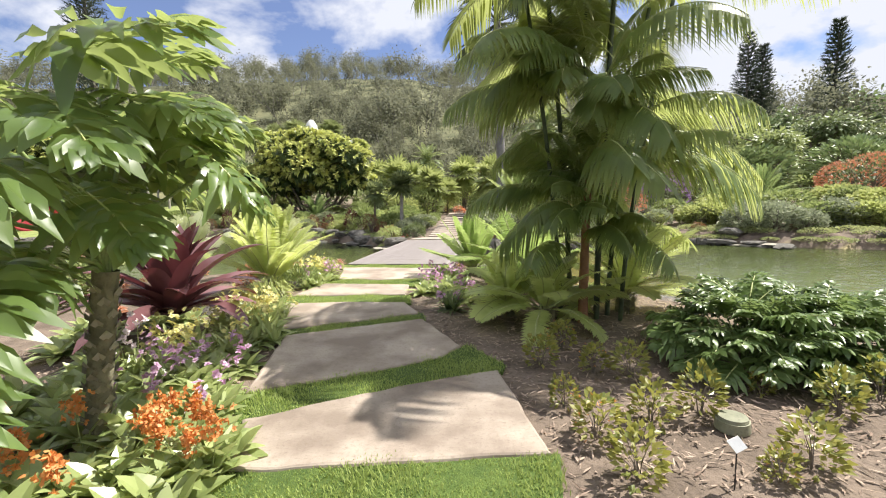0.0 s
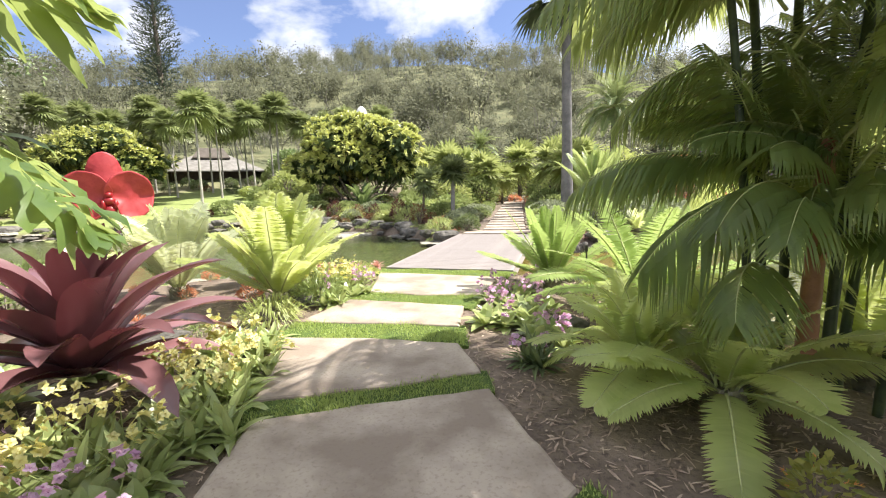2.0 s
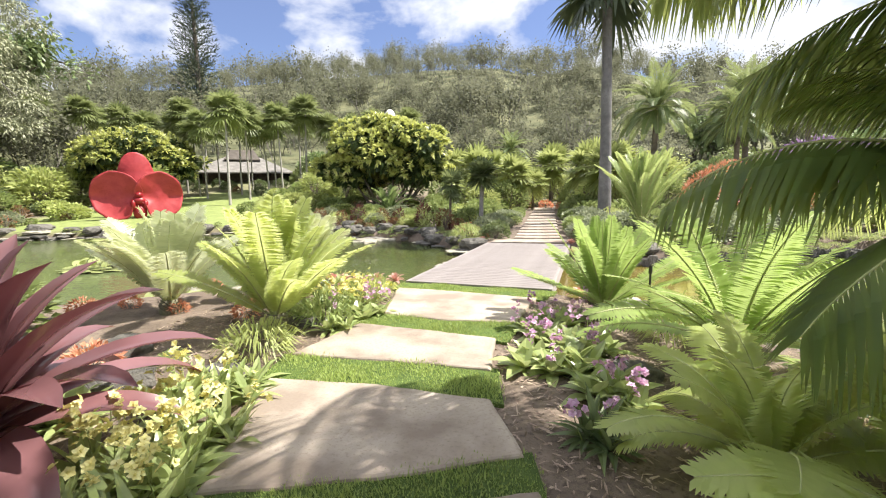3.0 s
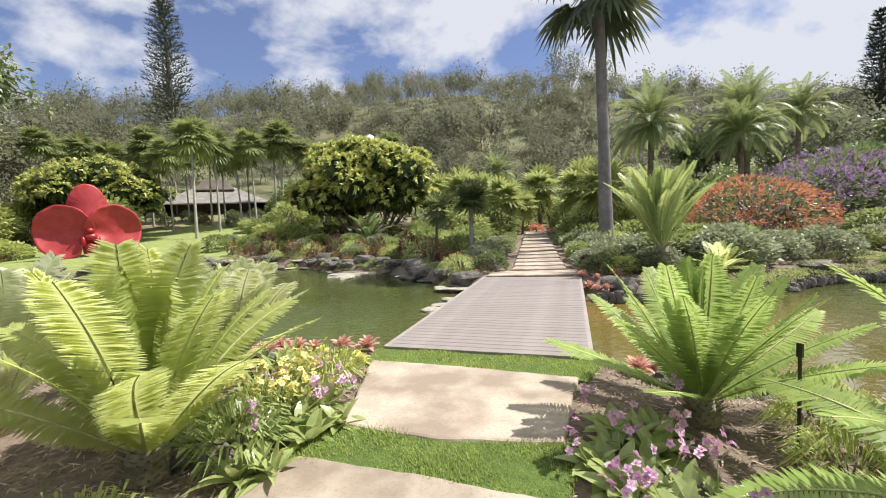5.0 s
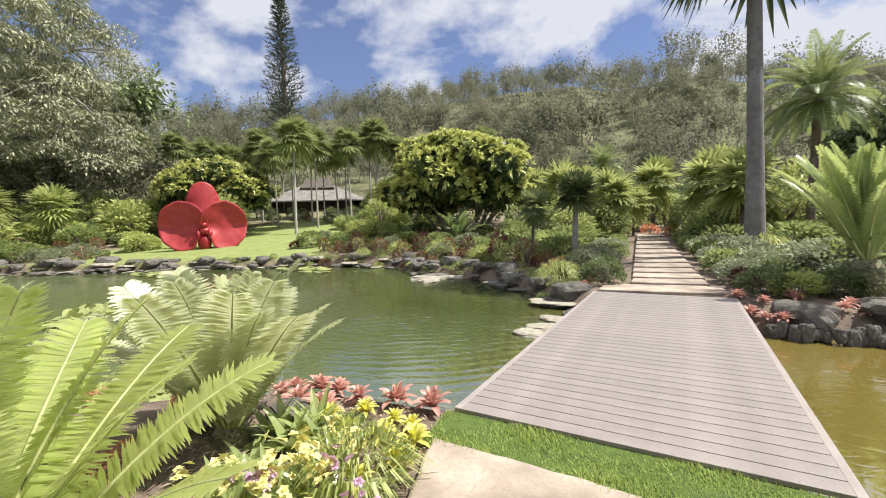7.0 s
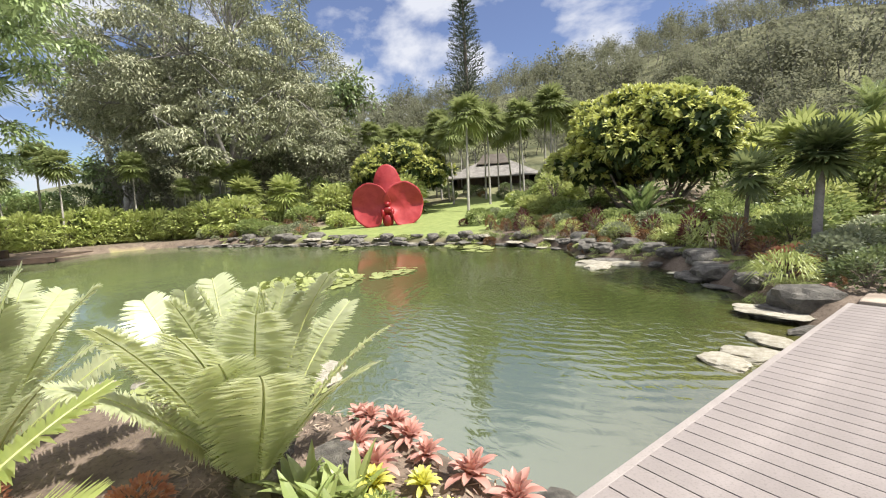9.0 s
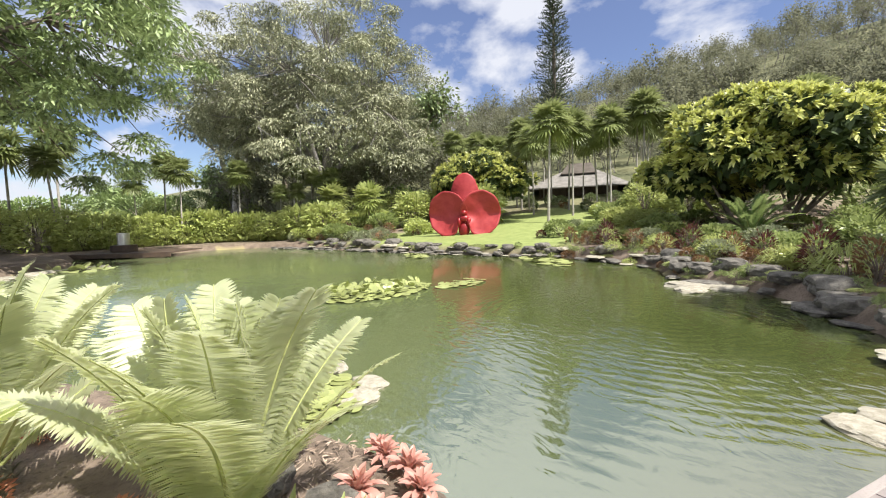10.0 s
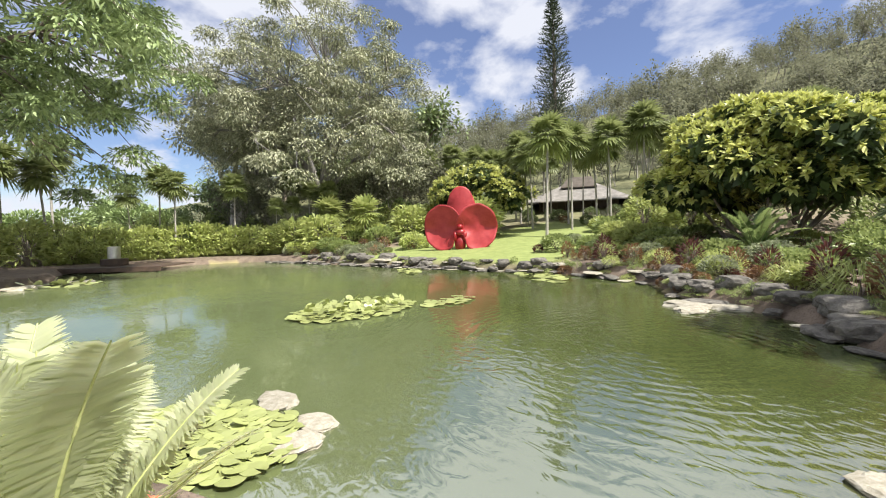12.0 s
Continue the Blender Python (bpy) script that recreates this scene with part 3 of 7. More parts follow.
path_far = thing("pavement_path_beyond_bridge", Matrix(), "tan sandstone slab steps climbing between shrubs", "path", kind="structure")
yy = 16.12
for i in range(12):
    depth = (0.95, 0.75, 0.8, 0.9, 1.0, 1.1, 1.3, 1.5, 1.7, 1.9, 2.2, 2.6)[i]
    k = min(1, (yy - 16) / 16)
    c, w = (-0.62 if i == 0 else -0.44 + 0.36 * k), (2.3 if i == 0 else 1.5) * (1 - 0.2 * k) / 2
    z = 0.0 + 0.034 * (yy - 16.1)
    poly = [(c - w, 0), (c + w, 0), (c + w * 0.97, depth - 0.06), (c - w * 0.96, depth - 0.06)]
    part("slab", slab_mesh(poly, 0.14, 30 + i), path_far, at(0, yy, z + 0.03))
    yy += depth


def in_poly(x, y, poly):
    inside = np.zeros(len(x), bool)
    for (ax, ay), (bx, by) in zip(poly, poly[1:] + poly[:1]):
        if ay != by:
            inside ^= ((ay > y) != (by > y)) & (x < ax + (y - ay) * (bx - ax) / (by - ay))
    return inside


STRIPS = [
    [(-1.03, 1.9), (0.68, 2.0), (0.78, 2.52), (-1.12, 2.38)],
    [(-1.34, 2.84), (-0.3, 3.36), (0.56, 3.7), (0.6, 3.85), (0.26, 4.4), (0.12, 4.2), (-0.05, 4.06), (-0.6, 3.72), (-1.58, 3.34)],
    [(-1.84, 4.66), (-1.16, 4.94), (-0.24, 5.3), (-0.32, 5.66), (-1.1, 5.3), (-2.0, 5.0)],
    [(-2.5, 6.17), (-1.5, 6.26), (-0.52, 6.18), (-0.58, 6.5), (-0.62, 6.78), (-1.5, 6.8), (-2.62, 6.76)],
    [(-2.42, 7.7), (-1.5, 7.62), (-0.6, 7.44), (-0.48, 8.14), (-1.4, 8.1), (-2.3, 8.26)],
    [(-2.56, 9.58), (-1.4, 9.46), (-0.26, 9.22), (-0.04, 9.78), (-1.3, 9.96), (-2.58, 10.1)],
]


def grass_strip(poly, seed, density=7500):
    r = np.random.default_rng(seed)
    xs, ys = [p[0] for p in poly], [p[1] for p in poly]
    area = abs(sum(a[0] * b[1] - b[0] * a[1] for a, b in zip(poly, poly[1:] + poly[:1]))) / 2
    k = int(density * (max(xs) - min(xs)) * (max(ys) - min(ys)))
    x, y = r.uniform(min(xs), max(xs), k), r.uniform(min(ys), max(ys), k)
    keep = in_poly(x + r.normal(0, 0.024, k), y + r.normal(0, 0.024, k), poly)
    x, y = x[keep], y[keep]
    k = len(x)
    a = r.uniform(0, 2 * math.pi, k)
    lean = r.uniform(0.1, 0.75, k)
    way = np.stack((np.cos(a) * lean, np.sin(a) * lean, np.ones(k)), -1)
    nrm = np.stack((-np.sin(a), np.cos(a), 0 * a), -1)
    nrm = np.cross(way, nrm)
    tall = r.uniform(0.016, 0.052, k) * (0.8 + 0.5 * np.sin(x * 6) * np.sin(y * 7 + 1))
    g = Geo().put(*leaves(np.stack((x, y, np.full(k, -0.035)), -1), way, nrm, tall + 0.015, 0.0075, 0.15, 2))
    sod = [(px, py) for px, py in poly]
    bm = bmesh.new()
    low = [bm.verts.new((px, py, -0.06)) for px, py in sod]
    top = [bm.verts.new((px, py, -0.02)) for px, py in sod]
    bm.faces.new(top)
    for i in range(len(sod)):
        j = (i + 1) % len(sod)
        bm.faces.new((low[i], low[j], top[j], top[i]))
    bmesh.ops.triangulate(bm, faces=[f for f in bm.faces if len(f.verts) > 4])
    bmesh.ops.recalc_face_normals(bm, faces=bm.faces[:])
    t = thing("grass_strip", Matrix(), "clipped bright green grass strip between stone slabs", "grass", "grass joints of the path", "stuff")
    part("turf", bm_mesh("turf", bm, M["turf"]), t)
    part("blades", g.mesh("blades", [M["grass"]]), t)


for i, poly in enumerate(STRIPS):
    grass_strip(poly, 50 + i)


def lerp2(a, b, s):
    return (a[0] + (b[0] - a[0]) * s, a[1] + (b[1] - a[1]) * s)


def box_bm(bm, x0, x1, y0, y1, z0, z1, m=None):
    r = bmesh.ops.create_cube(bm, size=1)
    bmesh.ops.scale(bm, vec=(x1 - x0, y1 - y0, z1 - z0), verts=r["verts"])
    bmesh.ops.translate(bm, vec=((x0 + x1) / 2, (y0 + y1) / 2, (z0 + z1) / 2), verts=r["verts"])
    if m is not None:
        bmesh.ops.transform(bm, matrix=m, verts=r["verts"])
    return r["verts"]


def box_mesh(name, size, mat, bevel=0.006):
    bm = bmesh.new()
    box_bm(bm, -size[0] / 2, size[0] / 2, -size[1] / 2, size[1] / 2, -size[2] / 2, size[2] / 2)
    if bevel:
        bmesh.ops.bevel(bm, geom=bm.edges[:], offset=bevel, segments=2, affect="EDGES", profile=0.6)
    return bm_mesh(name, bm, mat)


BRIDGE = [(-2.53, 10.1), (-0.1, 9.8), (0.53, 15.72), (-1.87, 16.02)]     # near left, near right, far right, far left


def build_bridge():
    bridge = thing("footbridge", Matrix(), "low footbridge of grey-brown composite boards over the pond", "bridge")
    nl, nr, fr, fl = BRIDGE
    length = math.hypot(fl[0] - nl[0], fl[1] - nl[1])
    width = math.hypot(nr[0] - nl[0], nr[1] - nl[1])
    ang = math.degrees(math.atan2(nr[1] - nl[1], nr[0] - nl[0]))
    pitch = 0.142
    k = int(length / pitch)
    board = box_mesh("board", (width - 0.10, pitch - 0.0055, 0.03), M["deck"], 0.003)
    for i in range(k):
        s = (i + 0.5) / k
        a, b = lerp2(nl, fl, s), lerp2(nr, fr, s)
        part("board", board, bridge, at((a[0] + b[0]) / 2, (a[1] + b[1]) / 2, -0.005, ang))
    for a, b in ((nl, fl), (nr, fr)):
        d = math.degrees(math.atan2(b[1] - a[1], b[0] - a[0]))
        inward = 0.035 if a == nl else -0.035
        part("edge_board", box_mesh("edge_board", (length, 0.055, 0.20), M["deck_trim"], 0.006), bridge, at((a[0] + b[0]) / 2 + inward, (a[1] + b[1]) / 2, -0.088, d), "paler edge board")
    for s in (0.2, 0.5, 0.8):
        a, b = lerp2(nl, fr, s), lerp2(nr, fl, s)
        part("beam", box_mesh("beam", (width - 0.4, 0.2, 0.2), M["dark_wood"]), bridge, at(*lerp2(lerp2(nl, fl, s), lerp2(nr, fr, s), 0.5), -0.125, ang))
        for q in (0.15, 0.85):
            p = lerp2(lerp2(nl, fl, s), lerp2(nr, fr, s), q)
            part("pier", box_mesh("pier", (0.2, 0.2, 1.2), M["rock"]), bridge, at(*p, -0.80, ang))


build_bridge()

# ---- plant builders ----
RIBS = {}


def frond_mesh(name, length, leaf_len, pairs, a0, a1, mat, leaf_w=0.018, lift=0.25, sweep=0.55, droop=0.12, rib=0.010, bare=0.12, segs=2, taper=0.5, twist=0.0, rib_mat=None, seed=0, curl=1.0):
    """A feather frond along +x that starts at a0 degrees above level and bends to a1."""
    r = np.random.default_rng(seed)
    n = 18
    ang = np.radians(a0 + (a1 - a0) * np.linspace(0, 1, n) ** curl)
    step = length / (n - 1)
    sidew = np.radians(twist) * np.linspace(0, 1, n) ** 2
    d = np.stack((np.cos(ang) * np.cos(sidew), np.cos(ang) * np.sin(sidew), np.sin(ang)), -1)
    p = np.concatenate((np.zeros((1, 3)), np.cumsum(d[:-1] * step, 0)))
    g = Geo()
    stalk = Geo().put(*tube(p, np.linspace(rib, rib * 0.25, n), 5)).mesh("rib", [rib_mat or M["rachis"]], True)
    s = np.linspace(bare, 0.985, pairs)
    idx = s * (n - 1)
    i0 = np.clip(idx.astype(int), 0, n - 2)
    fr = (idx - i0)[:, None]
    base = p[i0] * (1 - fr) + p[i0 + 1] * fr
    along = unit(d[i0] * (1 - fr) + d[i0 + 1] * fr)
    prof = np.clip(np.minimum(1.0, 0.45 + 2.6 * (s - bare)) * np.minimum(1, (1.04 - s) / taper) ** 0.55, 0.12, 1)
    side0 = unit(np.cross(along, UP))
    up0 = unit(np.cross(side0, along))
    for sg in (-1, 1):
        sw = sweep + 1.4 * np.clip(s - 0.8, 0, 1)[:, None] * 2
        way = unit(side0 * sg + along * sw + up0 * lift + r.normal(0, 0.05, (pairs, 3)))
        nrm = unit(up0 - side0 * sg * lift)
        g.put(*leaves(base, way, nrm, leaf_len * prof * r.uniform(0.92, 1.05, pairs), leaf_w, droop, segs, blunt=0.6), 0)
    me = g.mesh(name, [mat])
    RIBS[me.name] = stalk
    return me


def frond_part(me, parent, m):
    """One frond, with its rib as a part of it."""
    ob = part("frond", me, parent, m)
    part("rib", RIBS[me.name], ob)
    return ob


def fan_geo(g, at_point, way, size, segs, droop, r, slot=0, petiole=0.0, width=None):
    """A fan leaf: a stalk and pleated segments that spread from its end."""
    way = unit(way)
    tip = np.asarray(at_point) + way * petiole
    if petiole:
        g.put(*tube([at_point, (np.asarray(at_point) + tip) / 2 + UP * 0.04 * petiole, tip], [0.014 * size * 1.5, 0.010 * size * 1.5, 0.008 * size * 1.5], 4), slot)
    side = unit(np.cross(way, UP) + 1e-6)
    up = unit(np.cross(side, way))
    a = np.radians(np.linspace(-125, 125, segs))
    dirs = way[None] * np.cos(a)[:, None] + side[None] * np.sin(a)[:, None] + up[None] * (0.12 + 0.1 * r.uniform(-1, 1, segs))[:, None]
    g.put(*leaves(np.repeat(tip[None], segs, 0), dirs, up, size * (0.75 + 0.25 * np.cos(a)) * r.uniform(0.9, 1.08, segs), width or size * 2.3 / segs, droop, 3, fold=0.0, blunt=0.95), slot)


def rosette_mesh(name, count, length, width, mat, tilt=(15, 80), droop=0.3, segs=5, fold=0.35, seed=0, blunt=0.7, wob=0.1):
    """Strap leaves round one base, inner ones upright."""
    r = np.random.default_rng(seed)
    i = np.arange(count)
    a = i * 2.39996 + r.normal(0, wob, count)
    el = np.radians(np.interp(i / max(1, count - 1), (0, 1), (tilt[1], tilt[0])) + r.normal(0, 5, count))
    way = np.stack((np.cos(a) * np.cos(el), np.sin(a) * np.cos(el), np.sin(el)), -1)
    nrm = np.stack((-np.cos(a) * np.sin(el), -np.sin(a) * np.sin(el), np.cos(el)), -1)
    g = Geo().put(*leaves(way * 0.015, way, nrm, length * r.uniform(0.75, 1.1, count), width * r.uniform(0.8, 1.1, count), droop * np.cos(el), segs, fold, blunt))
    return g.mesh(name, [mat])


def blob_points(k, r, lumps=5, seed=0, shell=0.75):
    """Points near the surface of a lumpy dome, with outward directions."""
    q = np.random.default_rng(seed)
    d = unit(q.normal(0, 1, (k, 3)))
    d[:, 2] = np.abs(d[:, 2]) * np.where(q.random(k) < 0.2, -0.35, 1)
    d = unit(d)
    centres = unit(q.normal(0, 1, (lumps, 3)))
    centres[:, 2] = np.abs(centres[:, 2])
    bump = np.max(d @ centres.T, 1)
    rad = 0.72 + 0.34 * np.clip(bump, 0, 1) ** 3
    dist = rad * (shell + (1 - shell) * q.random(k) ** 0.6)
    return d * dist[:, None] * np.asarray(r), d


def stems_geo(g, r, height, count, slot, seed, thick=0.012):
    q = np.random.default_rng(seed)
    for i in range(count):
        a = q.uniform(0, 2 * math.pi)
        e = q.uniform(0.25, 0.8)
        tip = np.array((math.cos(a) * r[0] * e, math.sin(a) * r[1] * e, height * q.uniform(0.6, 1.0)))
        mid = tip * np.array((0.35, 0.35, 0.55))
        g.put(*tube([(0, 0, -0.05), mid, tip], [thick, thick * 0.8, thick * 0.4], 4), slot)


def shrub_proto(name, mat, r=(0.5, 0.5, 0.45), leaf=(0.09, 0.045), count=700, seed=0, upright=0.35, droop=0.15, flowers=None, stems=7, label="", category="shrub", lumps=6, shell=0.6, segs=2, fold=0.0):
    """A shrub: stems and a lumpy crown of separate leaves, some with blooms."""
    q = np.random.default_rng(seed)
    t = thing(name, Matrix(), label, category)
    g = Geo()
    stems_geo(g, r, r[2] * 1.2, stems, 0, seed, 0.02 * max(r))
    part("stem", g.mesh("stem", [M["bark"]]), t)
    p, d = blob_points(count, r, lumps, seed, shell)
    p[:, 2] += r[2] * 0.45
    way = unit(d + q.normal(0, 0.55, (count, 3)) + UP * upright)
    g = Geo().put(*flat_leaves(p, way, unit(d + UP * 0.6 + q.normal(0, 0.3, (count, 3))), leaf[0] * q.uniform(0.7, 1.2, count), 1.15 * leaf[1] * q.uniform(0.8, 1.1, count), droop))
    part("foliage", g.mesh("foliage", [mat]), t)
    if flowers:
        fmat, k, size = flowers
        p, d = blob_points(k, np.asarray(r) * 1.04, lumps, seed + 1, 0.93)
        p[:, 2] += r[2] * 0.45
        g = Geo()
        for _ in range(4):
            way = unit(d + q.normal(0, 0.7, (k, 3)))
            g.put(*leaves(p, way, unit(q.normal(0, 1, (k, 3))), size, size * 0.8, 0.0, 1, blunt=1.0))
        tagged(part("flower_cover", g.mesh("flower_cover", [fmat]), t), kind="stuff")
    return t


def recurse_limbs(g, start, way, length, radius, depth, q, tips, slot, spread=0.7, kids=3, rise=0.15, k=5):
    pts, d = [np.asarray(start, float)], unit(way)
    for i in range(k):
        d = unit(d + q.normal(0, 0.16, 3) + UP * rise * 0.3)
        pts.append(pts[-1] + d * length / k)
    g.put(*tube(pts, np.linspace(radius, radius * 0.6, k + 1), (6 if depth > 1 else 4) if k > 3 else 3), slot)
    if depth == 0:
        tips.append((pts[-1], d))
        tips.append((pts[-3], d))
        return
    for i in range(kids):
        away = unit(q.normal(0, 1, 3))
        recurse_limbs(g, pts[-1 if i else -2], unit(d + away * spread + UP * rise), length * q.uniform(0.62, 0.85), radius * 0.6, depth - 1, q, tips, slot, spread, kids, rise, k)


def tree(name, m, height, radius, mat, bark, label, seed, trunks=1, depth=3, kids=3, first=0.3, clump=0.9, per=40, leaf=(0.22, 0.09), spread=0.75, rise=0.18, core=None, cluster=1.0, group="", squash=0.8):
    """A broadleaf tree: forked limbs and leaf clumps round the twig ends."""
    q = np.random.default_rng(seed)
    t = thing(name, m, label, "tree", group)
    g, tips = Geo(), []
    for i in range(trunks):
        a = i * 2 * math.pi / trunks + q.uniform(0, 1)
        lean = 0.0 if trunks == 1 else 0.35
        recurse_limbs(g, (0.12 * math.cos(a) * (trunks > 1), 0.12 * math.sin(a) * (trunks > 1), -0.3), (math.cos(a) * lean, math.sin(a) * lean, 1), height * first, radius, depth, q, tips, 0, spread, kids, rise)
    part("trunk", g.mesh("trunk", [bark], True), t)
    pts = np.array([p for p, _ in tips])
    k = len(pts) * per
    c = np.repeat(pts, per, 0)
    off = q.normal(0, 1, (k, 3))
    off = unit(off) * (q.random(k)[:, None] ** 0.45) * clump * np.array((1, 1, squash))
    out = unit(off + 1e-6)
    way = unit(out + q.normal(0, 0.6, (k, 3)) - UP * 0.1)
    g = Geo().put(*flat_leaves(c + off, way, unit(UP + out * 0.5 + q.normal(0, 0.28, (k, 3))), leaf[0] * q.uniform(0.7, 1.25, k), 1.1 * leaf[1] * q.uniform(0.7, 1.2, k), 0.15))
    part("crown", g.mesh("crown", [mat]), t)
    return t


def dome_tree(name, m, r, trunk_h, mat, core, label, seed, rosettes=700, leaf=(0.30, 0.085), per=9, stems=6, lumps=9):
    """A dense round crown of leaf rosettes over several stems."""
    q = np.random.default_rng(seed)
    t = thing(name, m, label, "tree")
    g = Geo()
    for i in range(stems):
        a = i * 2.4 + q.uniform(0, 0.5)
        tip = np.array((math.cos(a) * r[0] * 0.6, math.sin(a) * r[1] * 0.6, trunk_h + r[2] * q.uniform(0.5, 1.1)))
        g.put(*tube([(0.15 * math.cos(a), 0.15 * math.sin(a), -0.3), (0.12 * tip[0], 0.12 * tip[1], trunk_h * 0.5), (0.5 * tip[0], 0.5 * tip[1], trunk_h), tip], [0.14, 0.12, 0.09, 0.04], 6))
    part("trunk", g.mesh("trunk", [M["bark"]], True), t)
    k = lumps * 4
    up = 1.0 - 1.62 * (np.arange(k) + 0.5) / k
    turn = np.arange(k) * 2.39996 + q.normal(0, 0.25, k)
    flat = np.sqrt(1 - up ** 2)
    balls = [(np.array((math.cos(turn[i]) * flat[i], math.sin(turn[i]) * flat[i], up[i])), q.uniform(0.20, 0.36)) for i in range(k)]
    g, g2 = Geo(), Geo()
    each = rosettes // len(balls)
    for d, size in balls:
        c = d * np.asarray(r) * (1 - size * 0.55) * q.uniform(0.70, 1.06) + UP * (trunk_h + r[2])
        n = unit(q.normal(0, 1, (each, 3)))
        n[:, 2] = np.where(n[:, 2] < -0.35, -n[:, 2], n[:, 2])
        p = c + n * np.asarray(r) * size * q.uniform(0.86, 1.06, (each, 1))
        for _ in range(per):
            way = unit(n + unit(q.normal(0, 1, (each, 3))) * 0.85 + UP * 0.12)
            g.put(*leaves(p, way, unit(n + UP), leaf[0] * q.uniform(0.7, 1.2, each), leaf[1], 0.22, 2))
        # inner leaves take the darkened colour in place of crown shade
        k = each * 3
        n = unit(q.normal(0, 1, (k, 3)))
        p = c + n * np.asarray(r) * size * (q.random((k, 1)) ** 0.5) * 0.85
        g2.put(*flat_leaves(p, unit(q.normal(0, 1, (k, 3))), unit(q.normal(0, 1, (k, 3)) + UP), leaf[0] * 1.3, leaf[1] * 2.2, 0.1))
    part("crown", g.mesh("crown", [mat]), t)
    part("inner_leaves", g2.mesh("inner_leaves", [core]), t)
    return t


def cycad(m, fronds, length, mat, label, seed, trunk=(0.16, 0.35), tilt=(2, 75), leaf_len=0.13, pairs=58, leaf_w=0.016, bend=45, lift=0.15, sweep=0.35, group="", twist=14, taper=0.35, curl=1.0):
    """A cycad: a scaly stump and a crown of stiff feather fronds."""
    q = random.Random(seed)
    t = thing("cycad", m, label, "cycad", group)
    g = Geo()
    n = 7
    zz = np.linspace(-0.15, trunk[1], n)
    g.put(*tube([(0, 0, z) for z in zz], trunk[0] * np.array((1.0, 1.06, 0.98, 1.05, 0.97, 1.0, 0.7)), 10))
    i = np.arange(90)
    a, z = i * 2.39996, np.linspace(0, trunk[1], 90)
    out = np.stack((np.cos(a), np.sin(a), 0 * a), -1)
    g.put(*leaves(out * trunk[0] * 0.95 + UP * z[:, None], unit(out + UP * 0.8), unit(UP - out * 0.6), 0.07, 0.07, 0, 1, blunt=1.0))
    part("stump", g.mesh("stump", [M["phil_trunk"]], False), t)
    kinds = []
    for j in range(5):
        el = tilt[0] + (tilt[1] - tilt[0]) * j / 4
        kinds.append([frond_mesh("frond", length * (1.0 - 0.06 * (j == 4)), leaf_len, pairs, el + bend * 0.35, el - bend * (0.9 - 0.09 * j), mat, leaf_w, lift, sweep, 0.10, 0.011 * length, 0.10, 2, taper, tw, None, seed * 31 + j, curl) for tw in (-twist, twist)])
    for i in range(fronds):
        u = (i + 0.5) / fronds
        j = min(4, int(u * 5))
        roll = q.uniform(-14, 14)
        frond_part(q.choice(kinds[j]), t, pose(0, 0, trunk[1] - 0.03, 0, 0, i * 137.5 + q.uniform(-12, 12)) @ pose(0.05, 0, 0, roll, q.uniform(-7, 7), 0) @ Matrix.Scale(q.uniform(0.86, 1.08), 4))
    return t


BLOOMS = {}


def bloom_mesh(mat, size, kind):
    """One open flower: five rounded petals and a smaller inner lip."""
    key = (mat.name, size, kind)
    if key not in BLOOMS:
        a = np.arange(5) * 2 * math.pi / 5 + 0.2 * kind
        way = np.stack((np.cos(a), np.sin(a), 0.25 + 0.2 * np.sin(3 * a + kind)), -1)
        g = Geo().put(*leaves(np.zeros((5, 3)), way, UP, size, size * 0.85, 0.12, 3, 0.2, 1.0))
        g.put(*leaves(np.zeros((3, 3)), [(0.5, 0, 1), (-0.3, 0.4, 1), (-0.3, -0.4, 1)], [(1, 0, 0.2)], size * 0.5, size * 0.4, 0.1, 2, 0.2, 1.0))
        BLOOMS[key] = g.mesh("flower", [mat])
    return BLOOMS[key]


def strap_clump(mesh_list, m, label, category, blooms=None, seed=0, rosettes=5, radius=0.18, group="", name="orchid_clump"):
    """A clump of strap-leaved plants with bloom spikes."""
    q = random.Random(seed)
    t = thing(name, m, label, category, group)
    for i in range(rosettes):
        a, d = i * 2.4 + q.uniform(0, 1), radius * math.sqrt((i + 0.2) / rosettes)
        part("leaf_tuft", q.choice(mesh_list), t, at(math.cos(a) * d, math.sin(a) * d, 0, q.uniform(0, 360), q.uniform(0.8, 1.15)))
    if blooms:
        mat, spikes, high, size, per = blooms
        n = np.random.default_rng(seed + 5)
        for i in range(spikes):
            a, d = i * 2.4 + q.uniform(0, 1), radius * q.uniform(0.2, 1.1)
            tip = np.array((math.cos(a) * d * 1.5, math.sin(a) * d * 1.5, high * q.uniform(0.8, 1.15)))
            stem = Geo().put(*tube([(tip[0] * 0.5, tip[1] * 0.5, 0), tip * np.array((0.85, 0.85, 0.6)), tip], [0.004, 0.003, 0.002], 4))
            spike = part("bloom_stem", stem.mesh("bloom_stem", [M["strap"]]), t)
            c = tip + n.normal(0, 1, (per, 3)) * np.array((0.035, 0.035, 0.05)) * size / 0.03
            if per > 12:
                g = Geo()
                for _ in range(5):
                    g.put(*leaves(c, unit(n.normal(0, 1, (per, 3))), unit(n.normal(0, 1, (per, 3))), size, size * 0.75, 0, 2, blunt=1.0), 0)
                part("flower_head", g.mesh("flower_head", [mat]), spike)
                continue
            for p in c:
                part("flower", bloom_mesh(mat, size, q.randrange(3)), spike, pose(*p, q.uniform(-60, 60), q.uniform(-60, 60), q.uniform(0, 360)))
    return t

# ---- wooded hill ----


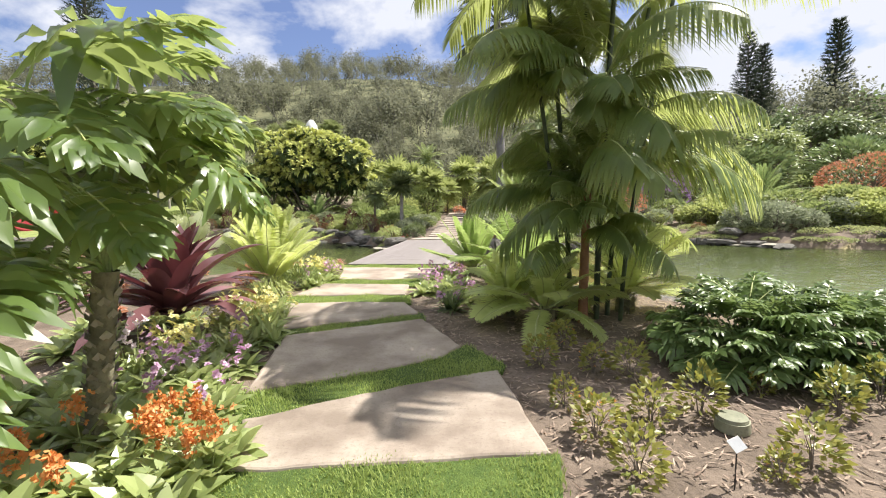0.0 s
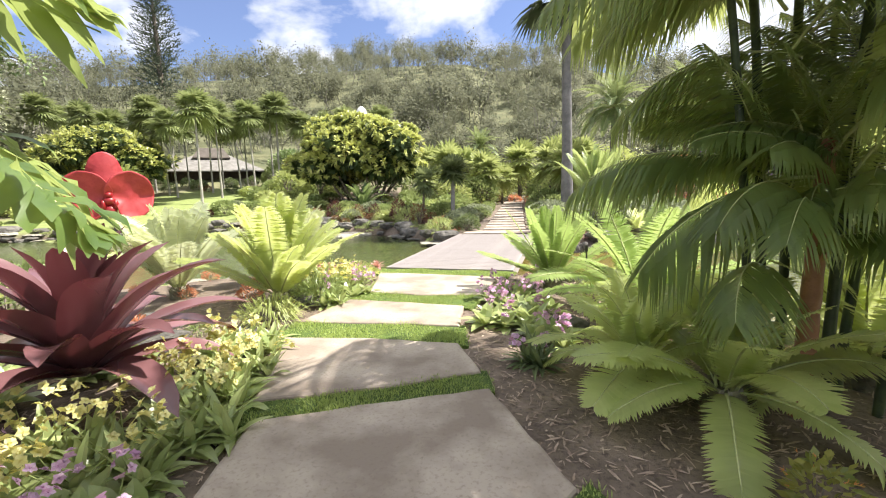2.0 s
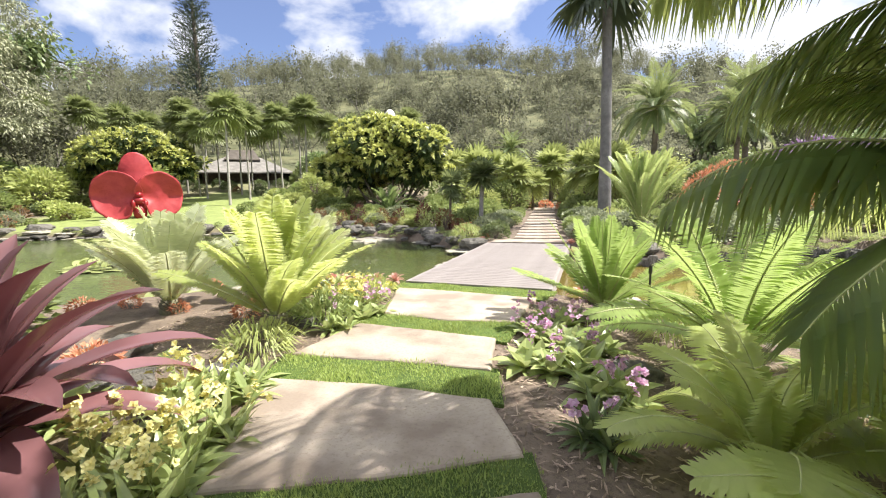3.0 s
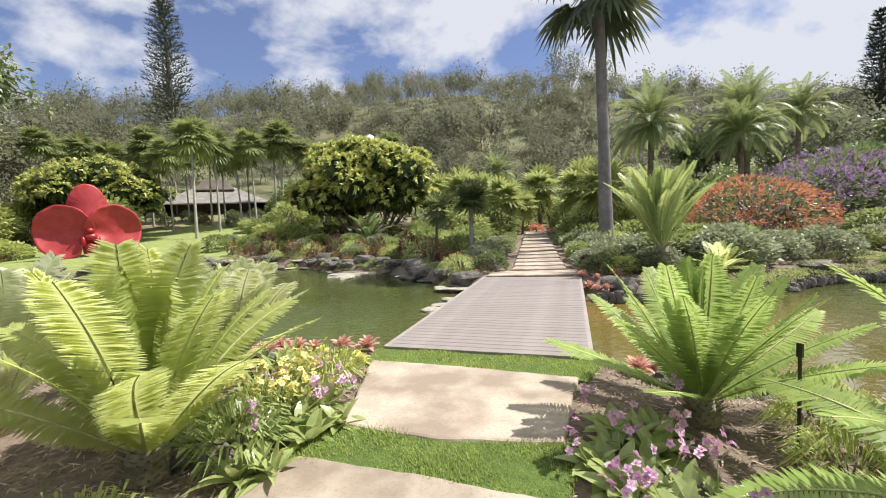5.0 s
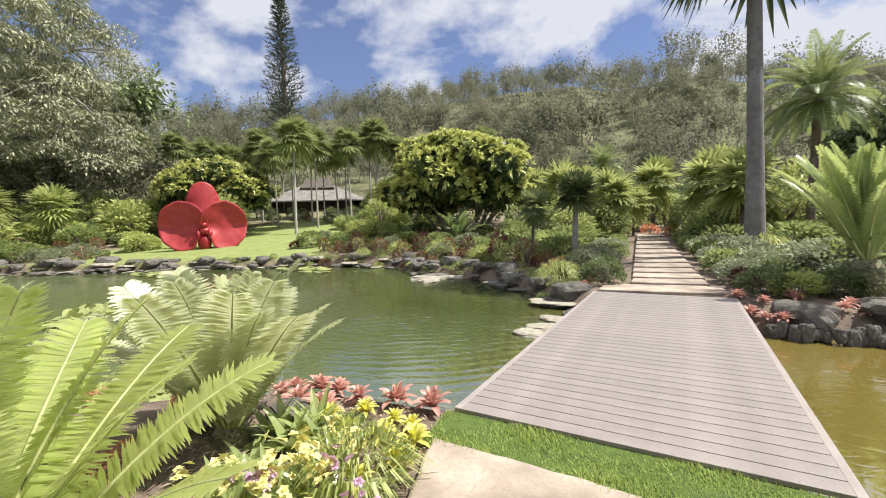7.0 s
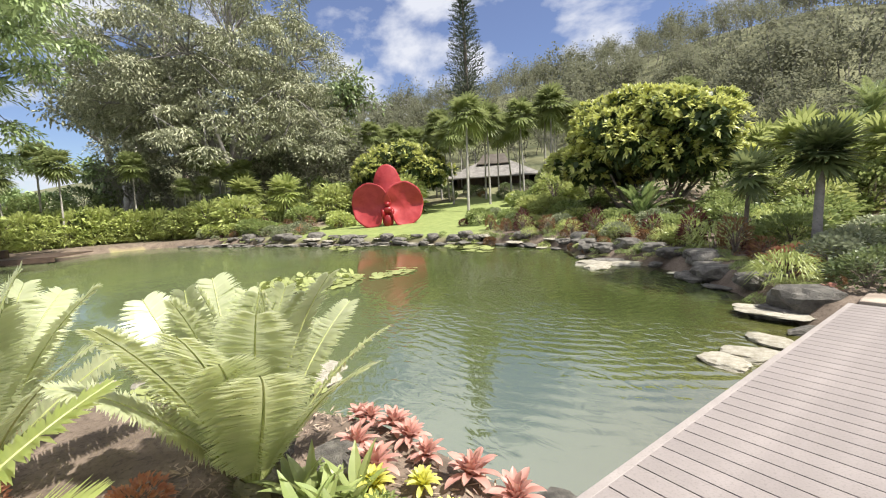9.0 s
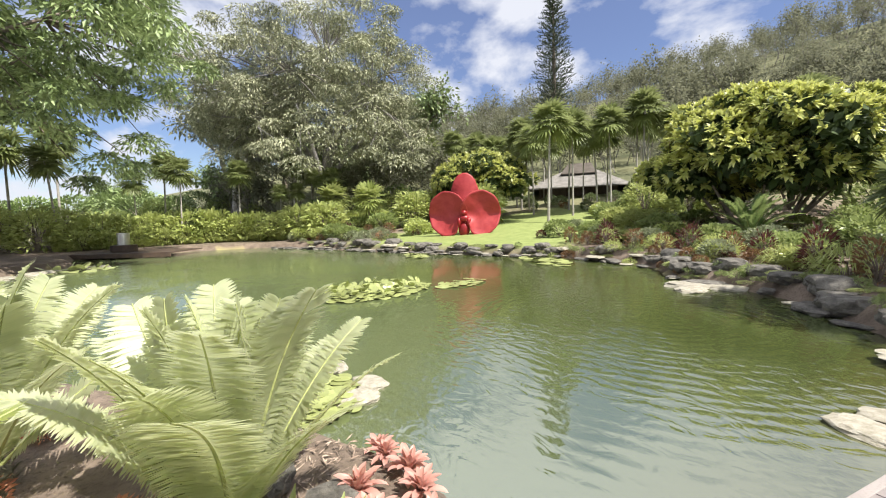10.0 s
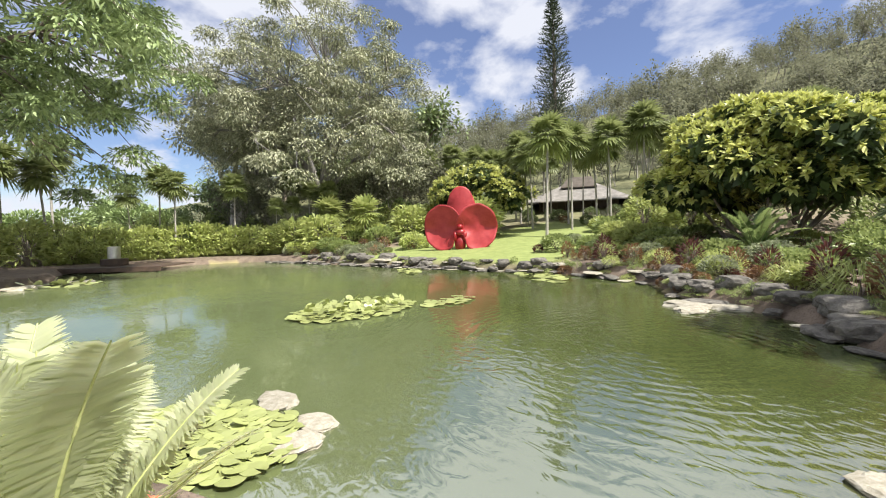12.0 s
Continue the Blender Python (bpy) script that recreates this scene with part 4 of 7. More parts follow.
def hill_woods():
    q = np.random.default_rng(11)
    protos = []
    for s in range(7):
        g, tips = Geo(), []
        recurse_limbs(g, (0, 0, -0.5), (0, 0, 1), 2.6, 0.075, 2, q, tips, 1, 0.55, 3, 0.25, 3)
        pts = np.array([p for p, _ in tips])
        per = (6, 14, 22, 28, 30, 32, 20)[s]
        if per:
            c = np.repeat(pts, per, 0)
            k = len(c)
            off = q.normal(0, 0.6, (k, 3))
            g.put(*flat_leaves(c + off, unit(q.normal(0, 1, (k, 3)) + UP * 0.2), unit(UP + unit(off) * 0.4 + q.normal(0, 0.25, (k, 3))), q.uniform(0.20, 0.42, k), 0.20, 0.1), 0)
        protos.append((np.concatenate(g.v), np.concatenate(g.f), np.concatenate(g.m)))
    g = Geo()
    k = 1750
    bearing = np.radians(q.uniform(-82, 62, k))
    dist = 48 + 108 * q.random(k) ** 0.8
    x, y = -1 + dist * np.sin(bearing), 5 + dist * np.cos(bearing)
    z = land(x, y)
    clear = (np.hypot(x + 33, y - 45) > 9)
    for i in range(k):
        if not clear[i]:
            continue
        bare = noise.noise(Vector((x[i] * 0.03, y[i] * 0.03, 2.0)))
        j = q.integers(0, 3) if bare > 0.05 else q.integers(2, 7)
        v, f, m = protos[j]
        a, s = q.uniform(0, 6.28), q.uniform(0.6, 1.35) * (1.0 + 0.5 * (q.random() > 0.9))
        rot = np.array(((math.cos(a), -math.sin(a), 0), (math.sin(a), math.cos(a), 0), (0, 0, 1.0)))
        g.v.append((v * s) @ rot.T + (x[i], y[i], z[i] - 0.2))
        g.f.append(f + g.n)
        g.m.append(m)
        g.n += len(v)
    solid("hill_woods", g.mesh("hill_woods", [M["hill_leaf"], M["hill_bark"]]), Matrix(), "dry grey-green scrub forest covering the hillside", "woods", kind="stuff")


hill_woods()


def pine_tree(x, y, h, label, seed, z=None):
    """A slender tiered conifer."""
    q = np.random.default_rng(seed)
    t = thing("pine_tree", at(x, y, land_at(x, y) if z is None else z), label, "tree")
    g = Geo().put(*tube([(0, 0, -1), (0.1, 0, h * 0.5), (0, 0, h)], [h * 0.016, h * 0.011, 0.03], 6))
    part("trunk", g.mesh("trunk", [M["bark"]], True), t)
    g = Geo()
    tiers = int(h * 1.5)
    for i in range(tiers):
        s = i / tiers
        zz = h * (0.12 + 0.88 * s)
        reach = h * 0.125 * (1 - s) ** 0.55 * q.uniform(0.75, 1.15) + 0.15
        for b in range(7):
            a = b * 0.9 + i * 1.1 + q.normal(0, 0.2)
            d = np.array((math.cos(a), math.sin(a), 0.28))
            p = np.linspace(0.1, 1, 7)[:, None] * d * reach + UP * zz
            g.put(*leaves(np.repeat(p, 3, 0), unit(d + q.normal(0, 0.5, (21, 3)) + UP * 0.35), unit(q.normal(0, 1, (21, 3)) + UP), 1.0 * (0.55 + 0.45 * (1 - s)), 0.42, 0.0, 1))
    part("crown", g.mesh("crown", [M["pine"]]), t)


def polar(bearing, d):
    return -1 + d * math.sin(radians(bearing)), 5 + d * math.cos(radians(bearing))


pine_tree(*polar(-42.4, 86), 29.5, "tall dark slender pine against the sky", 21)
pine_tree(*polar(34.9, 88), 19.0, "tall dark pine with open tiers of branches", 22)
pine_tree(*polar(42.3, 84), 19.0, "tall dark pine with open tiers of branches", 23)
pine_tree(*polar(36.2, 90), 17.0, "tall dark pine with open tiers of branches", 24)

# white egg sculpture, raised on an added plinth to fit the camera's view
bm = bmesh.new()
bmesh.ops.create_uvsphere(bm, u_segments=28, v_segments=18, radius=1)
for v in bm.verts:
    k = 1 - 0.22 * v.co.z
    v.co = Vector((v.co.x * 0.78 * k, v.co.y * 0.78 * k, v.co.z * 1.25))
ex, ey = polar(-19.7, 47)
egg = thing("egg_sculpture", at(ex, ey, land_at(ex, ey)), "large smooth white egg-shaped sculpture on an added plinth", "sculpture")
part("egg", bm_mesh("egg", bm, M["white"], True), egg, at(0, 0, 9.85 - land_at(ex, ey)))
part("plinth", box_mesh("plinth", (1.2, 1.2, 8.9 - land_at(ex, ey)), M["rock"], 0.05), egg, at(0, 0, (8.9 - land_at(ex, ey)) / 2 - 0.2))


# ---- big trees ----
def g_at(x, y, rz=0, s=1.0, dz=0.0):
    return at(x, y, land_at(x, y) + dz, rz, s)


def canopy_tree(name, m, crown, radii, trunk_r, mat, bark, label, seed, clusters, per, size, leaf, skirt=-0.7, flat=0.45, inner=0.3, hang=0.3):
    """A big old tree: heavy limbs that each end in flattened sprays of leaves."""
    q = np.random.default_rng(seed)
    t = thing(name, m, label, "tree")
    crown, radii = np.array(crown, float), np.array(radii, float)
    fork = np.array((crown[0] * 0.25, crown[1] * 0.25, max(1.5, crown[2] - radii[2] * 0.75)))
    g = Geo().put(*tube([(0, 0, -0.6), fork * 0.4 + q.normal(0, 0.15, 3), fork], [trunk_r * 1.5, trunk_r, trunk_r * 0.85], 10))
    limbs = []
    for i in range(11):
        z = 0.9 - 1.25 * (i + 0.5) / 11
        d = np.array((math.cos(i * 2.4) * math.sqrt(1 - z * z), math.sin(i * 2.4) * math.sqrt(1 - z * z), z))
        end = crown + d * radii * q.uniform(0.5, 0.72)
        mid = fork * 0.5 + end * 0.5 + q.normal(0, 0.06, 3) * radii + UP * 0.08 * radii[2]
        pts = [fork, fork * 0.6 + mid * 0.4, mid, mid * 0.5 + end * 0.5 + q.normal(0, 0.03, 3) * radii, end]
        g.put(*tube(pts, trunk_r * np.array((0.6, 0.5, 0.38, 0.26, 0.14)), 7))
        limbs += [mid, pts[3], end]
    limbs = np.array(limbs)
    centres = []
    for i in range(clusters):
        z = 1.0 - (1.0 - skirt) * (i + 0.5) / clusters
        d = np.array((math.cos(i * 2.39996) * math.sqrt(1 - z * z), math.sin(i * 2.39996) * math.sqrt(1 - z * z), z))
        lump = 1 + 0.42 * noise.noise(Vector(d * 1.9) + Vector((seed, 0, 0))) + 0.22 * noise.noise(Vector(d * 4.5) + Vector((0, seed, 0)))
        reach = q.uniform(0.3, 0.7) if q.random() < inner else q.uniform(0.82, 1.0) * lump
        c = crown + d * radii * reach
        centres.append(c)
        near = limbs[np.argmin(np.linalg.norm(limbs - c, axis=1))]
        bend = near * 0.45 + c * 0.55 + q.normal(0, 0.25, 3) * size + UP * 0.25 * size
        g.put(*tube([near, bend, c], [trunk_r * 0.13, trunk_r * 0.09, trunk_r * 0.03], 4))
    part("trunk", g.mesh("trunk", [bark], True), t)
    c = np.repeat(np.array(centres), per, 0)
    k = len(c)
    big = np.repeat(q.uniform(0.7, 1.25, clusters), per)[:, None]
    rad = q.random((k, 1)) ** 0.55
    out = unit(q.normal(0, 1, (k, 3)))
    off = out * rad * size * big * np.array((1, 1, flat)) - UP * hang * size * big * rad ** 2
    way = unit(out * np.array((1, 1, 0.4)) + q.normal(0, 0.45, (k, 3)) - UP * 0.3)
    g = Geo().put(*flat_leaves(c + off, way, unit(UP + out * 0.5 + q.normal(0, 0.35, (k, 3))), leaf[0] * q.uniform(0.7, 1.25, k), leaf[1] * q.uniform(0.7, 1.2, k), 0.2))
    part("crown", g.mesh("crown", [mat]), t)
    return t


dome_tree("mango_tree", g_at(-10.3, 30.4), (4.5, 4.0, 2.8), 0.45, M["mango"], M["mango_shaded"], "broad round tree with yellow-green leaf rosettes above the pond", 31, 4300, (0.34, 0.13), 9, 9)
dome_tree("round_tree", g_at(-31.8, 31.0), (4.6, 4.2, 2.3), 0.8, M["mango"], M["mango_shaded"], "low rounded yellow-green tree behind the red sculpture", 32, 1900, (0.36, 0.14), 8, 6)
canopy_tree("spreading_tree", g_at(-46.0, 21.4), (0, 0, 11.3), (11.0, 11.8, 9.8), 0.6, M["grey_leaf"], M["grey_trunk"], "huge spreading grey-green tree with pale limbs", 33, 330, 480, 1.6, (0.29, 0.105), -0.62, 0.42, 0.25, 0.35)
canopy_tree("overhanging_tree", g_at(-28.0, -3.2), (-0.5, 1.2, 11.2), (10.5, 11.6, 8.4), 0.5, M["tree_leaf"], M["bark"], "large dark green tree overhanging the pond", 34, 270, 400, 1.45, (0.32, 0.13), -0.75, 0.30, 0.28, 0.55)
tree("spreading_tree", g_at(-58, 14), 22, 0.6, M["grey_leaf"], M["pale_trunk"], "tall grey-green tree in the back row", 35, 2, 3, 3, 0.33, 1.9, 90, (0.55, 0.26), 0.85, 0.10)
tree("spreading_tree", g_at(-60, 38), 16, 0.5, M["tree_leaf"], M["bark"], "dense green tree in the back row", 36, 2, 3, 3, 0.33, 2.2, 50, (0.75, 0.36), 0.85, 0.10)
tree("umbrella_tree", g_at(21.5, 29), 8, 0.25, M["shrub"], M["bark"], "flat-topped green tree across the pond", 37, 2, 3, 3, 0.26, 1.0, 44, (0.34, 0.15), 1.0, 0.02, squash=0.45)
tree("umbrella_tree", g_at(28, 33), 9, 0.25, M["shrub_dark"], M["bark"], "flat-topped dark green tree across the pond", 38, 2, 3, 3, 0.26, 1.2, 44, (0.38, 0.17), 1.0, 0.02, squash=0.45)
for i, (b, d, h) in enumerate(((-84, 66, 9), (-92, 72, 7), (-76, 70, 11), (-70, 64, 10), (-110, 60, 10), (-66, 72, 10), (24, 60, 9), (31, 66, 10), (38, 58, 9), (46, 60, 10), (52, 55, 10), (18, 62, 8))):
    tree("back_tree", g_at(*polar(b, d)), h, 0.3, M["tree_leaf"], M["bark"], "rounded dark green tree in the distance", 60 + i, 2, 3, 3, 0.28, 1.5, 34, (0.6, 0.3), 0.85, 0.1, group="distant trees")


# ---- fan palms ----
# darkened leaf colour holds the silhouette shade of the tall palm's crown
M["palm_dark"] = leaf_mat("dark_fan_palm", (0.022, 0.045, 0.022), (0.065, 0.10, 0.045), (0.16, 0.22, 0.06), 0.45, 0.2, 2.0)

def fan_palm(name, m, h, lean, leaf_count, size, mat, trunk_mat, label, seed, radius=0.09, group="", hang=0.35, petiole=0.7):
    q = np.random.default_rng(seed)
    t = thing(name, m, label, "palm", group)
    top = np.array((lean, lean * 0.4, h))
    g = Geo().put(*tube([(0, 0, -0.3), (lean * 0.2, 0, h * 0.35), (lean * 0.6, lean * 0.2, h * 0.7), top], [radius * 1.35, radius, radius * 0.9, radius * 0.8], 8))
    part("trunk", g.mesh("trunk", [trunk_mat], True), t)
    g = Geo()
    for i in range(leaf_count):
        u = (i + 0.5) / leaf_count
        a = i * 2.39996
        el = radians(84 - 145 * u + q.normal(0, 12))
        way = np.array((math.cos(a) * math.cos(el), math.sin(a) * math.cos(el), math.sin(el)))
        fan_geo(g, top, way, size * q.uniform(0.85, 1.1), 17, hang, q, 0, petiole * q.uniform(0.8, 1.1))
    part("crown", g.mesh("crown", [mat]), t)
    return t


grove = fan_palm("fan_palm", g_at(-26.5, 36.5), 6.3, 0.15, 34, 1.05, M["palm_far"], M["pale_trunk"], "slim fan palm with a pale straight trunk", 41, 0.07, "palm grove by the house")
grove2 = fan_palm("fan_palm", g_at(-24.2, 37.2), 5.9, -0.3, 32, 1.05, M["palm_far"], M["pale_trunk"], "slim fan palm with a pale straight trunk", 42, 0.07, "palm grove by the house")
qq = random.Random(5)
for x, y, s in ((-22.6, 30.2, 1.08), (-45.7, 34, 1.0), (-41.6, 35, 1.0), (-38.6, 36, 0.95), (-35.7, 35.5, 1.0), (-33.6, 37, 1.0), (-31.8, 36, 1.05), (-30.9, 39, 1.0), (-29.1, 34.5, 1.05),
                (-28.0, 40, 0.95), (-25.4, 40, 1.0), (-22.0, 36.0, 1.0), (-22.7, 40, 1.0), (-21.1, 38.4, 1.05), (-19.2, 40, 1.05), (-17.5, 41, 1.0), (-27.2, 33.2, 0.9), (-23.4, 33.5, 0.95),
                (-40, 40, 1.1), (-35, 42, 1.1), (-44, 38, 1.0), (-15.5, 42, 1.0), (-13, 43, 1.0), (-20.5, 44, 1.1), (-25, 45, 1.1)):
    copy_thing(qq.choice((grove, grove2)), g_at(x, y, qq.uniform(0, 360), s * qq.uniform(0.86, 1.14)))

M["palm_small"] = leaf_mat("small_fan_palm_green", (0.040, 0.080, 0.026), (0.13, 0.19, 0.055), (0.30, 0.40, 0.08), 0.45, 0.25, 2.0)
small = fan_palm("small_fan_palm", g_at(-4.4, 22.4), 1.9, 0.1, 20, 0.6, M["palm_small"], M["bark"], "small fan palm with a brown trunk by the pond", 43, 0.06, hang=0.2, petiole=0.32)
fan_palm("small_fan_palm", g_at(-2.75, 21.0), 2.25, 0.05, 40, 0.68, M["palm_small"], M["grey_trunk"], "bushy dark fan palm beside the stone steps", 44, 0.09, hang=0.15, petiole=0.28)
M["palm_lime"] = leaf_mat("lime_fan_palm", (0.13, 0.20, 0.035), (0.33, 0.40, 0.09), (0.48, 0.60, 0.09), 0.45, 0.35, 2.0)
bright = fan_palm("small_fan_palm", g_at(-0.9, 33.5), 1.9, 0.1, 26, 0.85, M["palm_lime"], M["bark"], "small bright green fan palm on the slope", 47, 0.07, hang=0.25, petiole=0.5)
for x, y, s in ((2.2, 30, 1.0), (3.4, 33, 1.1), (-3.2, 33, 1.0), (0.4, 39, 1.2), (-5, 36, 1.2), (5.5, 37, 1.1), (-7, 39, 1.1), (2.8, 26.5, 0.9), (-1.8, 30.5, 0.9), (-35, 22, 1.0), (-38, 20, 1.1)):
    copy_thing(bright, g_at(x, y, qq.uniform(0, 360), s * 1.4))
for i in range(16):
    x, y = -47 + qq.uniform(0, 11), qq.uniform(3, 21)
    if shore_distance(np.array([x]), np.array([y]))[0] > 2.5:
        copy_thing(qq.choice((small, grove)), g_at(x, y, qq.uniform(0, 360), qq.uniform(0.55, 1.0)))

for x, y, s in ((-40.8, 1.2, 1.05), (-42.5, -1.6, 1.2), (-38.5, -2.6, 0.9), (-44.0, 0.8, 1.25), (-41.0, -5.0, 1.1), (-46.0, -3.5, 1.3)):
    copy_thing(qq.choice((grove, grove2)), g_at(x, y, qq.uniform(0, 360), s))

# tall palm by the steps
fan_palm("tall_palm", g_at(2.35, 22.6), 10.1, -0.15, 26, 1.5, M["palm_dark"], M["dark_trunk"], "tall palm with a straight grey trunk and drooping fans", 45, 0.22, hang=0.6, petiole=1.5)


def feather_palm(name, m, h, lean, count, length, mat, label, seed, radius=0.2, leaf_len=0.5, leaf_w=0.05, start=60, group="", trunk="bark"):
    q = random.Random(seed)
    t = thing(name, m, label, "palm", group)
    g = Geo().put(*tube([(0, 0, -0.3), (lean * 0.3, 0, h * 0.4), (lean * 0.7, 0, h * 0.75), (lean, 0, h)], [radius * 1.2, radius, radius, radius * 1.1], 9))
    part("trunk", g.mesh("trunk", [M[trunk]], True), t)
    kinds = [frond_mesh("frond", length, leaf_len, 44, el, el - b, mat, leaf_w, 0.35, 0.6, 0.25, 0.02, 0.12, 2, 0.6, tw, None, seed + j) for j, (el, b, tw) in enumerate(((start + 20, 50, 5), (start, 75, -8), (start - 25, 85, 8), (start - 50, 80, -6), (start - 75, 50, 4)))]
    for i in range(count):
        u = (i + 0.5) / count
        frond_part(kinds[min(4, int(u * 5))], t, pose(lean, 0, h - 0.05, 0, 0, i * 137.5) @ Matrix.Scale(q.uniform(0.85, 1.1), 4))
    return t


date = feather_palm("date_palm", g_at(5.3, 27.8), 5.4, 0.2, 50, 2.5, M["date"], "date palm with a stout trunk and arching fronds", 46, 0.14)
copy_thing(date, g_at(8.4, 25.6, 70, 0.78))
copy_thing(date, g_at(9.6, 27.5, 150, 0.95))
copy_thing(date, g_at(-2.6, 38, 200, 0.8))
copy_thing(date, g_at(18.5, 40, 260, 1.1))

# ---- house ----


M["roof_dark"] = solid_mat("brown_shingles", (0.085, 0.070, 0.058), (0.16, 0.135, 0.115), 1.5, 0.85, 0.6, 0.05, 9.0)


def build_house():
    hx, hy = -33.6, 46.0
    z = 3.0
    h = thing("house", at(hx, hy, z - 0.7, 36) @ Matrix.Scale(0.8, 4), "open-sided pavilion with a grey hipped roof over a dark shade box", "house")
    part("floor_slab", box_mesh("floor_slab", (10.5, 7.5, 2.4), M["rock"], 0.03), h, at(0, 0, -1.0))
    # dark box stands in for the shade under the roof
    bm = bmesh.new()
    box_bm(bm, -4.7, 4.7, -2.9, 3.0, 0.2, 2.7)
    part("wall", bm_mesh("wall", bm, M["dark_wood"]), h)
    post = box_mesh("post", (0.2, 0.2, 2.5), M["dark_wood"], 0.02)
    for x in (-4.8, -1.6, 1.6, 4.8):
        for y in (-3.2, 3.2):
            part("post", post, h, at(x, y, 1.4))

    def hip(wx, wy, z0, rx, z1, thick):
        bm = bmesh.new()
        lo = [bm.verts.new(p) for p in ((-wx, -wy, z0), (wx, -wy, z0), (wx, wy, z0), (-wx, wy, z0))]
        a, b = bm.verts.new((-rx, 0, z1)), bm.verts.new((rx, 0, z1))
        for f in ((lo[0], lo[1], b, a), (lo[1], lo[2], b), (lo[2], lo[3], a, b), (lo[3], lo[0], a)):
            bm.faces.new(f)
        bmesh.ops.recalc_face_normals(bm, faces=bm.faces[:])
        r = bmesh.ops.extrude_face_region(bm, geom=bm.faces[:])
        bmesh.ops.translate(bm, vec=(0, 0, -thick), verts=[v for v in r["geom"] if isinstance(v, bmesh.types.BMVert)])
        bmesh.ops.recalc_face_normals(bm, faces=bm.faces[:])
        return bm
    part("lower_roof", bm_mesh("lower_roof", hip(6.6, 5.0, 2.5, 2.2, 4.9, 0.15), M["roof"]), h, None, "grey weathered shingle roof")
    part("upper_roof", bm_mesh("upper_roof", hip(2.3, 1.7, 4.45, 1.5, 5.9, 0.12), M["roof_dark"]), h, None, "dark brown upper roof")


build_house()

# ---- red flower sculpture ----


def petal_mesh(name, outline, cup, mat, thick=0.05, ridges=15):
    """A cupped petal from an outline of (angle, radius) rule, with thickness."""
    g, n, k = Geo(), 40, 12
    v = []
    for i in range(k + 1):
        for j in range(n):
            a = 2 * math.pi * j / n
            rr = outline(a) * i / k
            x, y = rr * math.cos(a), rr * math.sin(a)
            s = i / k
            v.append((x, cup(x, y, s) + 0.022 * math.sin(ridges * a) * s * s + 0.05 * noise.noise(Vector((x * 1.3, y * 1.3, ridges))), y))
    f = [(i * n + j, i * n + (j + 1) % n, (i + 1) * n + (j + 1) % n, (i + 1) * n + j) for i in range(k) for j in range(n)]
    me = g.put(v, f).mesh(name, [mat], True)
    bm = bmesh.new()
    bm.from_mesh(me)
    bmesh.ops.remove_doubles(bm, verts=bm.verts[:], dist=1e-5)
    bmesh.ops.recalc_face_normals(bm, faces=bm.faces[:])
    bmesh.ops.solidify(bm, geom=bm.faces[:], thickness=thick)
    bpy.data.meshes.remove(me)
    return bm_mesh(name, bm, mat, True)


def build_orchid():
    x, y = -24.0, 24.2
    o = thing("flower_sculpture", at(x, y, 0.30, 50), "giant glossy red orchid sculpture standing on the lawn", "sculpture")

    def wing(a):
        # nearly round, taller than wide, cut away low down on the inner side
        d = (a - 1.25 * math.pi + math.pi) % (2 * math.pi) - math.pi
        return 1.0 / math.hypot(math.cos(a) / 1.30, math.sin(a) / 1.46) * (1 + 0.012 * math.sin(9 * a)) * (1 - 0.30 * math.exp(-(d / 0.42) ** 2))

    for sg in (1, -1):
        me = petal_mesh("side_petal", wing, lambda px, py, s: -0.34 * s * s + 0.30 * math.exp(-((py - 0.1 * px) / 0.5) ** 2) * s + 0.10 * px, M["red"])
        part("side_petal", me, o, pose(sg * 1.02, -0.05 * sg, 1.46) @ Matrix.Diagonal((sg, 1, 1, 1)) @ pose(0, 0, 0, 0, 8, 4))
    tri = lambda a: 0.96 * (1 + 0.10 * math.sin(a) + 0.09 * math.sin(3 * a + math.pi) - 0.06 * math.cos(2 * a))
    part("top_sepal", petal_mesh("top_sepal", tri, lambda px, py, s: 0.34 + 0.34 * px * px + 0.10 * py, M["red"]), o, pose(0, 0.1, 2.90))
    bm = bmesh.new()
    for dx, dz, rx, rz in ((0, 1.16, 0.34, 0.24), (-0.30, 0.92, 0.16, 0.34), (0.30, 0.92, 0.16, 0.34), (0, 0.46, 0.36, 0.46), (0, 1.5, 0.22, 0.20)):
        r = bmesh.ops.create_icosphere(bm, subdivisions=3, radius=1)
        bmesh.ops.scale(bm, vec=(rx, 0.26, rz), verts=r["verts"])
        bmesh.ops.translate(bm, vec=(dx, -0.22, dz), verts=r["verts"])
    part("lip", bm_mesh("lip", bm, M["dark_red"], True), o, None, "darker folded lip in the middle")
    part("stand", box_mesh("stand", (0.5, 0.3, 1.2), M["dark_red"], 0.05), o, at(0, 0.45, 0.45))


build_orchid()


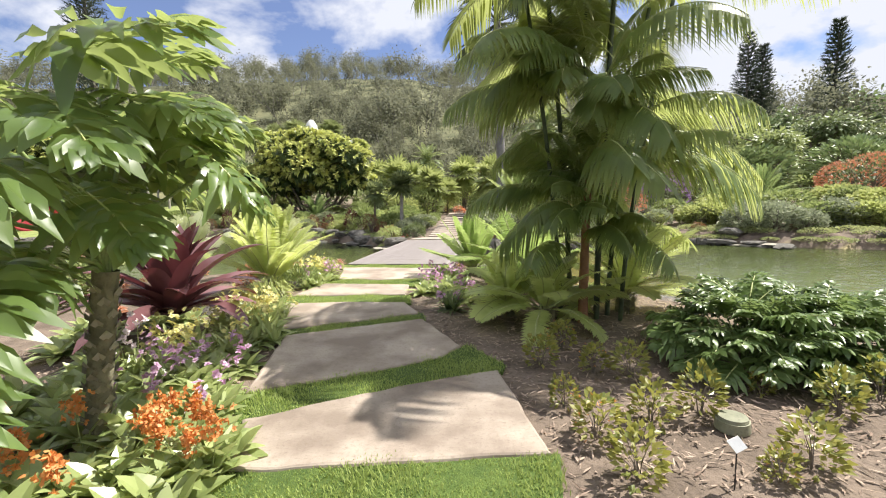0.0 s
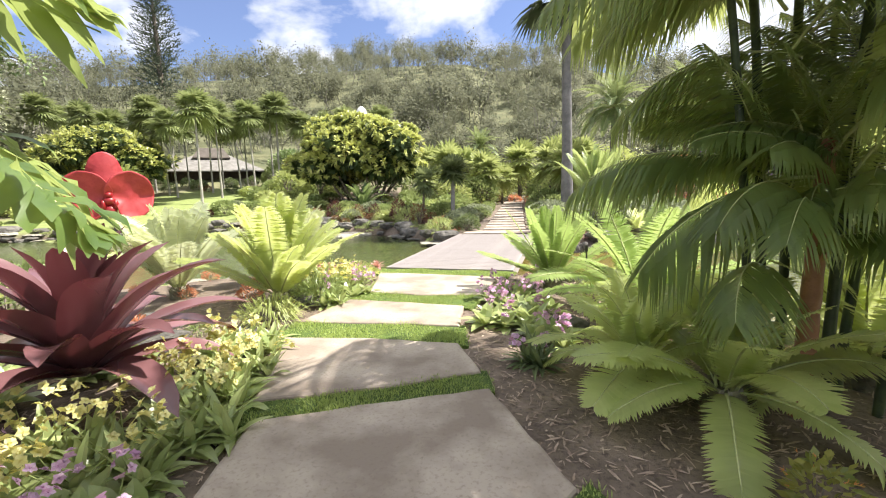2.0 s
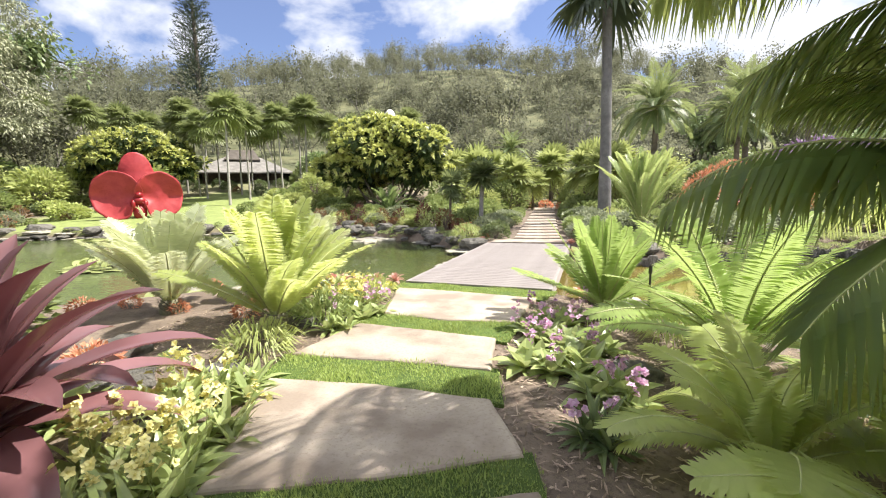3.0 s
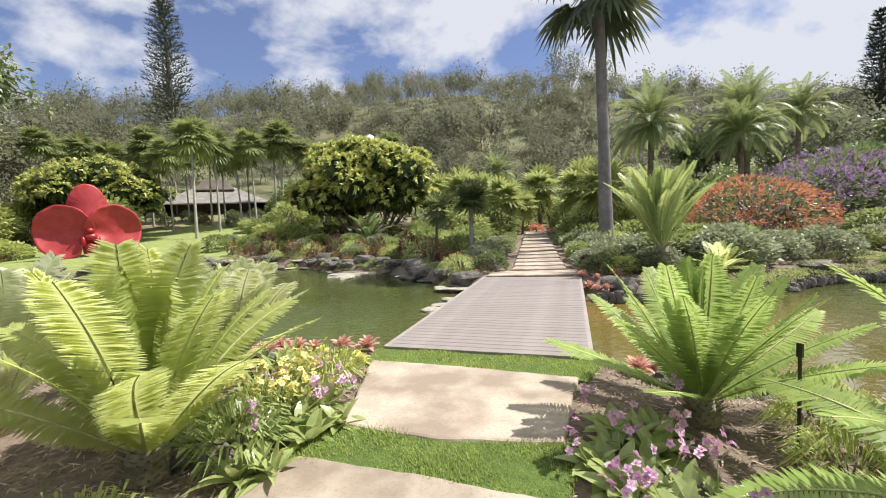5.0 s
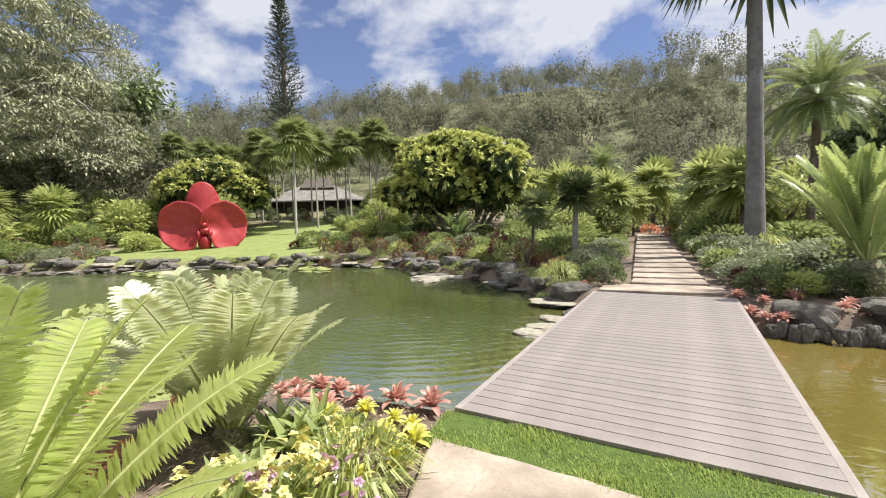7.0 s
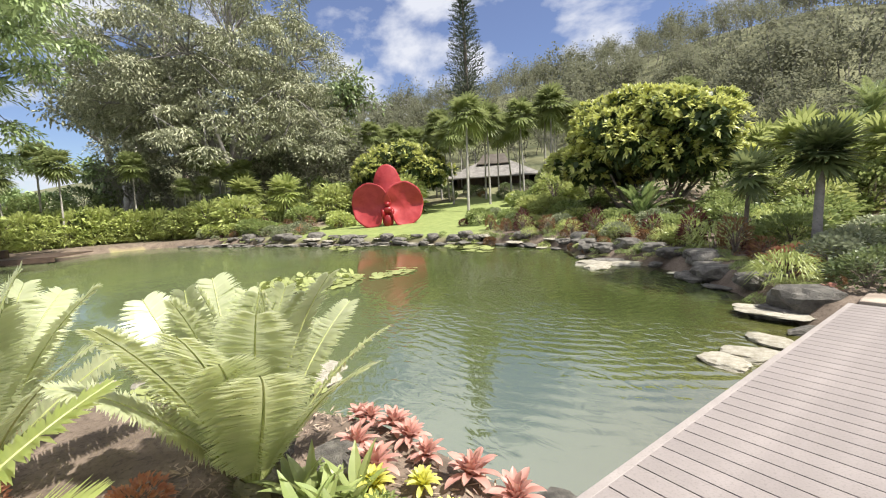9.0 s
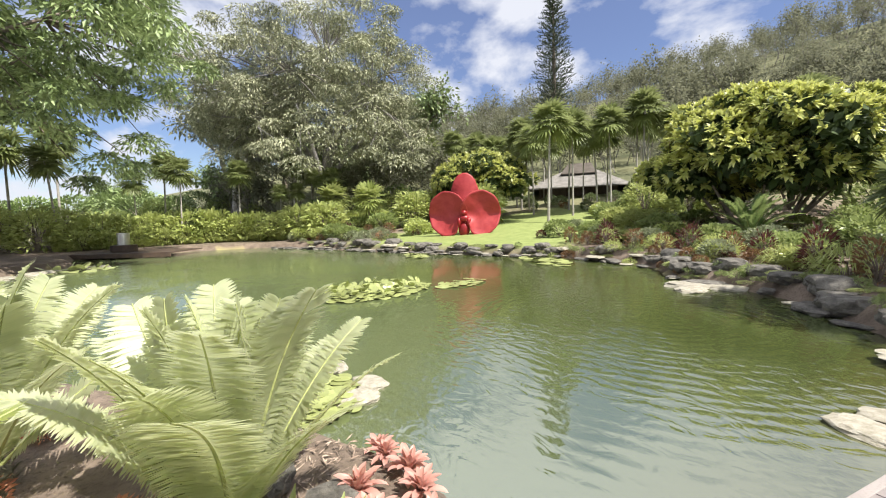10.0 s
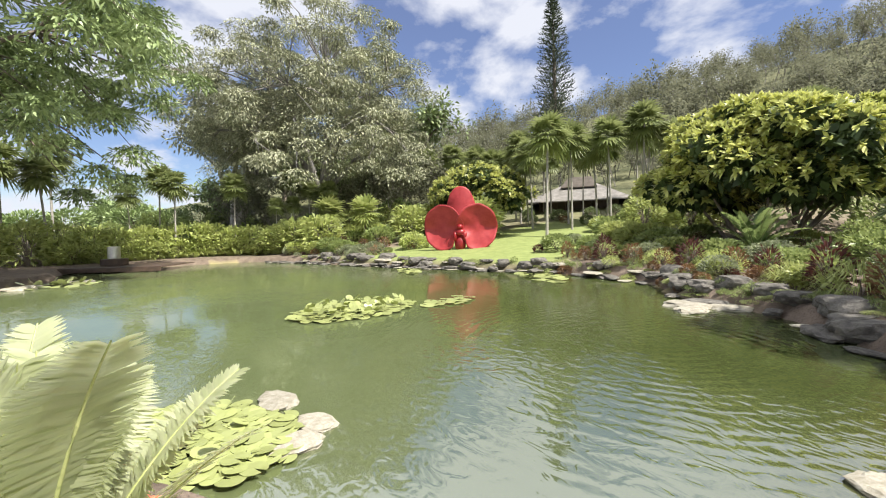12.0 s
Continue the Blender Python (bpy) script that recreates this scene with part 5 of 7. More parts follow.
# ---- rocks ----
def rock_mesh(seed, mat, flat=0.65, sub=3):
    bm = bmesh.new()
    bmesh.ops.create_icosphere(bm, subdivisions=sub, radius=1)
    for v in bm.verts:
        d = v.co.normalized()
        k = 1 + 0.22 * abs(noise.noise(d * 2.2 + Vector((seed, seed, 0)))) + 0.34 * noise.noise(d * 1.4 + Vector((seed * 7.1, 0, 0))) + 0.14 * noise.noise(d * 4.0 + Vector((0, seed * 3.3, 0))) + 0.05 * noise.noise(d * 11)
        v.co = Vector((d.x * k * 1.15, d.y * k * 0.85, d.z * k * flat))
        if v.co.z > flat * 0.72:
            v.co.z = flat * 0.72 + (v.co.z - flat * 0.72) * 0.25
    return bm_mesh("rock", bm, mat)


ROCKS = [rock_mesh(i, M["rock"], 0.5 + 0.08 * (i % 4)) for i in range(6)]
FLATS = [rock_mesh(10 + i, M["pale_rock"], 0.22, 3) for i in range(3)]
BOULDER = "dark weathered lava boulder at the water's edge"


def rock(x, y, z, s, seed, pale=False, tall=1.0):
    r = random.Random(seed)
    me = (FLATS if pale else ROCKS)[seed % (3 if pale else 6)]
    return solid("rock", me, at(x, y, z, r.uniform(0, 360)) @ Matrix.Diagonal((s, s, s * tall, 1)), "flat pale stone at the water's edge" if pale else BOULDER, "rock", "rocks along the shore")


for i, (x, y, s) in enumerate(((-3.2, 17.9, 0.5), (-4.2, 19.0, 0.55), (-5.6, 20.5, 0.45), (-4.9, 20.2, 0.4), (-2.7, 16.5, 0.42), (1.25, 15.15, 0.5), (2.35, 15.35, 0.55), (5.0, 16.2, 0.5), (6.4, 17.3, 0.55),
                               (-8.8, 21.9, 0.5), (-7.2, 21.4, 0.6), (-22.0, 20.6, 0.6), (-19.6, 21.7, 0.55), (-25.6, 19.9, 0.75), (-28, 18.9, 0.8), (-17.8, 22.6, 0.5), (-31, 17.8, 0.7), (-16.2, 23.4, 0.45),
                               (10.2, 16.4, 0.6), (14, 14.0, 0.6), (0.55, 9.35, 0.3), (0.1, 7.6, 0.22), (0.45, 6.9, 0.25), (-3.6, 5.9, 0.36), (-2.9, 6.3, 0.26), (-4.3, 6.6, 0.35),
                               (-3.45, 8.25, 0.34), (-3.0, 7.7, 0.26), (-3.75, 9.6, 0.3), (-4.3, 9.3, 0.3), (1.0, 9.2, 0.26), (1.6, 8.9, 0.3), (-2.75, 10.6, 0.3), (-6.3, 21.0, 0.5))):
    rock(x, y, max(land_at(x, y), WATER) + 0.05 * s, s * 0.72, 100 + i)
for i, (x, y, s) in enumerate(((-7.6, 20.0, 0.65), (-6.8, 20.4, 0.55), (-7.2, 19.5, 0.5), (-2.55, 14.4, 0.42), (-2.5, 15.1, 0.36), (-2.75, 14.0, 0.34), (-7.5, 9.1, 0.4), (-7.15, 10.55, 0.36), (-5.95, 10.5, 0.34), (-6.3, 10.8, 0.3), (-26.5, 3.4, 0.9), (-25, 2.6, 0.7), (-28, 5.0, 0.8))):
    rock(x, y, WATER + 0.02, s * 0.7, 200 + i, True)


def shore_coping():
    """Small dark stones all along the far water's edge."""
    line, q, k = SHORE_LINE, random.Random(9), 0
    for (ax, ay), (bx, by) in zip(line, np.roll(line, -1, 0)):
        d = math.hypot(bx - ax, by - ay)
        for i in range(int(d / 0.30) + 1):
            s = (i + q.random()) / (int(d / 0.30) + 1)
            x, y = ax + (bx - ax) * s, ay + (by - ay) * s
            if (y > 14 and -36 < x < 16) or (x > 0.8 and 5 < y < 10 and x < 5) or (-12 < x < -5.5 and y < 10 and q.random() < 0.25):
                if -2.2 < x < 9.5 and y < 16.5 and (x < 0.8 or y > 14) or (0.8 < x < 9.5 and y > 14):
                    continue
                if q.random() < (0.8 if -12 < x < -2.4 else 0.4):
                    continue
                size = q.uniform(0.13, 0.30)
                lift = q.uniform(0.0, 0.16) * (1 if k % 2 else 0)
                solid("edge_stone", (FLATS[k % 3] if k % 3 == 0 else ROCKS[q.randrange(6)]), at(x, y, WATER + 0.03 + lift, q.uniform(0, 360)) @ Matrix.Diagonal((size * q.uniform(1.3, 2.3), size * q.uniform(0.9, 1.5), size * q.uniform(0.45, 0.8), 1)), "small weathered stone edging the pond", "rock", "edging stones")
                k += 1


shore_coping()


def far_ledge():
    """Boulders and flat slabs on the bank just behind the far waterline."""
    q, k = random.Random(19), 0
    for (ax, ay), (bx, by) in zip(SHORE_LINE, np.roll(SHORE_LINE, -1, 0)):
        if not (ay > 15.8 and -36 < ax < -2.6):
            continue
        d = math.hypot(bx - ax, by - ay)
        for i in range(max(1, round(d / 0.85))):
            u, off = q.random(), q.uniform(0.35, 0.75)
            nx, ny = -(by - ay) / d, (bx - ax) / d
            x, y = ax + (bx - ax) * u, ay + (by - ay) * u
            if float(shore_distance(np.array([x + nx * off]), np.array([y + ny * off]))[0]) < 0:
                nx, ny = -nx, -ny
            x, y, size = x + nx * off, y + ny * off, q.uniform(0.22, 0.5)
            pale = k % 3 == 1 and x < -11
            if x > -11 and q.random() < 0.45:
                continue
            rock(x, y, land_at(x, y) + 0.02, size, 300 + k, pale, q.uniform(0.6, 1.1))
            k += 1


far_ledge()

# ---- near planting, west side of the path ----
SOFT = "broad cycad with pale green feather fronds beside the pond"
DROOPY = "low spreading cycad with drooping green fronds on mulch"
cycad(at(-3.2, 7.48, -0.05, 20), 30, 1.32, M["cycad"], "light green cycad with broad arching fronds beside the path", 71, (0.13, 0.20), (32, 88), 0.20, 150, 0.021, 26, 0.10, 0.12, taper=0.22, curl=2.0)
cycad(at(-3.88, 9.15, -0.05, 70), 28, 1.2, M["cycad_pale_glare"], SOFT, 72, (0.13, 0.14), (44, 89), 0.20, 150, 0.022, 26, 0.10, 0.12, taper=0.22, curl=2.2)
cycad(at(-5.1, 7.9, -0.05, 140), 28, 1.25, M["cycad_pale_glare"], SOFT, 73, (0.13, 0.18), (42, 89), 0.20, 140, 0.022, 26, 0.10, 0.12, taper=0.22, curl=2.2)
# east side
cycad(at(0.45, 8.6, -0.05, 200), 28, 1.15, M["cycad_lime"], "light green cycad with stiff fronds near the bridge", 74, (0.13, 0.18), (30, 87), 0.15, 92, 0.021, 12, 0.06, 0.2, taper=0.3)
cycad(at(1.2, 5.15, -0.05, 250), 18, 0.92, M["cycad"], DROOPY, 75, (0.12, 0.22), (0, 62), 0.16, 66, 0.032, 62, 0.05, 0.3, taper=0.25)
cycad(at(0.8, 5.55, -0.05, 100), 18, 0.78, M["cycad"], "young cycad with bright yellow-green curling fronds", 82, (0.09, 0.2), (10, 70), 0.17, 60, 0.030, 60, 0.05, 0.3, taper=0.25)
cycad(at(1.25, 7.1, -0.05, 20), 22, 1.35, M["cycad_lime"], "arching green cycad under the palm clump", 76, (0.12, 0.25), (8, 70), 0.19, 60, 0.032, 45, 0.06, 0.3)
cycad(at(2.35, 5.7, -0.05, 80), 22, 1.2, M["cycad"], "arching green cycad under the palm clump", 77, (0.12, 0.25), (0, 65), 0.19, 60, 0.032, 50, 0.06, 0.3)
# beyond the bridge
cycad(at(2.55, 16.6, land_at(2.55, 16.6), 10), 64, 2.05, M["cycad_mid"], "large vase-shaped cycad with long green fronds beside the steps", 78, (0.24, 0.62), (58, 89), 0.20, 70, 0.030, 24, 0.25, curl=1.8)
cycad(at(15.6, 22.6, land_at(15.6, 22.6), 10), 34, 2.2, M["cycad_dark"], "large dark cycad across the pond", 79, (0.24, 0.4), (5, 85), 0.24, 44, 0.045, 35, 0.3)
cycad(at(-8.9, 26.6, land_at(-8.9, 26.6), 10), 30, 1.7, M["cycad_dark"], "dark green cycad under the mango tree", 80, (0.2, 0.3), (5, 80), 0.24, 44, 0.045, 50, 0.3)
cycad(at(3.6, 15.9, land_at(3.6, 15.9), 50), 18, 0.75, M["cycad"], "small bright green cycad by the rocks", 81, (0.1, 0.15), (5, 75), 0.14, 40, 0.022, 45)


# dark bromeliad
def big_bromeliad(m, label, seed, count=44, length=0.98, width=0.25, mat="brom_dark", name="bromeliad", group=""):
    q = random.Random(seed)
    t = thing(name, m, label, "bromeliad", group)
    kinds = []
    for j in range(5):
        el = radians(74 - 15 * j)
        n = 9
        g = Geo()
        pts, ang = [(0.03 * length, 0, 0.0)], el
        for i in range(n):
            ang = el - radians(28 + 8 * j) * (i / n) ** 1.5 + radians(10) * (1 - i / n)
            pts.append((pts[-1][0] + math.cos(ang) * length / n, 0, pts[-1][2] + math.sin(ang) * length / n))
        p = np.array(pts)
        s = np.linspace(0, 1, n + 1)
        hw = width / 2 * np.array([max(0.02, (0.72 + 0.5 * v - 0.22 * v) * (1 - v ** 4) ** 0.8) for v in s])
        up = unit(np.stack((-np.gradient(p[:, 2]), 0 * s, np.gradient(p[:, 0])), -1))
        rows = []
        for c in (-1, -0.5, 0, 0.5, 1):
            rows.append(p + np.array((0, 1.0, 0)) * (hw * c)[:, None] + up * (abs(c) ** 1.6 * hw * 0.35)[:, None])
        v = np.stack(rows, 1)
        f = [(i * 5 + c, i * 5 + c + 1, i * 5 + c + 6, i * 5 + c + 5) for i in range(n) for c in range(4)]
        kinds.append(g.put(v, f).mesh("leaf", [M[mat]], True))
    for i in range(count):
        u = (i + 0.5) / count
        j = min(4, int(u * 5))
        part("leaf", kinds[j], t, pose(0, 0, (0.06 + 0.16 * (1 - u)) * length, 0, 0, i * 137.5 + q.uniform(-8, 8)) @ pose(0, 0, 0, q.uniform(-10, 10), q.uniform(-5, 5), 0) @ Matrix.Scale(q.uniform(0.82, 1.1) * (0.78 + 0.3 * u if j < 2 else 1), 4))
    return t


big_bromeliad(at(-3.05, 4.75, 0.16, 15, 1.14), "big maroon bromeliad with broad glossy leaves", 91)

STRAPS = [rosette_mesh("leaf_tuft", 16, 0.36, 0.07, M["strap"], (6, 68), 0.5, 5, 0.3, 300 + i) for i in range(4)]
WIDE = [rosette_mesh("leaf_tuft", 15, 0.30, 0.115, M["strap"], (2, 58), 0.35, 5, 0.3, 310 + i, 0.85) for i in range(3)]
DARKS = [rosette_mesh("leaf_tuft", 16, 0.34, 0.055, M["shrub_dark"], (8, 75), 0.4, 5, 0.3, 320 + i) for i in range(2)]
YB = ("yellow-flowered orchid clump with strappy green leaves", "orchid")
PB = ("purple-flowered orchid clump with strappy green leaves", "orchid")
for i, (x, y, n, r, kind) in enumerate((
        (-2.3, 5.35, 7, 0.26, "y"), (-2.2, 4.2, 8, 0.28, "y"), (-2.55, 5.0, 4, 0.15, "y"), (-2.0, 4.55, 5, 0.2, "n"), (-1.95, 3.75, 7, 0.26, "p"), (-2.3, 3.45, 7, 0.28, "p"), (-1.75, 3.2, 6, 0.22, "p"),
        (-2.75, 3.7, 4, 0.2, "w"), (-1.62, 2.9, 7, 0.25, "g"), (-2.0, 2.75, 7, 0.3, "g"), (-2.6, 2.9, 6, 0.3, "g"), (-1.5, 2.45, 7, 0.25, "o"), (-1.85, 2.3, 7, 0.28, "o"), (-1.25, 2.35, 6, 0.18, "o"), (-2.3, 2.1, 7, 0.3, "o"), (-1.45, 1.9, 7, 0.3, "g"), (-2.0, 1.6, 7, 0.3, "g"),
        (-2.55, 8.15, 9, 0.34, "p"), (-2.75, 8.6, 6, 0.26, "p"), (-2.5, 7.55, 3, 0.15, "n"), (-0.15, 6.95, 9, 0.32, "p"), (0.1, 7.4, 7, 0.3, "p"), (-0.25, 7.75, 7, 0.24, "p"), (-0.1, 8.2, 6, 0.24, "p"), (0.25, 6.4, 5, 0.22, "p"), (-2.15, 5.0, 6, 0.2, "y"), (-2.75, 5.75, 6, 0.25, "y"), (-2.5, 6.0, 5, 0.2, "n"), (-2.35, 4.75, 6, 0.25, "n"), (-2.6, 4.15, 6, 0.25, "y"), (-2.9, 3.3, 6, 0.3, "g"), (-3.2, 3.9, 6, 0.3, "g"), (-2.45, 3.85, 6, 0.25, "p"), (-3.4, 3.0, 7, 0.35, "g"), (-3.0, 2.2, 7, 0.35, "g"), (-3.9, 4.4, 7, 0.35, "g"), (-2.7, 1.4, 7, 0.35, "g"), (-3.6, 5.4, 6, 0.3, "g"), (-4.4, 5.1, 6, 0.35, "g"), (-1.45, 1.3, 7, 0.3, "g"), (-2.65, 8.45, 6, 0.22, "y"), (-2.95, 8.3, 6, 0.24, "y"), (-2.8, 8.85, 6, 0.22, "y"), (-3.25, 8.75, 6, 0.25, "n"), (-3.1, 7.95, 6, 0.25, "n"), (-3.45, 9.35, 6, 0.25, "n"))):
    fl = {"y": (M["bloom_yellow"], 6, 0.33, 0.031, 12), "p": (M["bloom_purple"], 4, 0.26, 0.030, 10), "w": (M["bloom_white"], 3, 0.45, 0.036, 8), "o": (M["bloom_orange"], 4, 0.30, 0.027, 34)}.get(kind)
    lab = {"y": YB, "p": PB, "w": ("pale pink orchid on tall thin stems", "orchid"), "o": ("orange-flowered plant with rounded green leaves", "flower"), "g": ("leafy green bedding plant beside the path", "plant"), "n": ("strappy green clump beside the path", "plant")}[kind]
    strap_clump(WIDE if kind in "gop" else STRAPS, at(x, y, -0.05, 40 * i), lab[0], lab[1], fl, 400 + i, n, r, name={"g": "bedding_plant", "n": "strap_plant", "o": "flowering_plant"}.get(kind, "orchid_clump"))
strap_clump(DARKS, at(0.05, 5.85, -0.05), "dark green strap-leaved clump with a purple bloom on mulch", "plant", (M["bloom_purple"], 2, 0.2, 0.028, 12), 431, 4, 0.12, name="strap_plant")

PINK_LABEL, YELLOW_LABEL = "small pink-red bromeliad rosette by the water", "bright yellow bromeliad rosette beside the path"
BORDER = {"p": None, "y": None}
for i, (x, y, k) in enumerate(((-2.62, 8.8, "y"), (-2.85, 8.75, "y"), (-3.05, 9.0, "y"), (-2.6, 9.55, "y"), (-2.9, 9.8, "y"), (-3.35, 9.3, "y"), (-3.4, 9.65, "y"), (-2.72, 9.0, "y"), (-2.95, 9.25, "y"), (-2.6, 9.3, "y"), (-2.85, 9.55, "y"), (-3.15, 9.5, "y"), (-2.72, 9.75, "y"), (-3.2, 9.85, "y"), (-3.05, 10.1, "p"), (-2.72, 10.1, "p"), (-3.4, 10.05, "p"), (-3.65, 10.1, "p"), (-3.9, 10.15, "p"), (-3.55, 9.75, "p"),
                               (-4.15, 10.1, "p"), (-4.4, 10.15, "p"), (-3.85, 9.8, "p"), (0.62, 15.3, "p"), (0.75, 15.05, "p"), (0.85, 15.55, "p"), (0.95, 14.95, "p"), (0.55, 15.9, "p"), (1.8, 15.3, "p"), (1.95, 15.55, "p"), (2.05, 15.2, "p"), (1.35, 15.9, "p"), (-2.3, 16.5, "p"), (-2.1, 16.8, "p"), (0.25, 9.55, "p"), (0.45, 9.7, "p"))):
    m = at(x, y, max(land_at(x, y), -0.2) + 0.02, 50 * i, 0.74 + 0.09 * (i % 4))
    if BORDER[k] is None:
        BORDER[k] = big_bromeliad(m, PINK_LABEL if k == "p" else YELLOW_LABEL, 95 if k == "p" else 96, 26, 0.20, 0.075, "brom_pink" if k == "p" else "brom_yellow", "small_bromeliad", "bromeliad border")
    else:
        copy_thing(BORDER[k], m)


# ---- palm clump on the east side ----
def palm_clump():
    q = random.Random(17)
    t = thing("palm_clump", at(1.75, 5.35, -0.05), "dense clumping palm with dark canes and drooping fronds", "palm")
    canes = []
    for i, (dx, dy, h, lx, ly, mat, r) in enumerate(((-0.08, -0.12, 1.45, 0.06, 0.05, "brown_stem", 0.06), (0.12, 0.0, 4.0, 0.25, 0.15, "green_stem", 0.034), (-0.15, 0.2, 3.7, -0.3, 0.2, "green_stem", 0.032), (0.3, 0.15, 3.8, 0.6, 0.1, "green_stem", 0.03),
                                                    (0.05, 0.35, 4.4, 0.1, 0.4, "green_stem", 0.032), (-0.3, 0.05, 3.6, -0.5, 0.0, "green_stem", 0.028), (0.38, -0.08, 3.4, 0.5, -0.2, "green_stem", 0.028), (0.2, 0.3, 3.2, 0.3, 0.5, "green_stem", 0.028))):
        n = 16
        s = np.linspace(0, 1, n)
        h *= 1.18
        pts = np.stack((dx + lx * s ** 1.5, dy + ly * s ** 1.5, h * s), -1)
        g = Geo().put(*tube(pts, r * (1 - 0.3 * s) * (1 + 0.08 * (np.arange(n) % 2)), 8))
        part("cane", g.mesh("cane", [M[mat]], True), t, None, "orange-brown cane" if mat == "brown_stem" else "")
        canes.append(pts[-1])
    kinds = [frond_mesh("frond", L, 0.56, 46, el, el - b, M["palm"], 0.037, -0.15, 0.75, 0.75, 0.013, 0.20, 3, 0.5, tw, M["rachis"], 500 + j)
             for j, (L, el, b, tw) in enumerate(((1.9, 82, 55, 5), (2.0, 62, 85, -8), (1.9, 45, 95, 10), (1.8, 25, 85, -6), (1.6, 5, 70, 6)))]
    for c, top in enumerate(canes):
        for i in range(5):
            u = (i + 0.5) / 5
            frond_part(kinds[min(4, int(u * 5))], t, pose(*top, 0, 0, i * 137.5 + c * 47) @ pose(0, 0, -0.25 * u, q.uniform(-12, 12), 0, 0) @ Matrix.Scale(q.uniform(0.7, 0.95), 4))
    for i, (x, y, z, a, k, s) in enumerate(((0.0, 0.0, 1.9, -25, 3, 1.05), (0.2, 0.1, 2.1, -8, 3, 1.1), (0.15, 0, 1.75, -100, 2, 0.85), (-0.15, 0.0, 2.2, 150, 3, 0.7), (0.2, 0.2, 2.5, 20, 2, 1.0), (-0.2, 0.1, 2.5, 190, 2, 0.9), (0.0, 0.1, 1.3, 100, 2, 0.7),
                                            (0.2, 0.0, 1.0, -60, 3, 0.6), (0.25, 0.1, 0.9, 10, 2, 0.7), (-0.1, 0.2, 1.4, 170, 2, 0.8), (-0.2, 0.0, 0.8, 230, 2, 0.6), (0.1, -0.1, 1.5, -50, 1, 0.8), (0.2, 0, 2.9, -70, 2, 0.95), (-0.1, -0.05, 2.9, 215, 2, 0.95), (0.1, 0.0, 1.8, 45, 2, 0.9))):
        frond_part(kinds[k], t, pose(x, y, z, q.uniform(-12, 12), 0, a) @ Matrix.Scale(s, 4))
    for i in range(14):
        frond_part(kinds[1 + i % 3], t, pose(q.uniform(-0.4, 0.2), q.uniform(-0.1, 0.3), 2.6 + 1.5 * ((i * 0.618) % 1), q.uniform(-15, 15), 0, 120 + i * 9.5) @ Matrix.Scale(q.uniform(0.62, 0.8), 4))
    for a, z, size in ((116, 2.9, 1.05), (126, 3.1, 1.12), (134, 2.8, 1.0), (108, 3.2, 1.1)):
        frond_part(kinds[2], t, pose(-0.05, 0.3, z, q.uniform(-10, 10), 0, a) @ Matrix.Scale(size, 4))
    # dense skirts of young fronds low down, long drooping ones above
    for i in range(64):
        z = 0.5 + 1.5 * ((i * 0.618) % 1)
        if z < 1.6 and (i * 137.5 + 100) % 360 < 120:
            continue
        frond_part(kinds[i % 3], t, pose(q.uniform(-0.3, 0.4), q.uniform(-0.1, 0.4), z, q.uniform(-15, 15), 0, i * 137.5 + 40) @ Matrix.Scale(q.uniform(0.42, 0.66), 4))
    for i in range(50):
        z, a = 1.9 + 2.0 * ((i * 0.618) % 1), (i * 137.5 + 15) % 360
        if (a < 70 or a > 290) and i % 2:
            continue
        toward = 0.72 if 120 < a < 250 else 1.0
        frond_part(kinds[1 + i % 3], t, pose(q.uniform(-0.3, 0.4), q.uniform(-0.1, 0.4), z, q.uniform(-15, 15), 0, a) @ Matrix.Scale(q.uniform(0.62, 0.98) * toward, 4))


palm_clump()


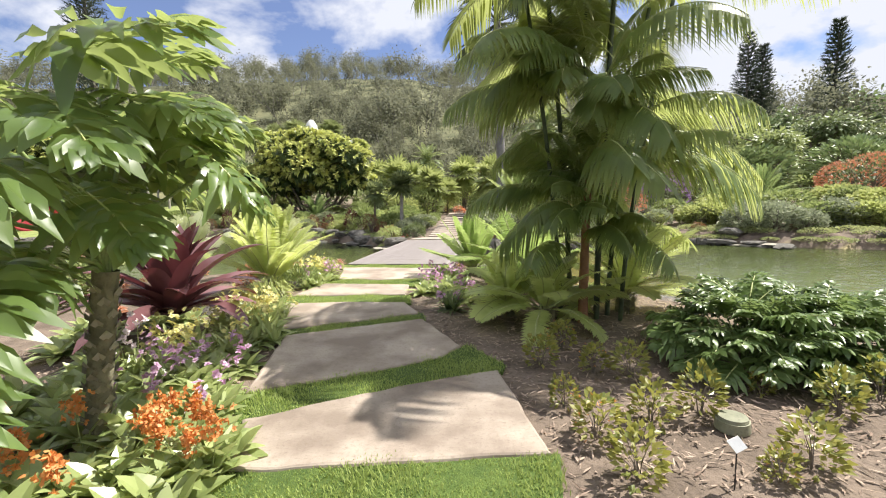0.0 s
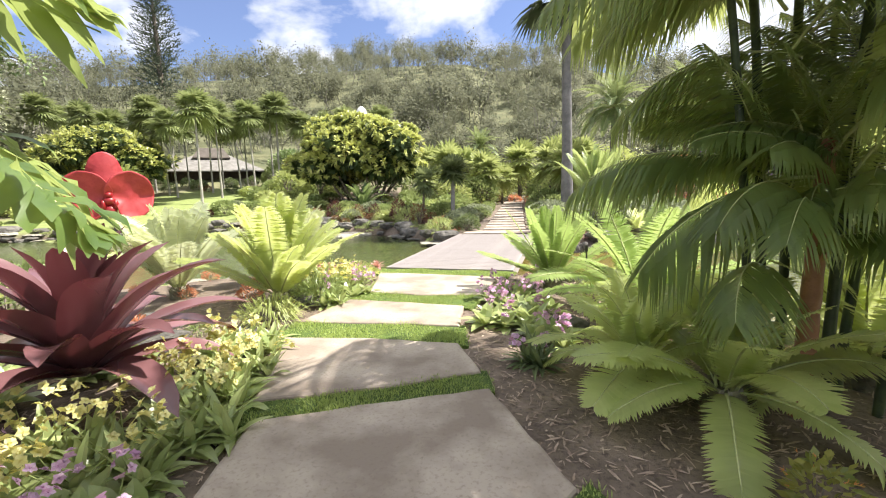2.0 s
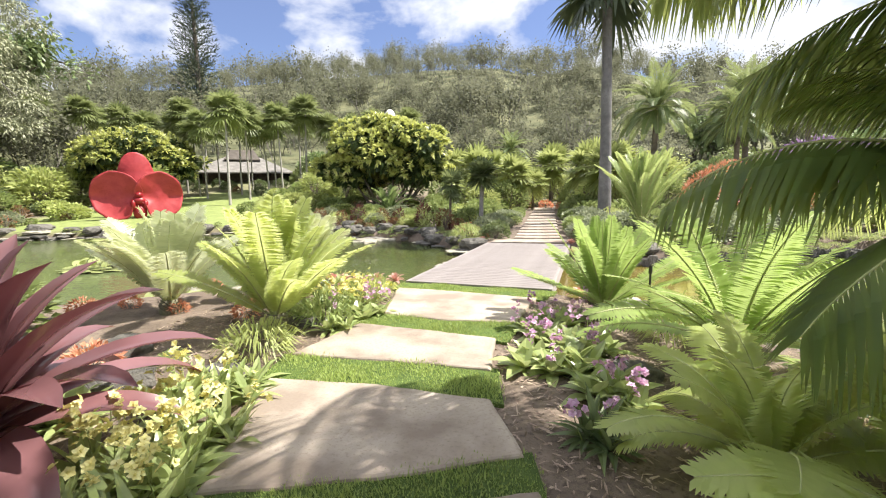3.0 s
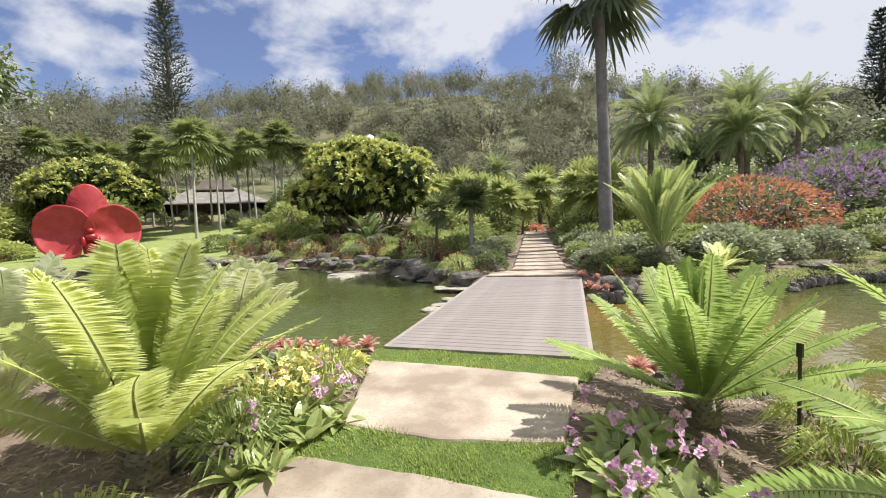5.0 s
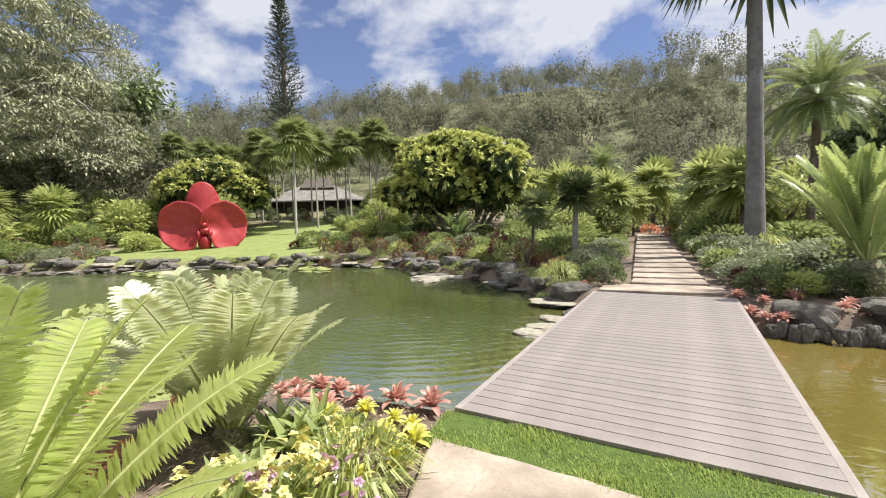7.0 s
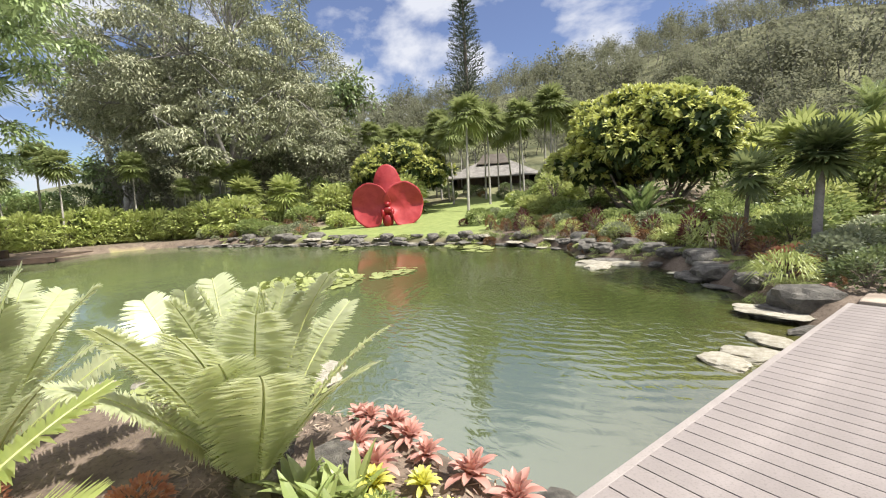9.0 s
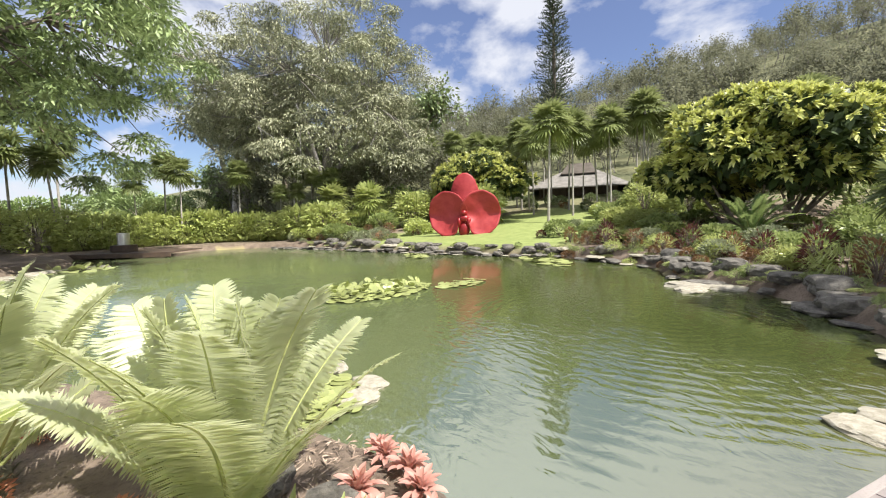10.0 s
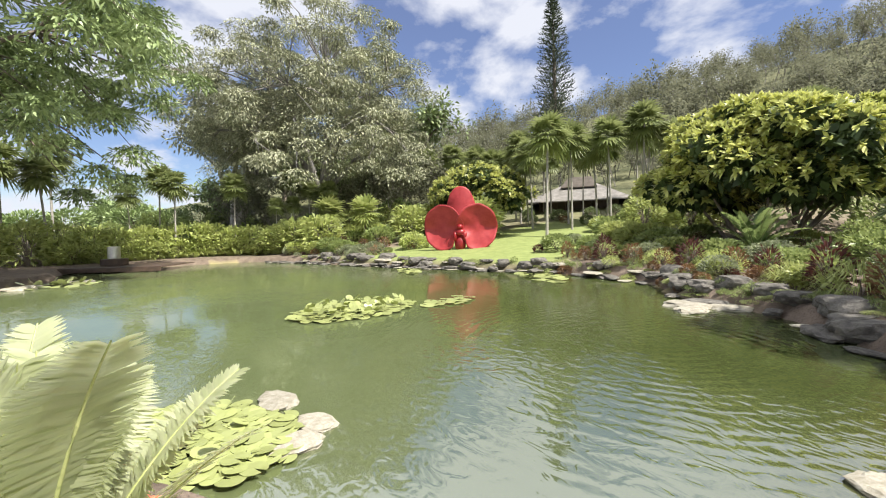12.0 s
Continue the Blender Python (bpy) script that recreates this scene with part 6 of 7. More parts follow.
# ---- split-leaf philodendrons ----
def lobed_leaf(name, length, mat, seed, lobes=11, wavy=0.05, arch=0.5):
    """A deeply cut leaf along +x: lobes on a central rib, blade raised and wavy."""
    q = np.random.default_rng(seed)
    g = Geo()
    n = 8
    xs = np.linspace(0, 1, n)
    rib = np.stack((xs * length, 0 * xs, -arch * length * xs ** 2 * 0.6 + 0.06 * xs), -1)
    g.put(*leaves([(0, 0, 0)], [(1, 0, 0)], [(0, 0, 1)], length, length * 0.44, arch * 0.55, 8, 0.12, 0.7))
    for sg in (-1, 1):
        s = np.linspace(0.02, 0.92, lobes)
        base = np.stack((np.interp(s, xs, rib[:, 0]), 0 * s, np.interp(s, xs, rib[:, 2])), -1)
        reach = length * (0.52 * np.sin(np.pi * np.clip(s * 0.72 + 0.25, 0, 1)) + 0.06) * q.uniform(0.88, 1.1, lobes)
        a = np.radians(np.linspace(118, 22, lobes))
        way = np.stack((np.cos(a), sg * np.sin(a), 0.18 + q.normal(0, wavy * 3, lobes)), -1)
        nrm = np.stack((q.normal(0, 0.25, lobes), -sg * 0.25 + q.normal(0, 0.2, lobes), np.ones(lobes)), -1)
        g.put(*leaves(base, way, nrm, reach, length * 0.155, 0.45 + q.uniform(0, 0.3, lobes), 6, 0.22, 1.15))
        small = way + np.stack((0.5 * np.ones(lobes), sg * 0.1 * np.ones(lobes), 0 * s), -1)
        g.put(*leaves(base + unit(way) * (reach * 0.42)[:, None] - UP * 0.02, small, nrm, reach * 0.55, length * 0.10, 0.4, 4, 0.22, 1.1))
    for block in g.v:
        for row in block:
            row[2] += 0.030 * length / 0.6 * noise.noise(Vector(row) * (7.0 / length) + Vector((seed, 0, 0)))
            row[1] += 0.012 * noise.noise(Vector(row) * 14 + Vector((0, seed, 0)))
    g.put(*tube(rib, np.linspace(0.009, 0.003, n), 5), 1)
    return g.mesh(name, [mat, M["rachis"]], True)


PHIL = [lobed_leaf("leaf", 0.64, M["phil"], 600 + i) for i in range(4)]
XAN = [lobed_leaf("leaf", 0.36, M["phil_dark"], 610 + i, 8, 0.04, 0.35) for i in range(4)]


def big_philodendron():
    q = random.Random(23)
    t = thing("philodendron", at(-2.2, 2.72, -0.05), "tall split-leaf philodendron with a scaly trunk", "philodendron")
    n = 14
    s = np.linspace(0, 1, n)
    top = np.array((0.16, 0.04, 1.12))
    axis_pts = np.outer(s, top)
    g = Geo().put(*tube(axis_pts, 0.072 * (1 + 0.05 * (np.arange(n) % 2)), 10))
    part("trunk", g.mesh("trunk", [M["phil_trunk"]], True), t, None, "thick stem ringed with pale leaf scars")
    g = Geo()
    for i in range(60):
        a, z = i * 2.39996, 0.06 + i / 60 * 1.0
        out = np.array((math.cos(a), math.sin(a), 0))
        g.put(*leaves([top * (z / 1.12) + out * 0.063 - UP * 0.03], [out * 0.55 + UP], [out - UP * 0.3], 0.075, 0.075, 0, 2, 0.25, 1.0))
    tagged(part("scar_cover", g.mesh("scar_cover", [M["pale_rock"]]), t), kind="stuff")
    # petiole tip (relative to the trunk's foot), heading and pitch of the blade
    tips = ((0.62, -0.38, 2.30, -10, 15), (0.80, -0.20, 2.12, -15, -8), (0.86, 0.05, 1.95, 5, -35), (0.55, 0.55, 2.15, 35, 0), (0.35, 0.25, 2.45, 60, 25), (0.55, -0.75, 1.75, -50, -10),
            (0.35, -0.55, 1.35, -35, -15), (0.50, -0.85, 1.25, -60, -20), (0.40, -1.05, 0.95, -40, -20), (0.15, -0.75, 1.65, -80, 0), (-0.35, -0.45, 1.75, 215, -5), (-0.3, 0.35, 1.85, 150, 0), (0.1, 0.75, 1.75, 85, -5), (0.45, -0.25, 1.65, -20, -25),
            (0.05, -0.35, 2.1, -90, 10), (0.70, 0.55, 1.75, 20, -30), (0.15, -1.0, 1.35, -70, -15), (0.62, -0.55, 2.05, -30, -20))
    crown = []
    for i in range(20):
        a, e = radians(i * 137.5), radians(-25 + 85 * ((i * 0.618) % 1))
        if math.cos(a) > -0.2 and e < 0.25:
            continue
        crown.append((0.05 + 0.46 * math.cos(a) * math.cos(e), -0.12 + 0.46 * math.sin(a) * math.cos(e), 1.50 + 0.65 * math.sin(e), math.degrees(a), math.degrees(e) * 0.6 - 28))
    for i, (x, y, z, a, p) in enumerate(tuple((v[0] - 0.16, *v[1:]) for v in tips) + tuple(crown)):
        tip = np.array((x, y, z))
        mid = top * 0.55 + tip * 0.45 + UP * 0.10
        g = Geo().put(*tube([top - UP * 0.05, top * 0.8 + mid * 0.2 + UP * 0.03, mid, tip], [0.020, 0.017, 0.014, 0.010], 7))
        stalk = part("leaf_stalk", g.mesh("leaf_stalk", [M["green_leafstalk"]], True), t)
        part("leaf", PHIL[i % 4], stalk, pose(x, y, z, q.uniform(-20, 20), -p, a) @ Matrix.Scale(q.uniform(0.85, 1.15), 4))


M["green_leafstalk"] = solid_mat("leafstalk_green", (0.14, 0.20, 0.06), (0.24, 0.30, 0.11), 8.0, 0.45, 0.1, 0.004, 40.0)
big_philodendron()


def xanadu(m, seed, count=70, spread=0.62):
    q = random.Random(seed)
    t = thing("philodendron_bush", m, "low mound of glossy dark split leaves on mulch", "philodendron")
    for i in range(count):
        u = (i + 0.5) / count
        a, d = radians(i * 137.5), spread * math.sqrt(u)
        z = 0.62 - 0.42 * u + q.uniform(-0.06, 0.06)
        part("leaf", XAN[i % 4], t, pose(d * math.cos(a), d * math.sin(a), z, q.uniform(-15, 15), -(38 - 60 * u), math.degrees(a) + q.uniform(-20, 20)) @ Matrix.Scale(q.uniform(0.8, 1.15), 4))
    for i in range(26):
        a, d = i * 2.4, spread * math.sqrt((i + 0.5) / 26) * 0.9
        g = Geo().put(*tube([(0.1 * math.cos(a), 0.1 * math.sin(a), -0.05), (d * 0.6 * math.cos(a), d * 0.6 * math.sin(a), 0.3), (d * math.cos(a), d * math.sin(a), 0.56 - 0.3 * i / 26)], [0.009, 0.008, 0.006], 4))
        part("leaf_stalk", g.mesh("leaf_stalk", [M["green_leafstalk"]]), t)


xanadu(at(2.75, 3.95, -0.05, 0, 0.9), 1, 80, 0.66)
xanadu(at(3.45, 4.0, -0.05, 60, 0.8), 2, 70, 0.6)

# ---- ixora seedlings and small fittings ----
ix = [shrub_proto("ixora_shrub", M["ixora"], (0.13, 0.13, 0.21), (0.055, 0.03), 170, 700 + i, 0.5, 0.1, (M["bloom_orange"], 16, 0.018) if i < 2 else None, 5, "young ixora shrub with orange blooms on mulch" if i < 2 else "young ixora shrub with yellowish leaves on mulch") for i in range(4)]
spots = ((0.95, 3.12), (1.34, 3.74), (1.45, 2.88), (1.83, 3.0), (2.44, 3.29), (1.14, 2.31), (2.1, 2.41), (0.92, 3.88), (1.86, 2.31), (2.75, 3.0), (1.6, 3.6), (1.05, 2.72), (2.9, 2.2), (2.5, 1.6), (3.2, 3.2), (1.2, 4.3))
for i, (x, y) in enumerate(spots):
    m = at(x, y, -0.05, 77 * i, 0.80 + 0.12 * (i % 4))
    if i < 4:
        ix[i].matrix_basis = m
    else:
        copy_thing(ix[(i * 7) % 4], m)

bm = bmesh.new()
bmesh.ops.create_cone(bm, cap_ends=True, segments=28, radius1=0.102, radius2=0.096, depth=0.08)
bmesh.ops.bevel(bm, geom=[e for e in bm.edges if e.calc_face_angle(0) > 0.8], offset=0.008, segments=2, affect="EDGES")
valve = solid("valve_box", bm_mesh("valve_box", bm, M["valve"]), at(1.94, 2.83, -0.01), "round olive plastic valve box in the mulch", "valve box")
bm = bmesh.new()
bmesh.ops.create_cone(bm, cap_ends=True, segments=24, radius1=0.088, radius2=0.084, depth=0.014)
part("lid", bm_mesh("lid", bm, M["valve"]), valve, at(0, 0, 0.045), "weathered grey-green lid")
lab = thing("plant_label", at(1.60, 2.26, -0.05, 30), "small metal plant label on a wire stake", "plant label")
part("stake", Geo().put(*tube([(0, 0, 0), (0, 0, 0.24)], [0.004, 0.004], 6)).mesh("stake", [M["black"]]), lab)
part("plate", box_mesh("plate", (0.10, 0.065, 0.003), M["steel"], 0.001), lab, pose(0, 0, 0.245, 40, 0, 0))
lamp = thing("path_light", at(0.86, 8.2, -0.05), "thin black garden light stake among the cycads", "path light")
part("post", Geo().put(*tube([(0, 0, 0), (0, 0, 0.66)], [0.011, 0.011], 8)).mesh("post", [M["black"]]), lamp)
part("head", Geo().put(*tube([(0, 0, 0.62), (0, 0, 0.70)], [0.02, 0.02], 8)).mesh("head", [M["black"]]), lamp)


def mulch_chips():
    q = np.random.default_rng(77)
    k = 26000
    x, y = q.uniform(-4.6, 4.2, k), q.uniform(0.4, 10.2, k)
    ok = np.ones(k, bool)
    for poly in SLABS + STRIPS + [BRIDGE]:
        ok &= ~in_poly(x, y, poly)
    ok &= shore_distance(x, y) > 0.5
    x, y = x[ok], y[ok]
    k = len(x)
    a = q.uniform(0, 2 * math.pi, k)
    way = np.stack((np.cos(a), np.sin(a), q.normal(0, 0.22, k)), -1)
    g = Geo().put(*leaves(np.stack((x, y, land(x, y) + 0.012), -1), way, unit(UP + q.normal(0, 0.35, (k, 3))), q.uniform(0.025, 0.10, k), q.uniform(0.008, 0.022, k), 0.0, 2, 0.3, 0.5))
    solid("mulch", g.mesh("mulch", [M["chip"]]), Matrix(), "loose brown bark mulch covering the beds", "mulch", kind="stuff")


mulch_chips()

# ---- water lilies ----


def pad_mesh(seed):
    n = 14
    v = [(0, 0, 0.004)]
    for i in range(n + 1):
        a = radians(12 + 336 * i / n)
        v.append((math.cos(a), math.sin(a), 0.02 + 0.03 * math.sin(3 * a + seed)))
    bm = bmesh.new()
    vs = [bm.verts.new(p) for p in v]
    for i in range(1, n + 1):
        bm.faces.new((vs[0], vs[i], vs[i + 1]))
    r = bmesh.ops.extrude_face_region(bm, geom=bm.faces[:])
    bmesh.ops.translate(bm, vec=(0, 0, -0.03), verts=[e for e in r["geom"] if isinstance(e, bmesh.types.BMVert)])
    bmesh.ops.recalc_face_normals(bm, faces=bm.faces[:])
    return bm_mesh("pad", bm, M["pad"])


PADS = [pad_mesh(i) for i in range(4)]


def lily_patch(cx, cy, rx, ry, rot, count, size, label, seed, upright=0, basin=True):
    q = random.Random(seed)
    t = thing("water_lily_patch", at(cx, cy, WATER, rot), label, "water lilies")
    for i in range(count):
        u = (i + 0.5) / count
        a, d = i * 2.39996, math.sqrt(u)
        part("pad", PADS[i % 4], t, pose(rx * d * math.cos(a), ry * d * math.sin(a), 0.02 + q.uniform(0, 0.03) + (0.06 * (1 - u) if upright else 0), q.uniform(-8, 8), q.uniform(-8, 8), q.uniform(0, 360)) @ Matrix.Scale(size * q.uniform(0.7, 1.25), 4))
    for i in range(upright):
        a, d = i * 2.4, 0.8 * math.sqrt((i + 0.5) / upright)
        part("raised_leaf", PADS[i % 4], t, pose(rx * d * math.cos(a), ry * d * math.sin(a), 0.12 + q.uniform(0, 0.14), q.uniform(-50, 50), q.uniform(-50, 50), q.uniform(0, 360)) @ Matrix.Scale(size * 0.8, 4))
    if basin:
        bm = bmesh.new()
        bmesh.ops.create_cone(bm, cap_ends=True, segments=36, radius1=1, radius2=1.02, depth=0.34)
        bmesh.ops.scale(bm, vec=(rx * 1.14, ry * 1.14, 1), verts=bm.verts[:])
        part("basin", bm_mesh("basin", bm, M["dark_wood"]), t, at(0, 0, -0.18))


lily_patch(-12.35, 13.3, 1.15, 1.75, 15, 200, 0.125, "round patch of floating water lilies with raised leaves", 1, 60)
lily_patch(-11.9, 15.9, 0.5, 0.9, 20, 16, 0.17, "thin scatter of floating lily pads", 2, 0, False)
lily_patch(-6.6, 9.72, 0.8, 1.15, -50, 150, 0.105, "shore patch of yellowing lily pads", 3, 6, False)
lily_patch(-27.0, 4.4, 1.2, 1.6, 0, 30, 0.22, "far patch of lily pads by the bank", 4, 12, False)
lily_patch(-15.5, 22.6, 0.8, 3.2, 60, 60, 0.2, "strip of lily pads along the far bank", 5, 0, False)
lily_patch(-22, 19.6, 0.5, 2.6, 65, 40, 0.2, "strip of lily pads along the far bank", 6, 0, False)

# ---- timber deck and urn across the water ----
dk = thing("timber_deck", at(-36.4, 5.6, WATER, 62), "low dark timber deck over the water", "deck")
for i in range(18):
    part("board", box_mesh("board", (7.6, 0.20, 0.06), M["dark_wood"], 0.006), dk, at(0, -1.9 + i * 0.215, 0.30)) if i == 0 else part("board", dk.children[0].data, dk, at(0, -1.9 + i * 0.215, 0.30))
part("fascia", box_mesh("fascia", (7.6, 0.08, 0.22), M["dark_wood"], 0.006), dk, at(0, -2.05, 0.17))
for x in (-3.4, 0, 3.4):
    part("leg", box_mesh("leg", (0.2, 0.2, 1.4), M["dark_wood"]), dk, at(x, -1.6, -0.44))
urn = thing("metal_urn", at(-36.6, 5.3, WATER + 0.33), "shiny steel cylinder on a dark round base", "urn")
part("cylinder", Geo().put(*tube([(0, 0, 0.45), (0, 0, 0.46), (0, 0, 1.25), (0, 0, 1.26)], [0.02, 0.36, 0.36, 0.02], 24)).mesh("cylinder", [M["steel"]], False), urn)
part("base", Geo().put(*tube([(0, 0, 0), (0, 0, 0.01), (0, 0, 0.44), (0, 0, 0.45)], [0.02, 0.75, 0.75, 0.02], 28)).mesh("base", [M["dark_wood"]], False), urn)

# ---- upright stone edging beyond the bridge ----
edging = thing("stone_edging", Matrix(), "row of dark upright stones edging the far bank", "edging")
_k = 0
for (ax, ay), (bx, by) in zip(SHORE_LINE, np.roll(SHORE_LINE, -1, 0)):
    if 0.7 < ax < 9.5 and ay > 14:
        d = math.hypot(bx - ax, by - ay)
        for i in range(max(1, int(d / 0.10))):
            s_ = (i + 0.5) / max(1, int(d / 0.10))
            part("stone", ROCKS[_k % 6], edging, at(ax + (bx - ax) * s_, ay + (by - ay) * s_ + 0.06 * math.sin(_k * 1.7), WATER + 0.11 + 0.03 * math.sin(_k * 2.3), _k * 53) @ Matrix.Diagonal((0.085, 0.085, 0.24 + 0.06 * math.sin(_k), 1)))
            _k += 1

# ---- shrubs along the banks and slopes ----
KINDS = {
    "green": shrub_proto("shrub", M["shrub"], (0.8, 0.8, 0.6), (0.16, 0.085), 1000, 801, 0.3, 0.15, None, 8, "rounded green shrub on the bank"),
    "dark": shrub_proto("shrub", M["shrub_dark"], (0.8, 0.8, 0.65), (0.14, 0.08), 1000, 802, 0.3, 0.15, None, 8, "dark green leafy shrub on the bank"),
    "lime": shrub_proto("broadleaf_shrub", M["shrub_lime"], (0.9, 0.9, 0.6), (0.22, 0.10), 1000, 803, 0.5, 0.25, None, 8, "lime-green broad-leaved shrub on the bank"),
    "silver": shrub_proto("silver_shrub", M["shrub_silver"], (0.8, 0.8, 0.6), (0.11, 0.08), 1100, 804, 0.3, 0.1, None, 8, "grey-green shrub with small pale leaves"),
    "croton": shrub_proto("croton_shrub", M["croton"], (0.6, 0.6, 0.6), (0.16, 0.05), 600, 805, 0.4, 0.2, None, 8, "reddish croton shrub by the water"),
    "cordyline": shrub_proto("cordyline_shrub", M["cordyline"], (0.55, 0.55, 0.7), (0.28, 0.07), 420, 806, 0.7, 0.3, None, 8, "dark red cordyline shrub by the water"),
    "stalky": shrub_proto("croton_shrub", M["croton"], (0.42, 0.42, 0.75), (0.18, 0.05), 260, 815, 0.9, 0.2, None, 14, "upright reddish croton with bare stems by the water"),
    "stalkydark": shrub_proto("cordyline_shrub", M["cordyline"], (0.42, 0.42, 0.8), (0.24, 0.05), 230, 816, 0.9, 0.25, None, 14, "upright dark red cordyline with bare stems by the water"),
    "fernlike": shrub_proto("fern", M["shrub_lime"], (0.7, 0.7, 0.45), (0.5, 0.035), 420, 817, 0.9, 0.6, None, 4, "bright green arching fern on the bank"),
    "talllime": shrub_proto("tall_shrub", M["shrub_lime"], (1.0, 1.0, 1.35), (0.27, 0.10), 900, 818, 0.5, 0.25, None, 12, "tall lime-green leafy shrub on the slope"),
    "ginger": shrub_proto("ginger_shrub", M["shrub_lime"], (0.9, 0.9, 1.0), (0.42, 0.11), 420, 807, 0.9, 0.35, None, 12, "tall clump of lime-green ginger leaves"),
    "cover": shrub_proto("ground_cover", M["lime_cover"], (0.7, 0.7, 0.18), (0.07, 0.05), 800, 808, 0.5, 0.05, None, 6, "low lime-green ground cover at the water's edge"),
    "sword": shrub_proto("sword_fern", M["shrub"], (0.6, 0.6, 0.5), (0.42, 0.045), 260, 809, 0.8, 0.5, None, 4, "arching sword-leaved clump on the bank"),
    "orange": shrub_proto("croton_shrub", M["bouga"], (0.45, 0.45, 0.35), (0.12, 0.05), 420, 810, 0.5, 0.15, None, 6, "low orange-red leafy clump by the rocks"),
    "bouga": shrub_proto("bougainvillea", M["shrub_dark"], (1.5, 1.5, 1.15), (0.12, 0.06), 1500, 811, 0.3, 0.1, (M["bouga"], 900, 0.11), 10, "coral-flowered bougainvillea mound on the slope"),
    "mauve": shrub_proto("bougainvillea", M["shrub_dark"], (1.5, 1.5, 1.1), (0.12, 0.06), 1300, 812, 0.3, 0.1, (M["bouga_purple"], 700, 0.11), 10, "mauve-flowered bougainvillea mound on the slope"),
    "big": shrub_proto("tall_shrub", M["shrub"], (1.5, 1.5, 1.5), (0.26, 0.11), 1500, 813, 0.3, 0.15, None, 10, "tall leafy green shrub on the slope"),
    "bigdark": shrub_proto("tall_shrub", M["tree_leaf"], (1.6, 1.6, 1.6), (0.26, 0.11), 1500, 814, 0.3, 0.15, None, 10, "tall dark green shrub on the slope"),
}
USED = set()
qs = random.Random(31)


def plant(kind, x, y, s=1.0, dz=0.0):
    m = g_at(x, y, qs.uniform(0, 360), s * qs.uniform(0.88, 1.14), dz)
    if kind not in USED:
        USED.add(kind)
        KINDS[kind].matrix_basis = m
        return
    copy_thing(KINDS[kind], m)


# upright crotons and cordylines along the far bank
for i, (x, y, s) in enumerate(((-4.2, 20.6, 0.95), (-5.4, 21.5, 0.9), (-3.3, 19.0, 0.75), (-7.9, 23.0, 0.85), (-9.3, 23.3, 0.9), (-10.6, 23.9, 0.9), (-12.0, 24.2, 0.95), (-13.4, 24.3, 0.9), (-14.6, 24.6, 0.8), (-15.8, 24.8, 0.85), (-6.9, 22.5, 0.8), (-28.6, 21.0, 1.0), (-30.9, 20.4, 1.0), (-33.2, 19.6, 0.9), (1.9, 18.2, 0.5), (5.6, 19.4, 0.7), (7.4, 20.6, 0.8))):
    plant(("stalky", "stalkydark", "stalky")[i % 3], x, y, s)
for i, (x, y, s) in enumerate(((-4.8, 21.2, 0.8), (-6.2, 22.1, 0.8), (-8.6, 23.6, 0.9), (-11.2, 24.6, 0.9), (-2.6, 20.0, 0.7), (2.2, 19.6, 0.7), (4.6, 18.9, 0.8), (-13.9, 25.4, 0.9), (-3.4, 22.6, 0.9), (2.6, 22.4, 0.9), (3.2, 25.2, 1.1), (-4.4, 25.6, 1.1))):
    plant("fernlike", x, y, s)
# small leafy trees behind the steps
for i, (x, y, h, mat) in enumerate(((-4.6, 30.5, 3.6, "shrub_lime"), (-2.6, 33.6, 3.4, "shrub"), (-6.4, 36.0, 4.4, "shrub"), (2.9, 31.0, 3.6, "shrub_lime"), (5.0, 34.0, 4.2, "shrub"), (1.4, 40.0, 4.0, "shrub_lime"), (-1.2, 43.0, 4.6, "shrub"), (8.4, 36.0, 4.4, "shrub_lime"), (11.6, 34.5, 4.6, "shrub"), (-9.5, 40.0, 4.8, "shrub"), (4.4, 28.2, 3.0, "shrub_lime"), (-17.5, 36.0, 4.2, "shrub_lime"), (-36.5, 31.0, 4.2, "shrub"), (-41.5, 27.5, 4.0, "shrub_lime"))):
    tree("small_tree", g_at(x, y), h, 0.07, M[mat], M["bark"], "small leafy tree with several thin stems on the slope", 900 + i, 3, 2, 2, 0.32, 0.55, 36, (0.24, 0.11), 0.7, 0.16, group="small trees on the slope")
for i, (x, y, s) in enumerate(((-3.6, 27.6, 0.9), (-2.4, 29.8, 1.0), (2.4, 27.8, 0.95), (3.8, 29.6, 1.1), (1.9, 32.8, 1.1), (-4.4, 32.0, 1.2), (-1.9, 36.4, 1.2), (4.9, 31.6, 1.2), (0.6, 42.0, 1.5), (7.0, 34.4, 1.3), (-6.6, 28.6, 0.9), (-14.6, 33.0, 1.1), (-16.8, 32.2, 1.0), (3.0, 38.0, 1.4), (-5.4, 39.0, 1.4))):
    plant(("talllime", "big", "talllime")[i % 3], x, y, s * (1.2, 0.8, 1.0)[i % 3])
# low green clumps under the cycads by the path
for i, (x, y) in enumerate(((-2.75, 7.75), (-2.95, 8.35), (-3.1, 9.5), (-2.7, 9.0), (-3.35, 8.2), (-2.85, 6.7), (-3.5, 6.35), (0.95, 7.9), (0.7, 9.2), (1.2, 8.5))):
    plant(("sword", "fernlike")[i % 2], x, y, 0.45)
# low cover spilling over the rim stones
for x, y in SHORE_LINE:
    if -17 < x < -2.6 and y > 16.4:
        for _ in range(2):
            plant(("cover", "sword", "cover")[qs.randrange(3)], x + 0.4 + qs.uniform(-0.2, 0.5), y + 0.4 + qs.uniform(0, 0.5), qs.uniform(0.35, 0.6))
